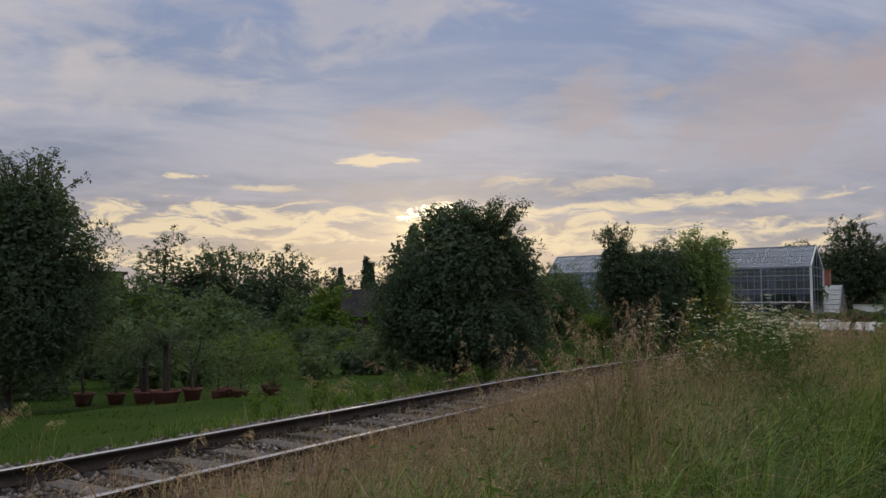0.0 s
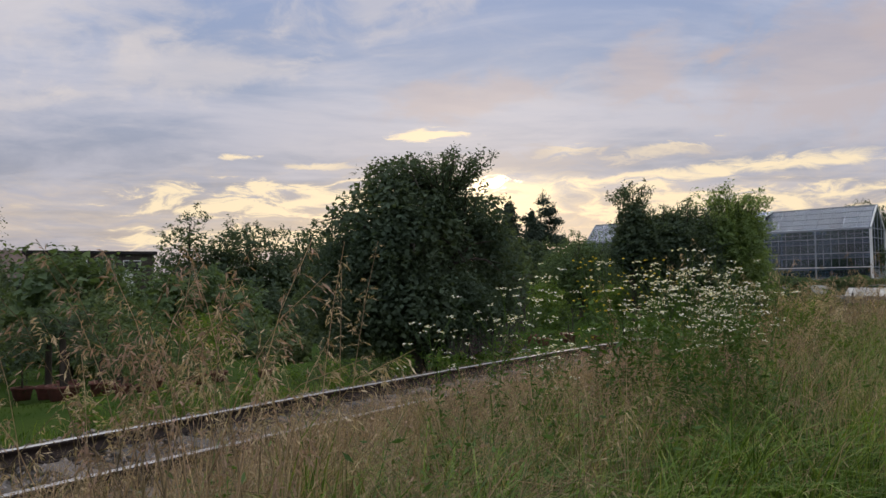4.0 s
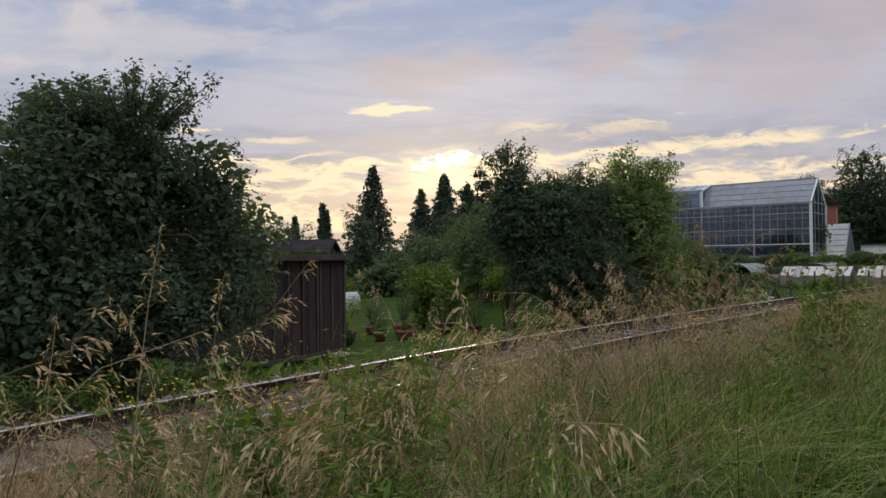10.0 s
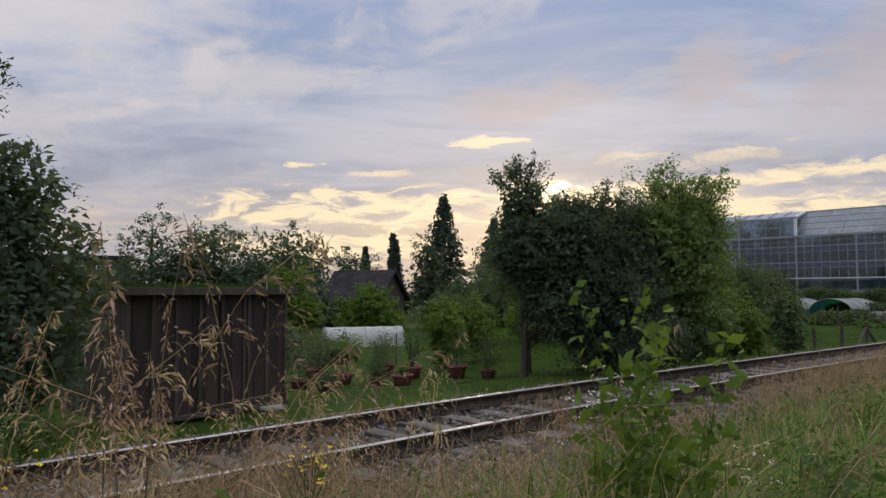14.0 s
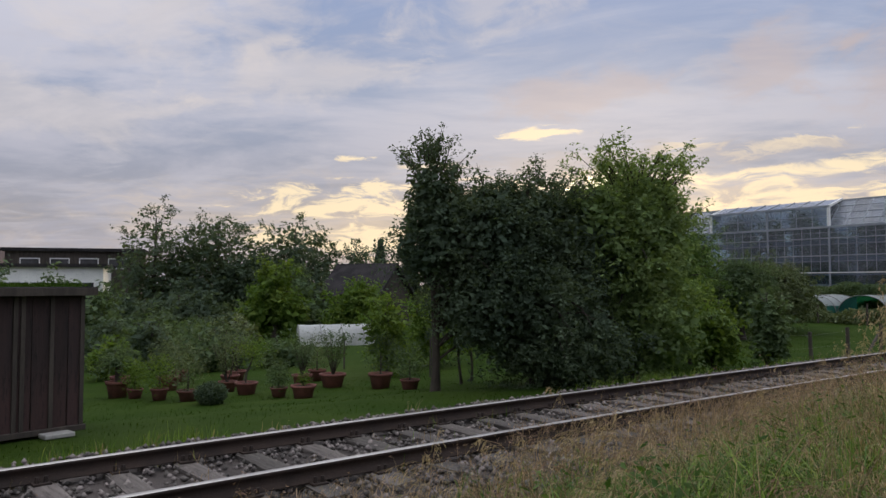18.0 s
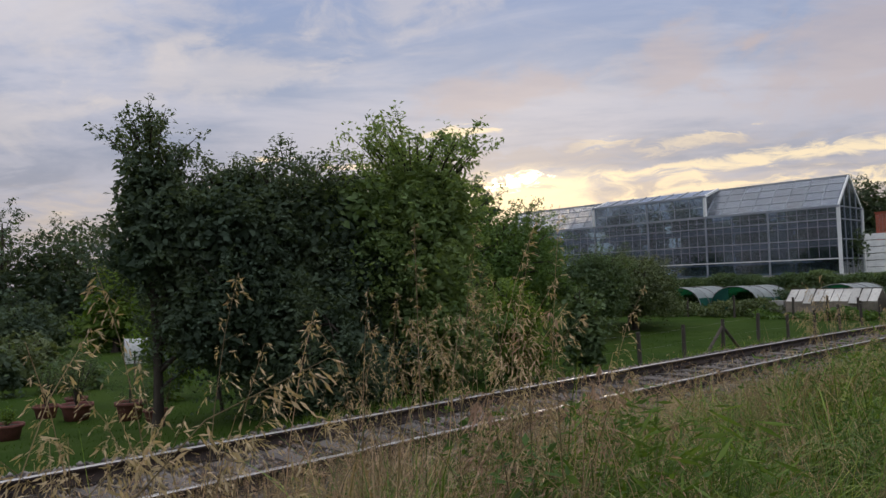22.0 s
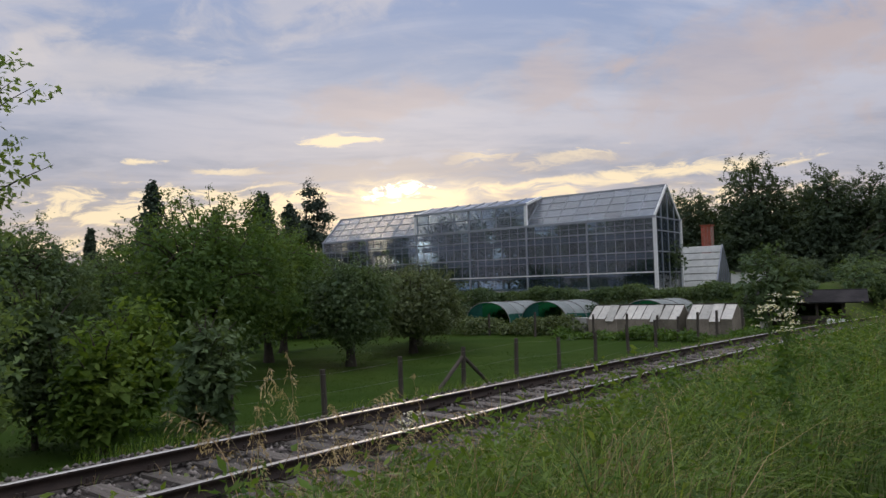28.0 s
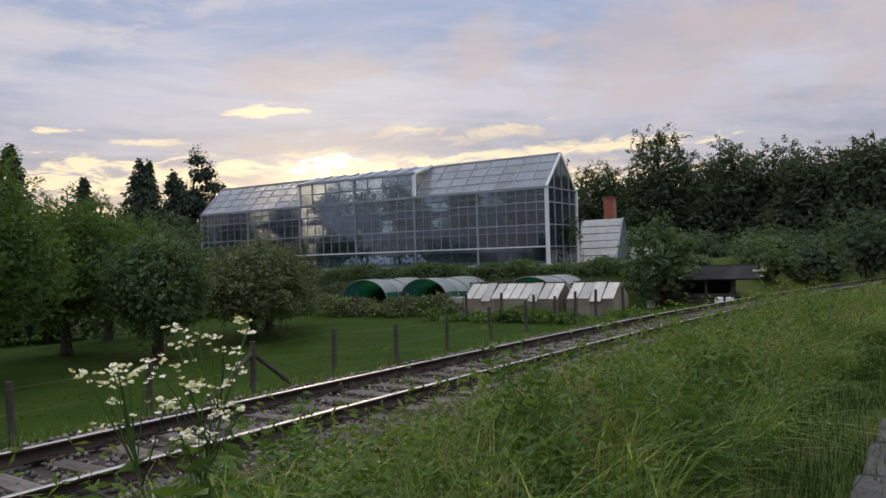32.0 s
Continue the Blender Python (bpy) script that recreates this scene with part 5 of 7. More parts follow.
def make_grass():
    rng = np.random.default_rng(21)
    green, dry, path = Pile(), Pile(), Pile()

    def put(pile, v, faces):
        n = pile.n
        pile.v.append(v)
        for f in faces:
            if len(f):
                pile.f.append(f + n)
                pile.mi.append(np.zeros(len(f), int))
        pile.n += len(v)

    # tall verge between path and track: tussocks, each with a lean, height and blade width of its own
    for ylo, yhi, tufts, per, w in ((-2, 20, 2700, 19, 0.0085), (20, 52, 3000, 18, 0.0095), (52, 75, 1500, 12, 0.015), (75, 110, 700, 12, 0.027)):
        x, y, d, i = verge_points(rng, tufts, per, ylo, yhi, 1.7, 5.7, 0.085)
        n = len(x)
        patch = 0.5 + 0.5 * np.sin(0.9 * y + 2.1 * np.sin(0.37 * y)) * np.sin(1.3 * d + 0.6 * y)
        tall = rng.uniform(0.55, 1.2, tufts)[i]
        h = np.minimum(1.1, (0.16 + sight_height(d)) * (0.5 + 0.6 * verge_tall(y))) * tall * rng.uniform(0.6, 1.1, n) * (0.8 + 0.35 * patch)
        h = h * (1 - 0.28 * smooth_step(36, 41, y))
        dry_tuft = rng.random(tufts)[i] + rng.normal(size=n) * 0.12
        is_dry = dry_tuft < np.clip(dryness(y) * (1.35 - 0.26 * (d - 1.7)) + 0.4 * (patch - 0.5), 0.02, 0.95)
        out = rng.uniform(0.3, 1.6, tufts)[i] * rng.uniform(0.5, 1.3, n)
        a = rng.uniform(0, 2 * np.pi, tufts)[i] + rng.normal(size=n) * 1.0
        ww = w * rng.uniform(0.6, 1.5, tufts)[i] * rng.uniform(0.7, 1.2, n)
        g, e = ~is_dry, is_dry
        put(green, *blades(rng, x[g], y[g], h[g], ww[g], out[g], 3, 0.02, a[g]))
        put(dry, *blades(rng, x[e], y[e], h[e] * 1.1, ww[e] * 0.65, out[e], 3, 0.02, a[e]))
    # reddish flowering haze that closes over the near rail
    x, y, d, i = verge_points(rng, 2100, 7, -2, 37, 0.95, 4.6, 0.10)
    n = len(x)
    cover = np.interp(y, (-2, 6.5, 8.5, 18, 20, 26, 28.5, 33, 36), (0.55, 0.6, 1.0, 1.0, 0.3, 0.3, 0.9, 0.9, 0.3))
    keep = rng.random(n) < np.clip(cover * (1.25 - 0.2 * d), 0.08, 1) + 0.25 * (cover > 0.5)
    x, y, d, cover = x[keep], y[keep], d[keep], cover[keep]
    n = len(x)
    h = (rail_z(y) + (0.05 + 0.265 * (d + 0.755) * cover) - ground_z(x, y)) * rng.uniform(0.65, 1.12, n)
    a, out = rng.uniform(0, 2 * np.pi, n), rng.uniform(0.2, 0.9, n)
    haze_v, haze_f = blades(rng, x, y, h, np.full(n, 0.0045), out, 3, 0.02, a)
    put(dry, haze_v, haze_f)
    line = haze_v.reshape(n, 7, 3)
    u = rng.uniform(0, 1, (n, 8))[..., None]
    c0, c1 = line[:, 2:4].mean(1)[:, None], line[:, 4:6].mean(1)[:, None]
    c2 = line[:, 6][:, None]
    head = np.where(u < 0.35, c0 * 0.3 + c1 * 0.7 + (c1 - c0) * 0.3 * u / 0.35, c1 + (c2 - c1) * (u - 0.35) / 0.65) + rng.normal(size=(n, 8, 3)) * np.array([0.013, 0.013, 0.010])
    hv, hf = leaf_quads(rng, head.reshape(-1, 3), 0.024, -0.1, 0.28)
    tagged(mesh_object("red_grass_heads", hv, hf, M["seed_red"]), "fine reddish tan grass flowers in a soft haze", "grass", kind="stuff")
    # short trodden grass of the path and the meadow beyond
    for dlo, dhi, tufts, ylo, yhi, hh, w in ((5.4, 7.6, 3800, -2, 56, 0.2, 0.012), (7.6, 10, 350, 0, 60, 0.3, 0.014), (5.6, 12, 900, 52, 110, 0.3, 0.03)):
        x, y, d, i = verge_points(rng, tufts, 13, ylo, yhi, dlo, dhi, 0.12)
        h = hh * rng.uniform(0.5, 1.5, len(x))
        put(path, *blades(rng, x, y, h, np.full(len(x), w), rng.uniform(0.2, 0.7, len(x)), 2))
    # thin weeds beside and between the rails
    x, y, d, i = verge_points(rng, 420, 9, -2, 60, -2.4, 1.7, 0.06)
    h = 0.22 * rng.uniform(0.4, 1.3, len(x))
    is_dry = rng.random(len(x)) < 0.7
    put(dry, *blades(rng, x[is_dry], y[is_dry], h[is_dry], np.full(is_dry.sum(), 0.006), rng.uniform(0.2, 0.7, is_dry.sum())))
    put(green, *blades(rng, x[~is_dry], y[~is_dry], h[~is_dry], np.full((~is_dry).sum(), 0.007), rng.uniform(0.2, 0.7, (~is_dry).sum())))
    x, y, d, i = verge_points(rng, 620, 10, -3, 17.5, -1.9, 1.8, 0.08)
    h = rng.uniform(0.15, 0.5, len(x)) * (0.55 + 0.25 * (d + 1.9) / 3.7)
    put(dry, *blades(rng, x, y, h, np.full(len(x), 0.0065), rng.uniform(0.3, 1.1, len(x))))
    # tan matted grass from the near rail outwards
    x, y, d, i = verge_points(rng, 3300, 12, -3, 58, 0.95, 3.3, 0.10)
    h = rng.uniform(0.5, 1.0, len(x)) * (0.20 + 0.06 * (d - 0.95) + 0.62 * np.clip((verge_tall(y) - 0.85) / 0.4, 0, 1)) * (1 - 0.45 * smooth_step(36, 42, y))
    put(dry, *blades(rng, x, y, h, np.full(len(x), 0.007), rng.uniform(0.4, 1.3, len(x)), 2))
    # long arching blades in lush tufts
    x, y, d, i = verge_points(rng, 620, 24, -1, 54, 2.8, 5.6, 0.07)
    h = np.minimum(1.0, (0.2 + sight_height(d)) * (0.5 + 0.5 * verge_tall(y))) * rng.uniform(0.7, 1.15, len(x))
    put(green, *blades(rng, x, y, h, np.full(len(x), 0.013), rng.uniform(0.7, 1.6, len(x)), 4, 0.02, rng.uniform(0, 6.28, 620)[i] + rng.normal(size=len(x)) * 0.9))
    # low leafy herbs under the grass
    x, y, d, i = verge_points(rng, 2000, 16, -1, 58, 2.2, 5.7, 0.07)
    hh = np.minimum(0.85, (0.1 + sight_height(d)) * (0.5 + 0.5 * verge_tall(y)))
    keep = rng.random(len(x)) < np.where(y > 33, 1.0, 0.3)
    x, y, hh = x[keep], y[keep], hh[keep]
    herb_v, herb_f = leaf_quads(rng, np.stack([x, y, ground_z(x, y) + hh * rng.uniform(0.1, 0.95, len(x))], -1), 0.06, 0.05, 0.28)
    tagged(mesh_object("verge_herbs", herb_v, herb_f, M["weed_leaf"]), "low leafy green herbs among the verge grass", "herbs", kind="stuff")
    x, y, d, i = verge_points(rng, 1000, 24, 36, 60, 2.4, 5.9, 0.10)
    hh = (0.12 + 0.75 * sight_height(d)) * rng.uniform(0.5, 1.3, 1000)[i] * rng.uniform(0.3, 1.0, len(x)) * (1 - 0.6 * smooth_step(4.6, 5.9, d))
    herb_v, herb_f = leaf_quads(rng, np.stack([x, y, ground_z(x, y) + hh], -1), 0.065, -0.1, 0.34)
    tagged(mesh_object("lush_herbs", herb_v, herb_f, M["leaf_light"]), "lush bright green herbs filling the verge", "herbs", kind="stuff")
    # dense dry stems over the near rail
    x, y, d, i = verge_points(rng, 800, 9, 8, 19.5, 0.92, 2.3, 0.09)
    h = (rail_z(y) + 0.04 + 0.24 * (d + 0.755) - ground_z(x, y)) * rng.uniform(0.6, 1.1, len(x))
    put(dry, *blades(rng, x, y, h, np.full(len(x), 0.006), rng.uniform(0.3, 1.1, len(x))))
    # ragged fringe on the far side of the ballast
    x, y, d, i = verge_points(rng, 1500, 10, -4, 70, -4.2, -2.4, 0.1)
    h = rng.uniform(0.08, 0.32, len(x)) * (0.4 + 0.9 * (np.sin(0.8 * y + 1.7 * np.sin(0.31 * y)) > 0.1))
    put(green, *blades(rng, x, y, h, np.full(len(x), 0.010), rng.uniform(0.2, 0.6, len(x))))
    tagged(green.make("meadow_grass", M["grass_green"]), "long fresh green meadow grass on the verge", "grass", kind="stuff")
    tagged(path.make("path_grass", M["path_grass"]), "short deep green grass of the trodden path", "grass", kind="stuff")
    tagged(dry.make("dry_grass", M["grass_dry"]), "tan dry grass stems among the meadow grass", "grass", kind="stuff")
    # mown lawn west of the track: short blades
    n = 34000
    y = rng.uniform(3, 62, n)
    x = track_x(y) - 2.6 - 15 * rng.random(n) ** 1.2
    lawn = Pile()
    put(lawn, *blades(rng, x, y, rng.uniform(0.03, 0.075, n), np.full(n, 0.016), rng.uniform(0.2, 0.6, n), 2, 0.005))
    tagged(lawn.make("lawn_grass", M["lawn_blade"]), "short mown green lawn", "grass", kind="stuff")


def grass_stalk(rng, base, height, lean, stems, heads, droop=1.0, spikelets=26, thick=0.0028, size=1.0):
    """One flowering stalk: an arching stem whose side branches carry long hanging spikelets."""
    s = np.linspace(0, 1, 7)
    bend = np.array([math.cos(lean[0]), math.sin(lean[0])]) * lean[1]
    pts = np.stack([base[0] + bend[0] * s**2.3 * height, base[1] + bend[1] * s**2.3 * height, base[2] + height * (s - 0.5 * lean[1] * droop * s**4.5)], -1)
    stems.add(*tube(pts, thick * (1.1 - 0.8 * s), 3))
    grow = np.gradient(pts, axis=0)
    grow /= np.linalg.norm(grow, axis=1, keepdims=True)
    n = max(4, spikelets // 4)
    u = np.sort(rng.uniform(0.66, 1.0, n))
    p = np.stack([np.interp(u, s, pts[:, i]) for i in range(3)], -1)
    g = np.stack([np.interp(u, s, grow[:, i]) for i in range(3)], -1)
    a = rng.uniform(0, 2 * np.pi, n)
    out = np.stack([np.cos(a) + bend[0], np.sin(a) + bend[1], 0 * a], -1)
    reach = (size * (0.10 * ((1.0 - u) / 0.34) ** 0.7 * rng.uniform(0.4, 1.2, n) + 0.012))[:, None]

    def along(w):
        return p + g * reach * 0.75 * w + out * reach * 0.55 * w + np.array([0, 0, -1.0]) * reach * 0.9 * droop * w**2.2

    tip, half = along(1.0), along(0.5)
    thin = np.array([0, 0, 0.0013])
    line = np.stack([p, p + thin, half, half + thin, tip], 1)
    k5, k4 = 5 * np.arange(n)[:, None, None], 4 * np.arange(n)[:, None, None]
    heads.add(line.reshape(-1, 3), (np.array([(0, 1, 2), (2, 3, 4)])[None] + k5).reshape(-1, 3))
    for w in (0.4, 0.62, 0.82, 1.0):
        q = along(w)
        way = along(w + 0.05) - q + rng.normal(size=(n, 3)) * reach * 0.016
        way /= np.linalg.norm(way, axis=1, keepdims=True) + 1e-9
        side = np.cross(way, rng.normal(size=(n, 3)))
        side /= np.linalg.norm(side, axis=1, keepdims=True) + 1e-9
        ln = (size * rng.uniform(0.014, 0.027, n))[:, None]
        v = np.stack([q, q + way * ln * 0.4 + side * ln * 0.11, q + way * ln, q + way * ln * 0.4 - side * ln * 0.11], 1)
        heads.add(v.reshape(-1, 3), (np.array([(0, 1, 2), (0, 2, 3)])[None] + k4).reshape(-1, 3))


def make_seed_grass():
    """The loose haze of flowering stalks over the whole verge."""
    rng = np.random.default_rng(31)
    stems, heads = Pile(), Pile()
    for _ in range(3000):
        y = rng.uniform(-1, 56)
        d = rng.uniform(2.0, 5.6)
        tall = float(verge_tall(y))
        if rng.random() > 0.2 + 0.65 * tall or (y > 36 and rng.random() < 0.45):
            continue
        x = float(track_x(y)) + d
        h = min(1.05, (0.35 + 0.75 * float(sight_height(d))) * (0.55 + 0.5 * tall)) * rng.uniform(0.75, 1.2)
        grass_stalk(rng, (x, y, gz(x, y)), h, (rng.uniform(0, 6.28), rng.uniform(0.15, 0.9)), stems, heads, 1.0, 20, 0.002, 0.8)
    tagged(stems.make("grass_stalks", M["grass_dry"]), "thin tan stalks of flowering grass on the verge", "grass", kind="stuff")
    tagged(heads.make("grass_seed_heads", M["seed_head"]), "pale tan seed heads of the verge grass", "grass", kind="stuff")


def tall_clump(x, y, height, count, spread, seed, lean=0.35, droop=1.0, size=1.15, mat="seed_head", spikelets=84, way=None):
    rng = np.random.default_rng(seed)
    z = gz(x, y)
    ob = empty("tall_grass", x, y, z, label="clump of tall tan flowering grass with nodding heads", category="grass", group="tall grass clumps")
    stems, heads = Pile(), Pile()
    for _ in range(count):
        bx, by = rng.normal(size=2) * spread
        grass_stalk(rng, (bx, by, -0.03), height * rng.uniform(0.68, 1.05), (rng.uniform(0, 6.28) if way is None else rng.normal(way, 0.35), lean * rng.uniform(0.3, 1.4)), stems, heads, droop, spikelets, 0.0035, size)
    stems.make("stems", M["grass_dry"], ob)
    heads.make("seed_heads", M[mat], ob, "pale feathery seed heads")
    n = count * 4
    px, py = rng.normal(size=n) * spread * 1.2, rng.normal(size=n) * spread * 1.2
    v, fs = blades(rng, px + x, py + y, height * rng.uniform(0.25, 0.6, n), np.full(n, 0.009), rng.uniform(0.3, 0.9, n))
    p = Pile()
    p.v, p.f, p.mi, p.n = [v - np.array([x, y, z])], fs, [np.zeros(len(f), int) for f in fs], len(v)
    p.make("leaf_blades", M["grass_green"], ob)
    return ob


def flower_plant(name, x, y, height, seed, heads, petal, centre, size, label, group, leaf_n=60, branch=0.35, leaf=0.06, cluster=1, low=0.5, tight=0.6):
    """A branching leafy stem that carries many small flower heads on top."""
    rng = np.random.default_rng(seed)
    ob = empty(name, x, y, gz(x, y), rng.uniform(0, 360), label, "flower", group)
    wood, flo, mid = Pile(), Pile(), Pile()
    s = np.linspace(0, 1, 6)
    sway = rng.normal(size=2) * 0.12
    main = np.stack([sway[0] * s**2 * height, sway[1] * s**2 * height, s * height * 0.92 - 0.03], -1)
    wood.add(*tube(main, 0.006 * (1.2 - s), 4))
    ring = np.linspace(0, 2 * np.pi, 9)[:-1]
    for k in range(heads):
        if k % cluster == 0:
            u = rng.uniform(low, 0.95)
            p0 = np.array([np.interp(u, s, main[:, i]) for i in range(3)])
            a = rng.uniform(0, 2 * np.pi)
            r = branch * height * rng.uniform(0.1, tight) * (1.25 - u) * 1.6
            hub = p0 + np.array([np.cos(a) * r, np.sin(a) * r, (height - p0[2]) * rng.uniform(0.3, 1.05) + 0.02])
        p1 = hub + (rng.normal(size=3) * np.array([0.024, 0.024, 0.006]) if cluster > 1 else 0)
        if k % max(2, cluster) == 0:
            w = np.linspace(0, 1, 4)[:, None]
            wood.add(*tube(p0 * (1 - w) + p1 * w, np.full(4, 0.0022), 3))
        tilt = rng.normal(size=2) * 0.16
        n = np.array([tilt[0], tilt[1], 1.0])
        n /= np.linalg.norm(n)
        e1 = np.cross(n, (1, 0, 0.1))
        e1 /= np.linalg.norm(e1)
        e2 = np.cross(n, e1)
        rad = size * rng.uniform(0.7, 1.25)
        edge = p1 + (np.cos(ring)[:, None] * e1 + np.sin(ring)[:, None] * e2) * (rad * np.where(np.arange(8) % 2, 0.82, 1.0))[:, None] + n * rng.uniform(-0.004, 0.004, (8, 1))
        flo.add(np.concatenate([edge, [p1 - n * 0.004]]), np.array([(i, (i + 1) % 8, 8) for i in range(8)]))
        c = p1 + n * 0.003
        edge2 = c + (np.cos(ring[::2])[:, None] * e1 + np.sin(ring[::2])[:, None] * e2) * rad * 0.26
        mid.add(np.concatenate([edge2, [c + n * rad * 0.25]]), np.array([(i, (i + 1) % 4, 4) for i in range(4)]))
    tagged(wood.make("stem", M["weed_leaf"], ob), kind="stuff")
    u = rng.uniform(0.05, 0.9, leaf_n)
    pos = np.stack([np.interp(u, s, main[:, i]) for i in range(3)], -1) + rng.normal(size=(leaf_n, 3)) * np.array([0.05, 0.05, 0.01])
    v, f = leaf_quads(rng, pos, leaf, 0.1, 0.3)
    mesh_object("leaves", v, f, M["weed_leaf"], ob)
    tagged(flo.make("petals", M[petal], ob, "small flower heads"), kind="stuff")
    tagged(mid.make("flower_centre", M[centre], ob, "yellow flower centres"), kind="stuff")
    return ob


def leafy_weed(name, x, y, height, seed, leaf=0.09, n=220, mat="weed_leaf", stems=5, wide=0.35, label="leafy green weed in the verge", category="weed", group="verge weeds", wider=0.36):
    rng = np.random.default_rng(seed)
    ob = empty(name, x, y, gz(x, y), label=label, category=category, group=group)
    pos = []
    for k in range(stems):
        a = rng.uniform(0, 2 * np.pi)
        r = wide * height * rng.uniform(0.2, 1.0)
        s = np.linspace(0, 1, 5)
        h = height * rng.uniform(0.65, 1.0)
        pts = np.stack([np.cos(a) * r * s**1.5, np.sin(a) * r * s**1.5, h * s - 0.03], -1)
        mesh_object("stem", *tube(pts, 0.006 * (1.2 - s), 4), M["weed_leaf"], ob)
        u = rng.uniform(0.25, 1, n // stems)
        p = np.stack([np.interp(u, s, pts[:, i]) for i in range(3)], -1)
        pos.append(p + rng.normal(size=p.shape) * np.array([0.8, 0.8, 0.3]) * leaf * 0.8)
    v, f = leaf_quads(rng, np.concatenate(pos), leaf, 0.2, wider)
    mesh_object("leaves", v, f, M[mat], ob)
    return ob


def make_verge_plants():
    k = 0
    for x, y, h, n, sp, ln, dr in ((-3.3, 5.5, 1.62, 12, 0.16, 0.35, 0.8), (-3.9, 5.3, 1.5, 9, 0.16, 0.3, 0.8), (-2.9, 6.4, 1.75, 2, 0.05, 0.12, 0.5), (-4.9, 8.9, 1.1, 22, 0.22, 0.7, 1.3), (-4.4, 10.9, 1.75, 5, 0.1, 0.3, 0.8), (-3.4, 12.4, 1.85, 7, 0.16, 0.35, 0.8),
                                   (-3.3, 11.9, 1.9, 8, 0.16, 0.45, 0.9), (-3.6, 12.7, 1.6, 6, 0.2, 0.5, 1.0), (-4.0, 14.6, 1.55, 7, 0.25, 0.4, 1.0), (-3.4, 13.8, 1.4, 4, 0.07, 0.5, 1.2), (-3.7, 16.0, 1.7, 12, 0.25, 0.45, 1.0), (-3.4, 16.8, 1.6, 10, 0.25, 0.4, 1.0), (-3.9, 16.3, 1.6, 8, 0.12, 0.45, 1.1),
                                   (-4.1, 17.0, 1.6, 10, 0.22, 0.45, 1.1), (-3.75, 19.6, 1.55, 3, 0.12, 0.5, 1.2), (-5.4, 26.1, 1.1, 6, 0.16, 0.75, 1.4), (-3.6, 27.6, 1.45, 14, 0.25, 0.3, 0.9), (-4.3, 29.4, 1.9, 15, 0.18, 0.2, 0.6), (-3.6, 29.3, 1.6, 9, 0.16, 0.45, 1.0), (-5.0, 29.2, 1.5, 7, 0.12, 0.3, 0.9),
                                   (-4.5, 31.4, 1.0, 8, 0.25, 0.45, 1.0), (-4.4, 36.9, 1.45, 5, 0.1, 0.5, 1.1), (-4.95, 38.4, 1.2, 6, 0.2, 0.3, 0.8), (-4.8, 24.4, 0.9, 10, 0.3, 0.6, 1.2), (-5.0, 32.5, 1.0, 12, 0.35, 0.5, 1.1), (-4.4, 2.6, 1.1, 9, 0.2, 0.6, 1.2), (-5.3, 10.8, 1.0, 16, 0.3, 0.6, 1.2), (-5.6, 13.5, 0.9, 14, 0.3, 0.6, 1.2), (-10.9, 9.5, 0.9, 12, 0.3, 0.5, 1.0), (-10.8, 12.5, 0.85, 14, 0.4, 0.5, 1.0), (-10.6, 3.9, 0.9, 10, 0.3, 0.5, 1.0)):
        k += 1
        tall_clump(x, y, h, n, sp, 300 + k, ln, dr)
    tall_clump(-3.5, 27.0, 1.72, 16, 0.16, 408, 0.3, 0.9, 1.35)
    tall_clump(-3.75, 27.7, 1.72, 12, 0.18, 409, 0.25, 0.9, 1.35)
    tall_clump(-3.2, 29.0, 1.6, 9, 0.16, 410, 0.35, 1.0, 1.3, "seed_red")
    tall_clump(-2.85, 13.5, 1.5, 6, 0.07, 411, 0.45, 1.1, 1.8)
    for x, y, h in ((-2.75, 13.2, 1.05), (-2.95, 13.0, 0.95), (-3.1, 13.3, 1.0)):
        leafy_weed("weed", x, y, h, int(1000 * y + 10 * x), 0.07, 520, "leaf_light", 8, 0.4, "tall feathery bright green weed in the verge", wider=0.18)
    tall_clump(-3.5, 15.5, 1.65, 12, 0.1, 412, 0.65, 1.1, 1.4, way=-2.4)
    tall_clump(-3.65, 17.2, 1.85, 15, 0.22, 413, 0.3, 0.9, 1.3, "seed_red")
    for x, y, h in ((-3.4, 29.6, 1.05), (-3.2, 29.95, 1.0), (-3.6, 30.05, 0.95)):
        leafy_weed("grass_tuft", x, y, h, int(1000 * y + 10 * x), 0.17, 260, "leaf_light", 9, 0.4, "lush tuft of broad bright green grass blades", "grass", "green grass tufts", 0.1)
    tall_clump(-3.9, 11.7, 1.75, 5, 0.16, 407, 0.35, 0.9, 1.4)
    tall_clump(-2.75, 5.55, 1.75, 24, 0.2, 401, 0.25, 0.9, 1.3, "seed_red")
    tall_clump(-3.2, 6.1, 1.7, 18, 0.22, 402, 0.3, 0.9, 1.3)
    tall_clump(-3.5, 4.9, 1.45, 14, 0.25, 403, 0.35, 0.9, 1.2, "seed_red")
    tall_clump(-3.7, 17.3, 1.5, 16, 0.3, 404, 0.45, 1.1, 1.25, "seed_red")
    tall_clump(-4.3, 18.0, 1.45, 12, 0.3, 405, 0.5, 1.1, 1.25)
    tall_clump(-4.9, 20.6, 1.2, 14, 0.16, 406, 0.5, 1.2, 1.2, "seed_red")
    tall_clump(-4.42, 34.75, 1.72, 9, 0.05, 390, 0.45, 1.1, 1.2, way=-1.95)
    tall_clump(-4.75, 37.2, 1.6, 4, 0.06, 394, 0.3, 1.1, 1.3)
    tall_clump(-5.25, 38.1, 1.5, 4, 0.08, 395, 0.3, 1.1, 1.3)
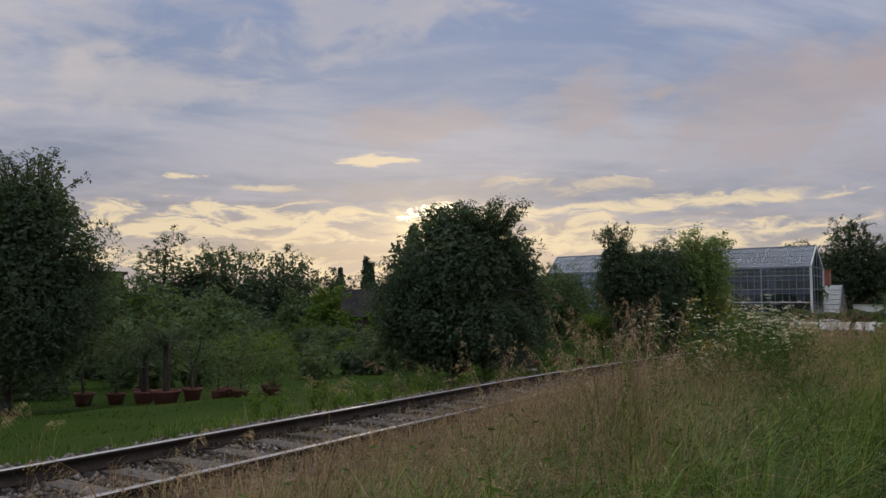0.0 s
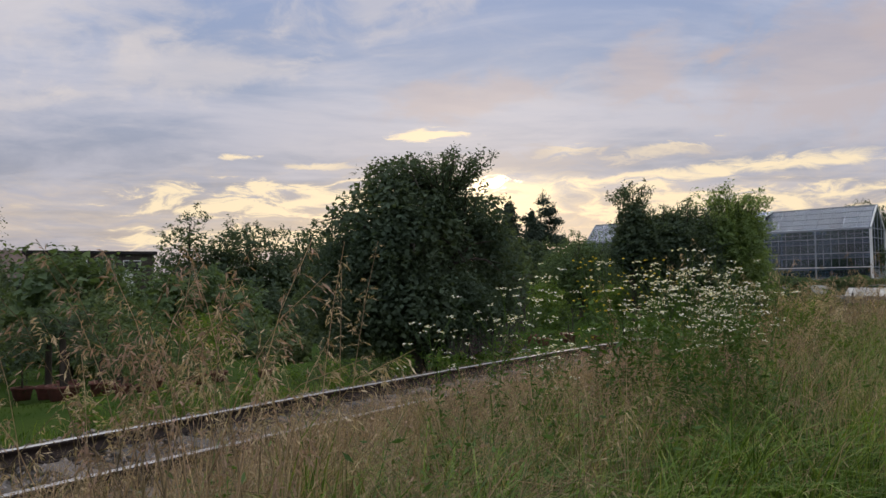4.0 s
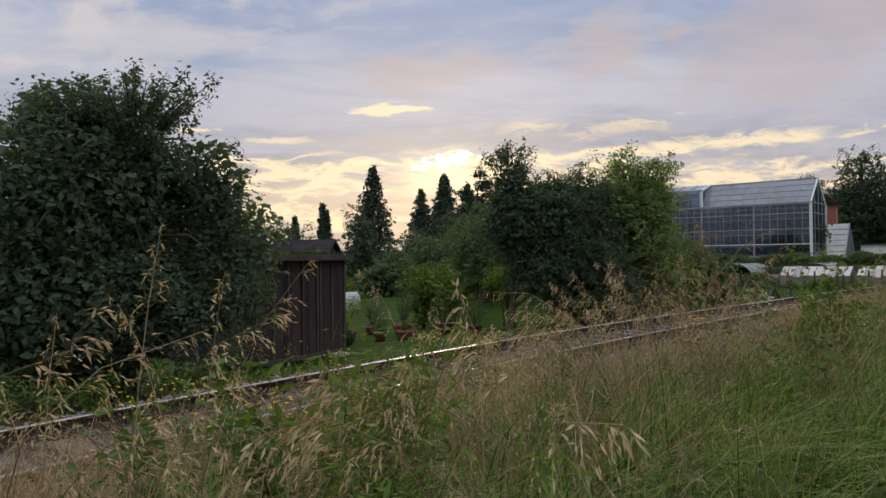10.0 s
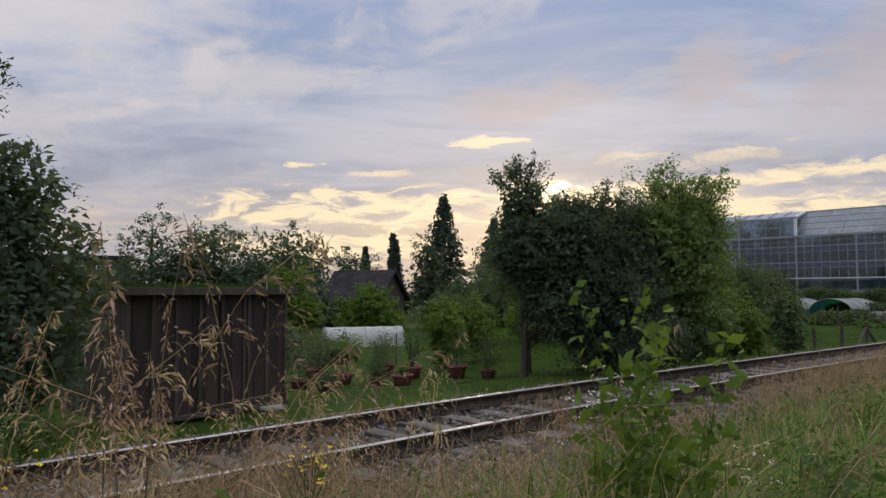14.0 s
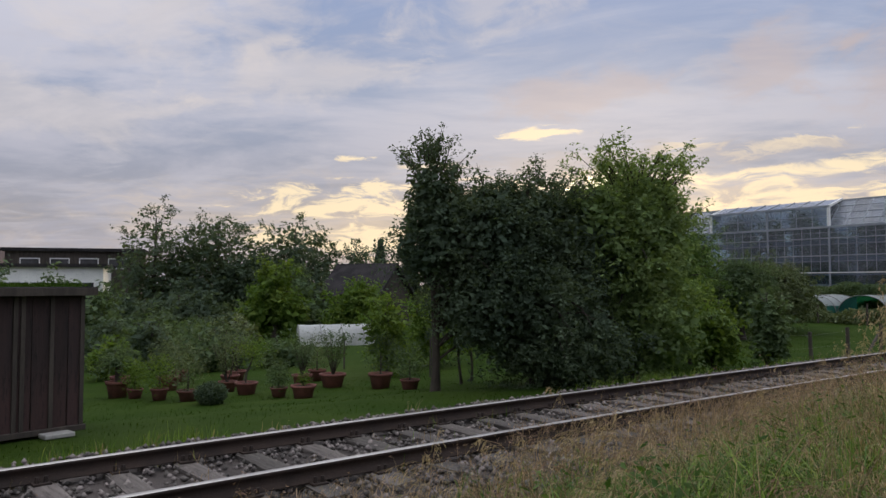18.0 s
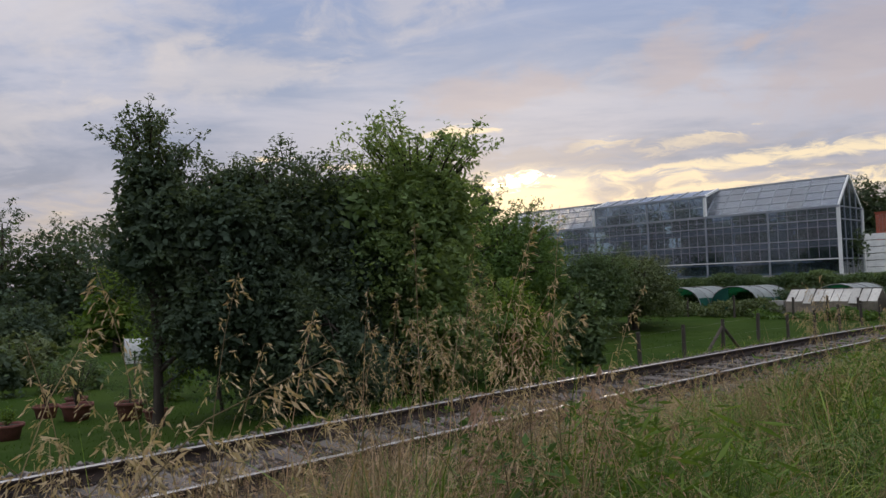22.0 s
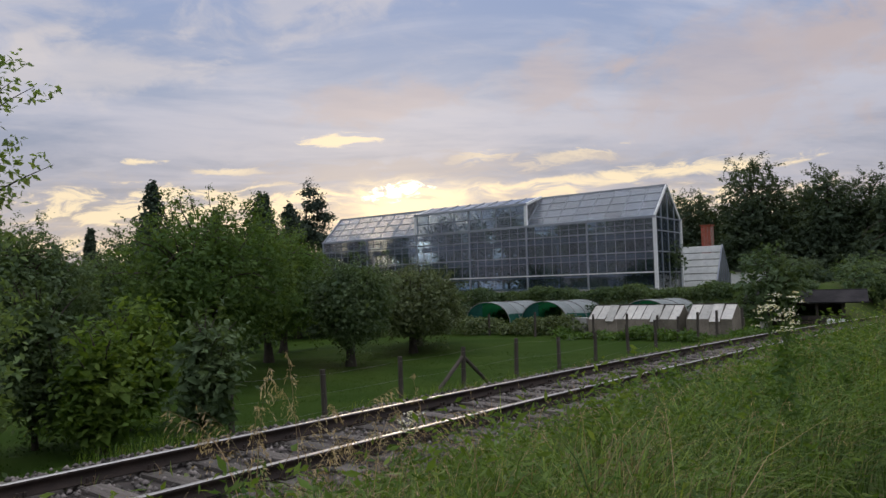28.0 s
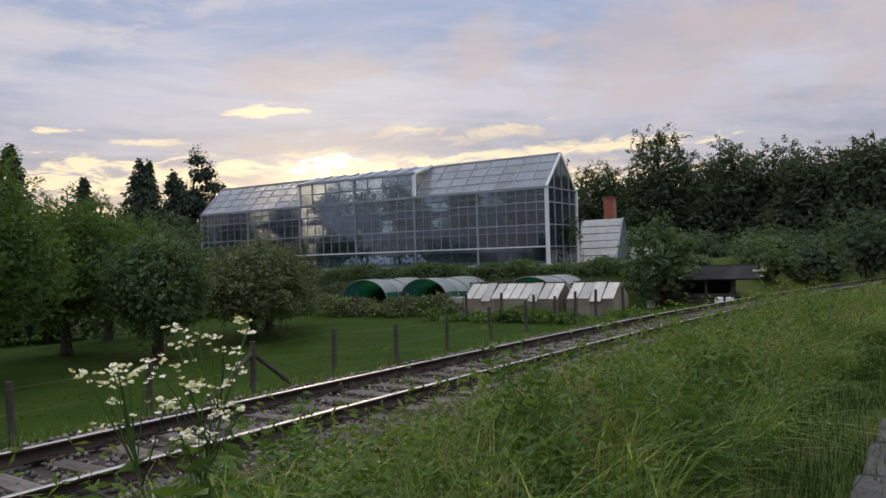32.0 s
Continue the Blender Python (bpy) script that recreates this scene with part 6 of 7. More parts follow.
    tall_clump(-4.4, 37.7, 1.3, 3, 0.08, 396, 0.5, 1.1, 1.2)
    tall_clump(-4.1, 16.4, 1.55, 9, 0.14, 391, 0.7, 1.2, 1.25, way=-2.4)
    tall_clump(-3.9, 29.3, 1.7, 12, 0.16, 392, 0.22, 1.1, 1.3)
    tall_clump(-4.75, 29.35, 1.75, 12, 0.16, 393, 0.18, 1.1, 1.3)
    # arching clumps scattered through the verge
    rng = random.Random(44)
    for i in range(70):
        y = rng.uniform(3, 20) if i % 5 < 3 else rng.uniform(24, 36)
        d = rng.uniform(2.4, 5.2) if i < 44 else rng.uniform(4.0, 5.5)
        x = float(track_x(y)) + d
        tall_clump(x, y, float(sight_height(d)) * rng.uniform(0.9, 1.12) + 0.22, rng.randint(5, 9), 0.12, 1300 + i, rng.uniform(0.55, 0.95), 1.2, 1.15, "seed_red" if i % 3 == 0 else "seed_head", 60, rng.choice((None, -2.4, -2.0, 1.0)))
    for x, y in ((-3.7, 13.65), (-3.9, 13.8), (-3.55, 13.75)):
        leafy_weed("weed", x, y, 1.25, int(100 * y), 0.08, 620, "leaf_light", 8, 0.35, "tall bright green leafy weed in the verge", wider=0.2)
    # white fleabane stand
    rng = random.Random(12)
    protos = []
    for i in range(5):
        protos.append(flower_plant("fleabane", -2.6 - 0.45 * i, 9.2 + 0.2 * i, 1.42 + 0.06 * i, 400 + i, 66, "petal_white", "petal_yellow", 0.0098, "tall leafy stem with flat clusters of small white flowers", "white flowers", 170, 0.5, 0.06, 6, 0.62))
    for i in range(40):
        if i < 14:
            y = rng.uniform(8.0, 11.2)
            d = rng.uniform(2.8, 4.3)
        else:
            y = rng.uniform(9.2, 10.6)
            d = rng.uniform(4.1, 4.95)
        x = float(track_x(y)) + d
        o = copy_thing(protos[i % 5], pose(x, y, gz(x, y), 0, 0, rng.uniform(0, 360)))
        o.scale = [rng.uniform(0.7, 0.92)] * 3
    for i, (x, y, s) in enumerate(((-3.85, 19.5, 0.7), (-3.7, 19.2, 0.62), (-4.25, 19.9, 0.66), (-3.0, 19.4, 0.5), (-4.6, 20.6, 0.55))):
        copy_thing(protos[i % 5], pose(x, y, gz(x, y), 0, 0, 70 * i)).scale = [s] * 3
    # white umbels near the end of the walk
    for i, (x, y, h) in enumerate(((-3.06, 41.0, 1.42), (-3.0, 41.1, 1.34), (-3.16, 40.95, 1.26), (-5.0, 38.6, 0.9), (-3.6, 53.5, 1.2))):
        flower_plant("umbel_flower", x, y, h, 440 + i, 100, "petal_white", "petal_yellow", 0.0085, "branching stem topped by white flower clusters", "white umbels", 110, 0.34, 0.09, 9, 0.86, 0.5)
    for i, (x, y, h) in enumerate(((-5.16, 13.47, 1.02), (-5.33, 13.79, 1.00), (-5.38, 14.11, 0.98), (-4.85, 14.18, 0.88), (-3.5, 9.75, 1.55), (-3.7, 9.4, 1.45), (-3.9, 9.9, 1.4), (-3.25, 10.0, 1.5), (-5.3, 15.9, 1.05), (-5.0, 16.4, 1.0), (-5.5, 16.6, 0.95), (-4.7, 16.9, 1.0), (-5.7, 15.4, 1.0), (-4.0, 17.8, 0.9))):
        flower_plant("ragwort", x, y, h, 460 + i, 26, "petal_yellow", "petal_yellow", 0.012, "green leafy stem with bright yellow flower heads", "yellow flowers", 120, 0.3, 0.09)
    # saplings and leafy weeds
    for i, (x, y, h) in enumerate(((-3.1, 18.9, 1.55), (-3.32, 18.62, 1.5), (-2.95, 18.6, 1.2), (-3.5, 19.1, 1.1))):
        leafy_weed("maple_sapling", x, y, h, 480 + i, 0.06, 300, "leaf_light", 4, 0.26, "young maple sapling with large bright green leaves", "sapling", "saplings", 0.62)
    for i in range(110):
        if i < 12:
            y, d = 12.6 + 0.45 * i * rng.uniform(0.6, 1.4), rng.uniform(2.6, 4.2)
        else:
            y = rng.uniform(2, 56) if i < 36 else rng.uniform(34, 54)
            d = rng.uniform(2.3, 5.3)
        x = float(track_x(y)) + d
        h = float(sight_height(d)) * rng.uniform(0.55, 0.95)
        leafy_weed("weed", x, y, h, 500 + i, rng.uniform(0.05, 0.09), rng.randint(140, 300), "leaf_light" if i % 3 == 0 else "weed_leaf", 6, 0.4)
    for i, (x, y, h) in enumerate(((-3.05, 47.3, 0.85), (-3.2, 47.1, 0.75), (-2.9, 47.5, 0.7), (-3.65, 44.4, 1.1), (-2.9, 45.2, 1.05), (-2.6, 44.6, 0.95), (-5.1, 37.5, 0.85), (-4.9, 43.5, 1.0), (-5.2, 43.0, 0.9), (-4.15, 13.7, 1.2), (-4.5, 13.3, 1.1), (-4.3, 14.2, 1.0), (-4.2, 30.6, 1.0), (-4.6, 30.1, 0.9), (-3.7, 29.2, 0.9), (-3.2, 17.5, 0.9), (-3.0, 20.2, 0.8))):
        leafy_weed("weed", x, y, h, 580 + i, 0.08, 420, "weed_leaf", 9, 0.5, "bushy bright green leafy weed in the verge")
    # low growth at the foot of the hanging trees
    for i in range(26):
        y = 8.5 + 0.42 * i + rng.uniform(-0.3, 0.3)
        x = float(track_x(y)) - rng.uniform(2.9, 4.6)
        leafy_weed("weed", x, y, rng.uniform(0.35, 0.75), 620 + i, 0.09, 160, "leaf_light", 6, 0.5, "bright green leafy weed at the lawn's edge")


# ---- garden ----
def lathe(profile, sides=14):
    """Vertices and quads of a turned form; profile: rows of radius and height."""
    a = np.linspace(0, 2 * np.pi, sides, endpoint=False)
    p = np.array(profile)
    v = np.stack([p[:, :1] * np.cos(a), p[:, :1] * np.sin(a), np.repeat(p[:, 1:], sides, 1)], -1)
    n = len(p)
    i, j = np.meshgrid(np.arange(n - 1), np.arange(sides), indexing="ij")
    k = (j + 1) % sides
    return v.reshape(-1, 3), np.stack([i * sides + j, i * sides + k, (i + 1) * sides + k, (i + 1) * sides + j], -1).reshape(-1, 4)


def potted_plant(x, y, r, h, kind, size, seed, mat="leaf_mid", pot="terracotta"):
    """A turned clay pot with soil and a plant in it. kind: ball, bush, stems, palm or standard."""
    rng = np.random.default_rng(seed)
    words = {"ball": "clipped round green shrub in a terracotta pot", "bush": "leafy green shrub in a terracotta pot", "stems": "many-stemmed upright shrub in a terracotta pot", "palm": "small palm with arching fronds in a large pot", "standard": "crooked little tree in a terracotta pot", "bare": "terracotta pot with a few low shoots"}
    ob = empty("potted_plant", x, y, gz(x, y), rng.uniform(0, 360), words[kind] + " on the lawn", "potted plant", "potted plants")
    mesh_object("pot", *lathe(((0.001, 0.0), (0.72 * r, 0.0), (0.92 * r, 0.78 * h), (0.93 * r, 0.8 * h), (1.03 * r, 0.8 * h), (1.06 * r, h), (0.93 * r, h), (0.90 * r, 0.86 * h))), M[pot], ob, "terracotta pot with a thick rim", smooth=False)
    mesh_object("soil", *lathe(((0.9 * r, 0.86 * h), (0.5 * r, 0.9 * h), (0.001, 0.9 * h))), M["soil"], ob)
    wood, pos = Pile(), []
    z0 = 0.88 * h
    if kind in ("ball", "bush"):
        rr = size * (0.45 if kind == "ball" else 0.42)
        n = 900
        d = rng.normal(size=(n, 3))
        d /= np.linalg.norm(d, axis=1, keepdims=True)
        q = d * (rng.uniform(0.2, 1, n) ** 0.35)[:, None] * np.array([rr, rr, size * 0.5]) * (1 + (0.05 if kind == "ball" else 0.28) * rng.normal(size=n))[:, None]
        pos.append(q + np.array([0, 0, z0 + size * 0.5]))
        wood.add(*tube([(0, 0, z0 - 0.05), (0.01, 0, z0 + size * 0.3), (0, 0.01, z0 + size * 0.5)], [0.03, 0.02, 0.01], 5))
    elif kind in ("stems", "bare"):
        for k in range(16 if kind == "stems" else 5):
            a, o = rng.uniform(0, 6.28), rng.uniform(0.1, 0.55)
            s = np.linspace(0, 1, 5)
            p = np.stack([np.cos(a) * o * size * s * 0.8, np.sin(a) * o * size * s * 0.8, z0 - 0.04 + size * s * rng.uniform(0.7, 1)], -1)
            wood.add(*tube(p, 0.012 * (1.15 - s), 4))
            u = rng.uniform(0.35, 1, 46)
            pos.append(np.stack([np.interp(u, s, p[:, i]) for i in range(3)], -1) + rng.normal(size=(46, 3)) * 0.045)
    elif kind == "standard":
        s = np.linspace(0, 1, 7)
        p = np.stack([0.1 * np.sin(5 * s), 0.08 * np.sin(4 * s + 1) - 0.08 * math.sin(1), z0 - 0.05 + size * 0.6 * s], -1)
        wood.add(*tube(p, 0.04 * (1.2 - s), 6))
        d = rng.normal(size=(700, 3))
        pos.append(d * size * np.array([0.17, 0.17, 0.13]) + p[-1] + np.array([0, 0, 0.1 * size]))
    else:
        s = np.linspace(0, 1, 5)
        th = size * 0.5
        p = np.stack([0 * s, 0.05 * s, z0 - 0.05 + th * s], -1)
        wood.add(*tube(p, 0.09 - 0.02 * s, 7))
        for k in range(22):
            a, up = rng.uniform(0, 6.28), rng.uniform(-0.1, 1.1)
            ln = size * 0.55 * rng.uniform(0.7, 1.1)
            w = np.linspace(0, 1, 7)
            r_ = ln * (w * math.cos(up) * 0.9 + 0.1 * w)
            q = np.stack([np.cos(a) * r_, np.sin(a) * r_, p[-1, 2] + ln * (w * math.sin(up) - 0.65 * w**2)], -1)
            wood.add(*tube(q, 0.007 * (1.2 - w), 3))
            u = np.repeat(rng.uniform(0.15, 1, 26), 1)
            pos.append(np.stack([np.interp(u, w, q[:, i]) for i in range(3)], -1) + rng.normal(size=(26, 3)) * 0.03)
    wood.make("stem", M["bark"], ob)
    v, f = leaf_quads(rng, np.concatenate(pos), {"ball": 0.06, "bush": 0.085, "stems": 0.09, "bare": 0.08, "standard": 0.08, "palm": 0.22}[kind], 0.25, 0.2 if kind == "palm" else 0.4)
    mesh_object("foliage", v, f, M[mat], ob)
    return ob


def make_garden():
    rnd = random.Random(17)
    pots = ((-24.98, 27.43, 0.34, 0.5, "palm", 1.3, "leaf_mid"), (-24.27, 27.72, 0.22, 0.3, "bush", 0.9, "leaf_light"), (-23.46, 28.16, 0.24, 0.33, "bush", 1.0, "leaf_light"), (-22.5, 28.65, 0.3, 0.3, "bush", 1.25, "leaf_olive"), (-23.87, 30.3, 0.28, 0.34, "stems", 1.3, "leaf_olive"), (-22.63, 30.39, 0.32, 0.38, "standard", 1.5, "leaf_light"), (-21.37, 30.82, 0.24, 0.27, "bush", 0.8, "leaf_mid"), (-20.31, 31.05, 0.34, 0.36, "bare", 0.4, "leaf_light"), (-23.92, 32.83, 0.32, 0.36, "stems", 1.3, "leaf_mid"), (-22.5, 33.17, 0.4, 0.44, "stems", 1.75, "leaf_mid"), (-20.98, 33.97, 0.36, 0.46, "ball", 1.35, "leaf_dark"), (-19.47, 34.0, 0.28, 0.3, "bush", 1.15, "leaf_mid"), (-26.0, 29.2, 0.34, 0.45, "bush", 1.4, "leaf_olive"), (-25.4, 31.0, 0.3, 0.4, "standard", 1.7, "leaf_olive"), (-26.9, 31.8, 0.34, 0.4, "stems", 1.5, "leaf_mid"), (-27.8, 28.2, 0.3, 0.4, "palm", 1.5, "leaf_mid"), (-24.9, 33.9, 0.3, 0.4, "bush", 1.3, "leaf_olive"), (-28.6, 30.4, 0.3, 0.4, "bush", 1.5, "leaf_mid"),
            (-21.72, 10.0, 0.4, 0.5, "standard", 2.4, "leaf_mid"), (-21.1, 10.63, 0.36, 0.45, "bush", 1.7, "leaf_dark"), (-19.93, 10.85, 0.4, 0.5, "palm", 2.3, "leaf_dark"), (-18.61, 10.74, 0.52, 0.5, "palm", 2.7, "leaf_dark"), (-18.78, 11.63, 0.36, 0.5, "standard", 2.6, "leaf_mid"), (-16.85, 11.84, 0.3, 0.28, "bush", 1.2, "leaf_olive"), (-16.6, 12.7, 0.26, 0.26, "bush", 1.1, "leaf_mid"), (-17.5, 11.6, 0.28, 0.34, "bush", 1.4, "leaf_mid"), (-19.6, 13.3, 0.36, 0.4, "standard", 2.2, "leaf_mid"), (-21.0, 13.0, 0.36, 0.4, "palm", 2.3, "leaf_mid"), (-18.2, 13.8, 0.36, 0.4, "bush", 1.7, "leaf_light"), (-20.4, 15.6, 0.36, 0.4, "bush", 1.9, "leaf_light"), (-22.6, 12.2, 0.36, 0.4, "palm", 2.2, "leaf_dark"), (-18.6, 16.0, 0.3, 0.36, "bush", 1.4, "leaf_mid"))
    for i, (x, y, r, h, kind, size, mat) in enumerate(pots):
        near = 1.0 if y > 20 else 0.72
        potted_plant(x, y, near * r, near * h, kind, size, 700 + i, mat)
    ball = empty("box_ball", -21.04, 28.75, gz(-21.04, 28.75), label="low clipped box ball standing on the lawn", category="shrub")
    rng = np.random.default_rng(77)
    d = rng.normal(size=(3000, 3))
    d /= np.linalg.norm(d, axis=1, keepdims=True)
    d *= (rng.uniform(0.3, 1, 3000) ** 0.3)[:, None]
    v, f = leaf_quads(rng, d * np.array([0.42, 0.42, 0.3]) + np.array([0, 0, 0.3]), 0.075, 0.1)
    mesh_object("foliage", v, f, M["leaf_dark"], ball)
    # dense nursery beds behind
    for i in range(64):
        x = rnd.uniform(-44, -23.5)
        y = rnd.uniform(9, 36)
        if x > -28.5 and y > 25.5 or abs(x + 41) < 3.4 and 39 < y:
            continue
        zt = rnd.uniform(1.1, 2.3) * (1.0 if y > 20 else 1.15)
        zg = gz(x, y)
        r = rnd.uniform(0.7, 1.35)
        make_tree("garden_shrub", x, y, [(0, 0, zg + zt * 0.5, r, r, zt * 0.52), (0.3, 0.2, zg + zt * 0.4, r * 0.8, r * 0.8, zt * 0.4)], 0.04, 750, 0.2, rnd.choice(("leaf_mid", "leaf_mid", "leaf_olive", "leaf_light", "leaf_dark")), 800 + i, 0.0, 4, 0.22, "leafy green nursery shrub in the garden beds", "shrub", "nursery shrubs", limbs=0.2, shoot_len=0.3)
    # small polytunnel
    tun = empty("polytunnel", -41.0, 41.2, -1.38, 69.0, "low polytunnel of whitish plastic film on hoops", "polytunnel")
    a = np.linspace(0, np.pi, 13)
    L, R = 4.9, 0.85
    nx = 9
    v = np.stack([np.repeat(np.linspace(0, L, nx)[:, None], 13, 1), np.repeat(-np.cos(a)[None] * R, nx, 0), np.repeat(0.38 + np.sin(a)[None] * R, nx, 0)], -1)
    v[1::2, :, 2] -= 0.025
    v[:, 0, 2] = v[:, -1, 2] = 0.0
    i, j = np.meshgrid(np.arange(nx - 1), np.arange(12), indexing="ij")
    f = np.stack([i * 13 + j, i * 13 + j + 1, (i + 1) * 13 + j + 1, (i + 1) * 13 + j], -1).reshape(-1, 4)
    mesh_object("film", v, f, M["tunnel_film"], tun, smooth=True)
    for k in range(5):
        pts = np.stack([np.full(13, L * k / 4), -np.cos(a) * (R + 0.02), 0.38 + np.sin(a) * (R + 0.02)], -1)
        mesh_object("hoop", *tube(pts, np.full(13, 0.02), 5), M["wire"], tun)
    for k in (0, L):
        bm = bmesh.new()
        bm.faces.new([bm.verts.new((k, -math.cos(t) * R * 0.98, 0.38 + math.sin(t) * R * 0.98)) for t in a] + [bm.verts.new((k, R * 0.98, 0.0)), bm.verts.new((k, -R * 0.98, 0.0))])
        bm.normal_update()
        bmesh.ops.solidify(bm, geom=bm.faces[:], thickness=0.01)
        part("end_wall", bm, M["tunnel_film"], tun)
    # two stakes in the lawn
    for x, y in ((-28.1, 36.8), (-23.1, 37.4)):
        s = empty("garden_stake", x, y, gz(x, y), label="thin upright wooden stake on the lawn", category="stake", group="stakes")
        part("pole", bar(bmesh.new(), (0, 0, -0.1), (0.03, 0, 1.45), 0.07, 0.06, 6), M["post_wood"], s)
    # slim young trees on the lawn beside the big group
    for i, (x, y, zt, r) in enumerate(((-20.4, 37.0, 1.4, 0.95), (-18.9, 35.4, 1.3, 0.6))):
        zg = gz(x, y)
        make_tree("young_tree", x, y, [(0, 0, zt - 0.4, r, r, 0.65)], 0.035, 1300, 0.13, "leaf_light", 880 + i, 0.0, 3, 0.2, "slim young tree with a sparse light green crown", "tree", "young trees", limbs=0.4, shoot_len=0.3)


# ---- nursery below the glasshouse ----
def cold_frame(x0, x1, y, panes, gaps, label):
    zb = gz((x0 + x1) / 2, y) + 0.12
    w = x1 - x0
    ob = empty("cold_frame", x0, y, zb, label=label, category="cold frame", group="cold frames")
    zf, zr, dp = 0.72, 1.38, 0.95
    n = max(4, int(w / 0.5))
    for k in range(n):
        part("wall_board", box(bmesh.new(), (w / n - 0.012, 0.03, zf), pose((k + 0.5) * w / n, 0, zf / 2)), M["frame_board"], ob)
    part("back_wall", box(bmesh.new(), (w, 0.04, zf), pose(w / 2, 2 * dp, zf / 2)), M["frame_board"], ob)
    for x in (0.02, w - 0.02):
        bm = bmesh.new()
        bm.faces.new([bm.verts.new(p) for p in ((x, 0, 0), (x, 2 * dp, 0), (x, 2 * dp, zf), (x, dp, zr), (x, 0, zf))])
        bm.normal_update()
        bmesh.ops.solidify(bm, geom=bm.faces[:], thickness=0.03)
        part("end_wall", bm, M["frame_board"], ob)
    slope = math.degrees(math.atan2(zr - zf, dp))
    ln = math.hypot(zr - zf, dp)
    pw = w / panes
    for k in range(panes):
        for s in (-1, 1):
            if s < 0 and k in gaps:
                m = pose((k + 0.5) * pw, dp * 0.35, zf + 0.3, slope + 8)
            else:
                m = pose((k + 0.5) * pw, dp + s * dp / 2, (zf + zr) / 2 + 0.02, -s * slope)
            part("sash", box(bmesh.new(), (pw - 0.035, ln, 0.03), m), M["white_film"], ob, "whitish glazed sash")
        part("sash_bar", bar(bmesh.new(), (k * pw, 0, zf + 0.03), (k * pw, dp, zr + 0.03), 0.035), M["post_wood"], ob)
    part("ridge", bar(bmesh.new(), (0, dp, zr + 0.03), (w, dp, zr + 0.03), 0.07), M["post_wood"], ob)


def net_tunnel(x, y, w, length, turn, seed, mat="net_green"):
    ob = empty("net_tunnel", x, y, gz(x, y) - 0.05, turn, "low arched tunnel under green shade netting, grey on top", "net tunnel", "net tunnels")
    a = np.linspace(0, np.pi, 15)
    n = 9
    ys = np.linspace(0, length, n)
    sag = 0.05 * np.sin(np.linspace(0, 3 * np.pi, n))[:, None]
    v = np.stack([np.repeat(-np.cos(a)[None] * w / 2, n, 0), np.repeat(ys[:, None], 15, 1), (1.62 + sag) * np.sin(a)[None] ** 0.7], -1)
    i, j = np.meshgrid(np.arange(n - 1), np.arange(14), indexing="ij")
    f = np.stack([i * 15 + j, i * 15 + j + 1, (i + 1) * 15 + j + 1, (i + 1) * 15 + j], -1).reshape(-1, 4)
    jj = np.tile(np.arange(14), n - 1)
    mi = ((jj > 5) & (jj < 12)).astype(int)
    mesh_object("netting", v, f, [M[mat], M["net_grey"]], ob, smooth=True, mat_index=mi)
    for k in range(5):
        pts = np.stack([-np.cos(a) * (w / 2 + 0.02), np.full(15, length * k / 4), 1.64 * np.sin(a) ** 0.7], -1)
        mesh_object("hoop", *tube(pts, np.full(15, 0.025), 5), M["wire"], ob)
    # half-closed front
    bm = bmesh.new()
    b = a[:7]
    bm.faces.new([bm.verts.new((-math.cos(t) * w / 2, 0.02, 1.6 * math.sin(t) ** 0.7)) for t in b] + [bm.verts.new((-math.cos(b[-1]) * w / 2, 0.02, 0))])
    bm.normal_update()
    bmesh.ops.solidify(bm, geom=bm.faces[:], thickness=0.01)
    part("front_net", bm, M[mat], ob)


def hedge(name, x0, x1, y0, y1, zt, seed, n, mat, label):
    rng = np.random.default_rng(seed)
    u = rng.random(n)
    x, y = x0 + (x1 - x0) * u, y0 + (y1 - y0) * u + rng.normal(size=n) * 0.5
    zg = ground_z(x, y)
    top = zt + 0.18 * np.sin(x * 1.1) + 0.12 * np.sin(x * 2.7 + 1) - zg
    z = zg + np.maximum(0.1, top) * rng.random(n) ** 0.7
    v, f = leaf_quads(rng, np.stack([x, y, z], -1), 0.2, 0.2)
    ob = empty(name, x0, y0, 0, label=label, category="hedge")
    mesh_object("foliage", v - np.array([x0, y0, 0]), f, M[mat], ob)


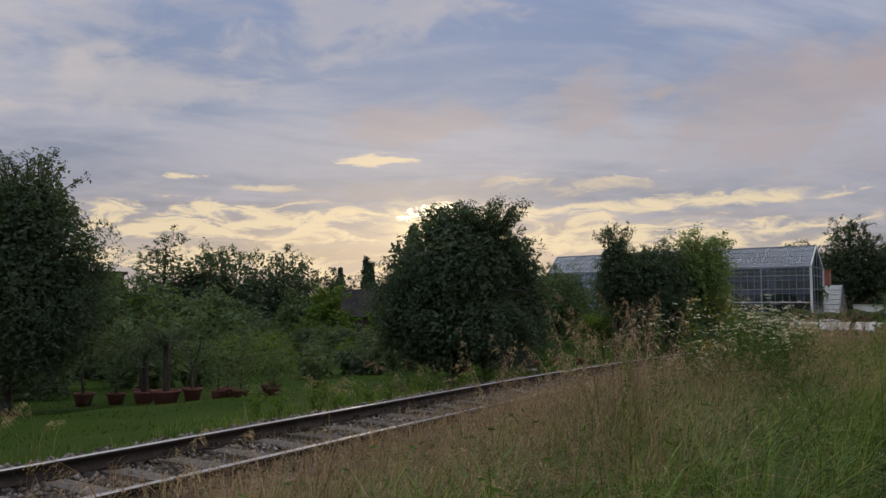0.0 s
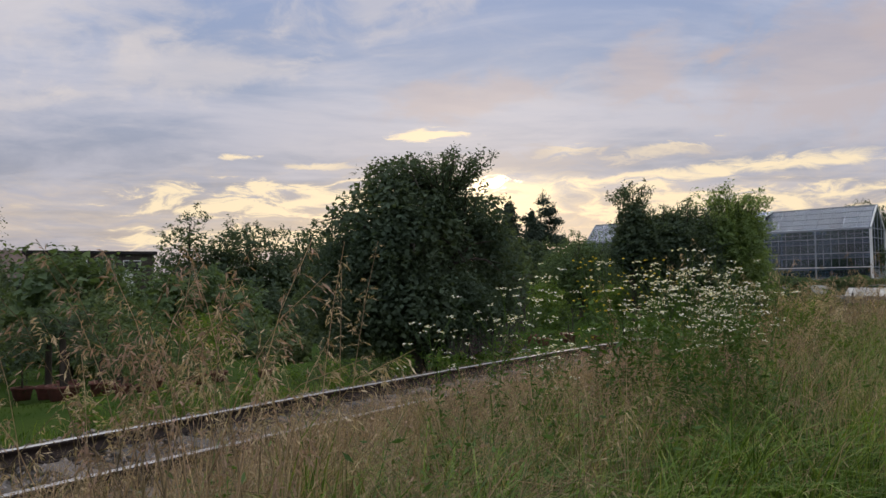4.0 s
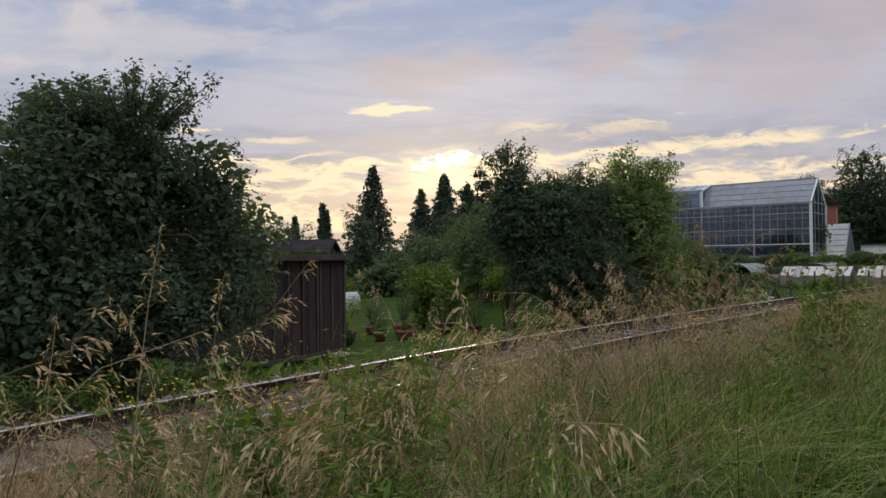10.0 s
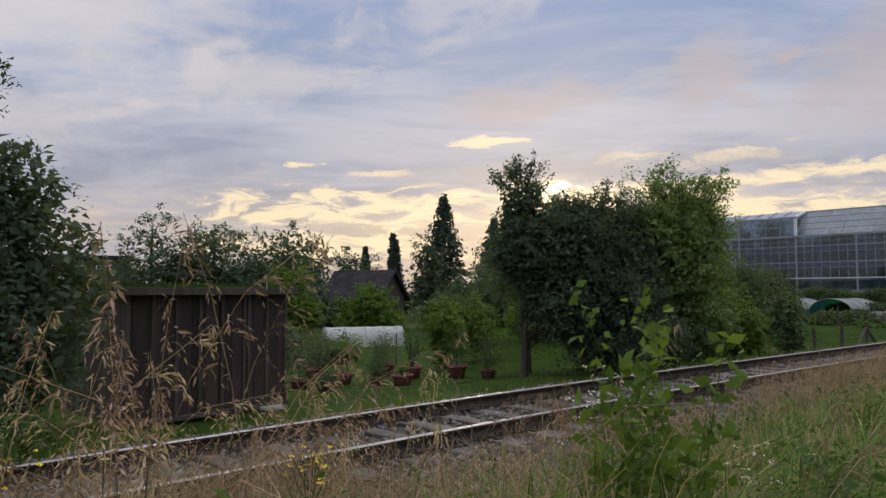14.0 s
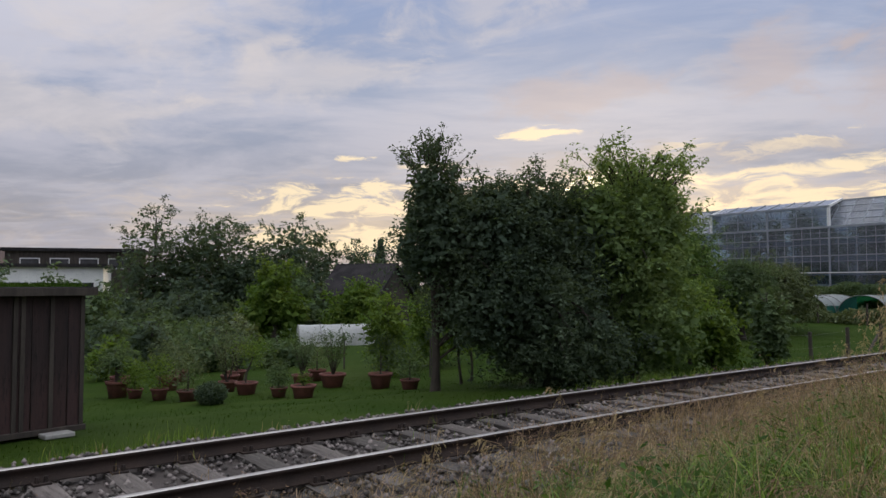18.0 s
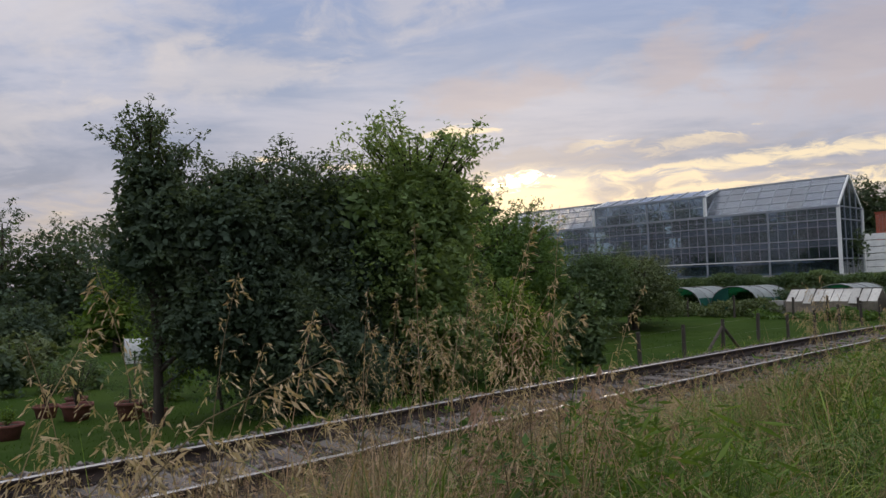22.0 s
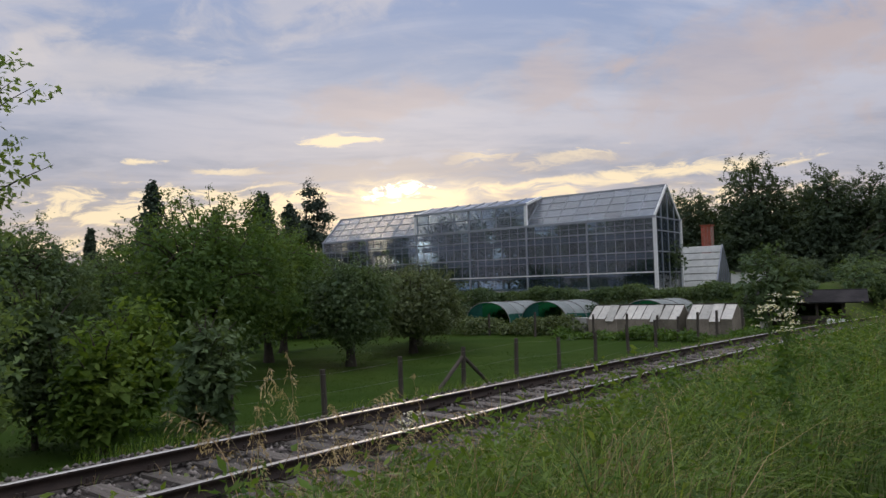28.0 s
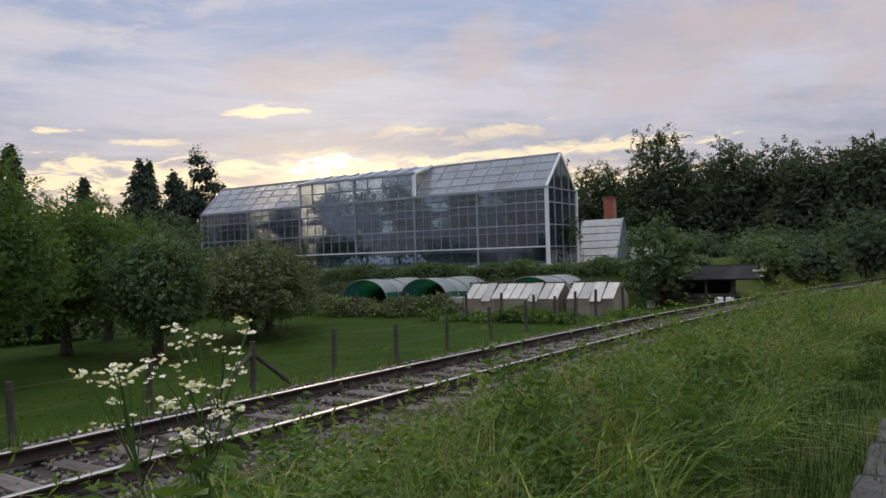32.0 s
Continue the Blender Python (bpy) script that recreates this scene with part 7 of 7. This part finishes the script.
def make_nursery():
    cold_frame(-19.4, -14.7, 69.9, 10, (2, 7), "long cold frame with whitish glazed sashes, two propped open")
    cold_frame(-14.3, -12.2, 69.9, 4, (2,), "short cold frame with whitish glazed sashes, one propped open")
    part("crate", box(bmesh.new(), (0.9, 0.6, 0.9), pose(0, 0, 0.45), 0.01), M["concrete"], empty("storage_bin", -20.0, 70.3, gz(-20, 70.3), label="pale grey square storage bin beside the cold frame", category="bin"))
    net_tunnel(-28.2, 73.6, 3.6, 4.2, -6, 1)
    net_tunnel(-24.4, 74.0, 3.4, 4.2, -6, 2)
    net_tunnel(-18.2, 74.4, 3.2, 3.6, -6, 3)
    hedge("hedge", -50, -10.5, 78.8, 79.2, 2.05, 901, 26000, "leaf_mid", "dense green hedge along the foot of the glasshouse")
    hedge("bramble_bank", -36, -12, 76.8, 77.2, 0.95, 902, 9000, "leaf_dark", "dark low undergrowth on the bank below the hedge")
    hedge("flower_bed", -34, -19.5, 69.0, 70.2, 0.55, 903, 7000, "leaf_olive", "low brownish green garden bed")
    hedge("frame_border", -20.5, -10.6, 68.9, 68.6, 0.05, 904, 5000, "weed_leaf", "low weedy border in front of the cold frames")
    # nursery fence posts in front of the frames
    rnd = random.Random(5)
    for i, (x, y, h) in enumerate(((-21.8, 68.6, 1.3), (-18.4, 68.4, 1.2), (-16.6, 68.3, 1.25), (-15.2, 68.5, 1.15), (-13.2, 68.2, 1.3), (-12.5, 68.6, 1.3), (-11.4, 68.8, 1.25), (-24.8, 68.8, 1.2))):
        p = empty("nursery_post", x, y, gz(x, y), label="grey weathered post in front of the cold frames", category="fence post", group="nursery posts")
        part("pole", bar(bmesh.new(), (0, 0, -0.2), (rnd.uniform(-0.04, 0.04), 0, h), 0.13, 0.12, 7), M["post_wood"], p)
    # open wooden hut
    hut = empty("wooden_hut", -10.5, 76.4, gz(-10.5, 76.4) - 0.7, 10, "low dark wooden shelter with a grey pitched roof", "hut")
    part("back_wall", box(bmesh.new(), (3.6, 0.08, 1.5), pose(0, 1.2, 0.75)), M["shed_dark"], hut)
    for s in (-1, 1):
        part("side_wall", box(bmesh.new(), (0.08, 2.3, 1.4), pose(1.76 * s, 0.05, 0.7)), M["shed_dark"], hut)
        part("roof_slope", box(bmesh.new(), (5.6, 1.75, 0.07), pose(0, 0.75 * s, 1.72, -20 * s)), M["roof_dark"], hut, "grey felt roof slope")
    for k in range(4):
        part("post", bar(bmesh.new(), (-1.7 + 1.13 * k, -1.15, 0), (-1.7 + 1.13 * k, -1.15, 1.45), 0.12), M["post_wood"], hut)
    for k in range(3):
        part("rail_board", box(bmesh.new(), (3.4, 0.04, 0.2), pose(0, -1.2, 0.2 + 0.24 * k)), M["shed_dark"], hut)
    for i, (x, z, c) in enumerate(((-8.9, 0.0, "white_paint"), (-8.45, 0.0, "white_paint"), (-11.9, 0.0, "concrete"))):
        part("body", box(bmesh.new(), (0.3, 0.3, 0.34), pose(0, 0, 0.17), 0.02), M[c], empty("white_box", x, 74.0, gz(x, 74.0), label="small pale box standing beside the hut", category="box", group="pale boxes"))
    # pale low wall right of the small house
    wall = empty("low_building", -16.5, 93.2, 2.0, label="low white outbuilding beyond the small glasshouse", category="building")
    part("wall", box(bmesh.new(), (4.6, 2.5, 1.0), pose(0, 0, 0.5)), M["white_paint"], wall)
    part("roof", box(bmesh.new(), (4.8, 2.9, 0.1), pose(0, 0, 1.06)), M["roof_dark"], wall)
    # concrete edge of the old platform at the end of the path
    KX, KY = -1.76, 45.1
    for k in range(4):
        part("slab", box(bmesh.new(), (0.34, 0.98, 0.2), pose(0.03, 0, -0.03), 0.02), M["kerb_stone"], empty("platform_kerb", KX + 0.04 * k, KY + 1.0 * k, gz(KX, KY + k) + 0.04, label="weathered concrete kerb stone at the path's edge", category="kerb", group="kerb stones"))


# ---- houses beyond the gardens ----
def house(name, x, y, turn, L, D, wall_h, roof_h, wall_mat, roof_mat, label, windows=()):
    ob = empty(name, x, y, gz(x, y), turn, label, "house")
    part("wall", box(bmesh.new(), (L, D, wall_h + 0.4), pose(0, 0, wall_h / 2 - 0.2)), M[wall_mat], ob)
    if roof_h > 0.3:
        bm = bmesh.new()
        for s in (-1, 1):
            bm.faces.new([bm.verts.new(p) for p in ((-L / 2 - 0.4, s * (D / 2 + 0.5), wall_h - 0.25), (L / 2 + 0.4, s * (D / 2 + 0.5), wall_h - 0.25), (L / 2 + 0.4, 0, wall_h + roof_h), (-L / 2 - 0.4, 0, wall_h + roof_h))])
        bm.normal_update()
        bmesh.ops.solidify(bm, geom=bm.faces[:], thickness=0.18)
        part("roof", bm, M[roof_mat], ob)
        for s in (-1, 1):
            bm = bmesh.new()
            bm.faces.new([bm.verts.new(p) for p in ((s * L / 2, -D / 2, wall_h), (s * L / 2, D / 2, wall_h), (s * L / 2, 0, wall_h + roof_h - 0.2))])
            bm.normal_update()
            bmesh.ops.solidify(bm, geom=bm.faces[:], thickness=0.1)
            part("gable", bm, M[wall_mat], ob)
    else:
        part("roof", box(bmesh.new(), (L + 0.8, D + 0.8, 0.35), pose(0, 0, wall_h + 0.15)), M[roof_mat], ob)
    for wx, wz, ww, wh in windows:
        w = part("window", box(bmesh.new(), (ww, 0.14, wh), pose(wx, -D / 2, wz)), M["white_paint"], ob)
        part("pane", box(bmesh.new(), (ww - 0.18, 0.03, wh - 0.18), pose(wx, -D / 2 - 0.07, wz)), M["window_dark"], w)
    return ob


def make_houses():
    house("barn", -58.0, 56.2, 25, 5.6, 5.2, 2.9, 2.5, "shed_dark", "roof_dark", "dark wooden barn with a steep dark roof among trees")
    house("white_house", -127, 38.5, 75, 9, 8, 5.2, 4.0, "white_paint", "roof_tile", "white house with a brown tiled roof", [(-2.5, 3.2, 1.2, 1.3), (0.3, 3.2, 1.2, 1.3), (2.8, 3.2, 1.2, 1.3)])
    house("flat_house", -89, 37.2, 69.5, 10, 6, 5.6, 0.0, "white_paint", "roof_dark", "low white flat-roofed building with dark glazing", [(-3.4, 2.6, 2.8, 3.0), (-0.3, 2.6, 2.8, 3.0), (2.8, 2.6, 2.8, 3.0)])
    house("office_building", -98, 41.4, 70, 14, 8, 7.6, 0.0, "shed_dark", "roof_dark", "long dark flat-roofed building behind the gardens", [(-4.5, 6.2, 2.0, 1.2), (-1.5, 6.2, 2.0, 1.2), (1.5, 6.2, 2.0, 1.2), (4.5, 6.2, 2.0, 1.2)])


make_grass()
make_seed_grass()
make_verge_plants()
make_garden()
make_nursery()
make_houses()
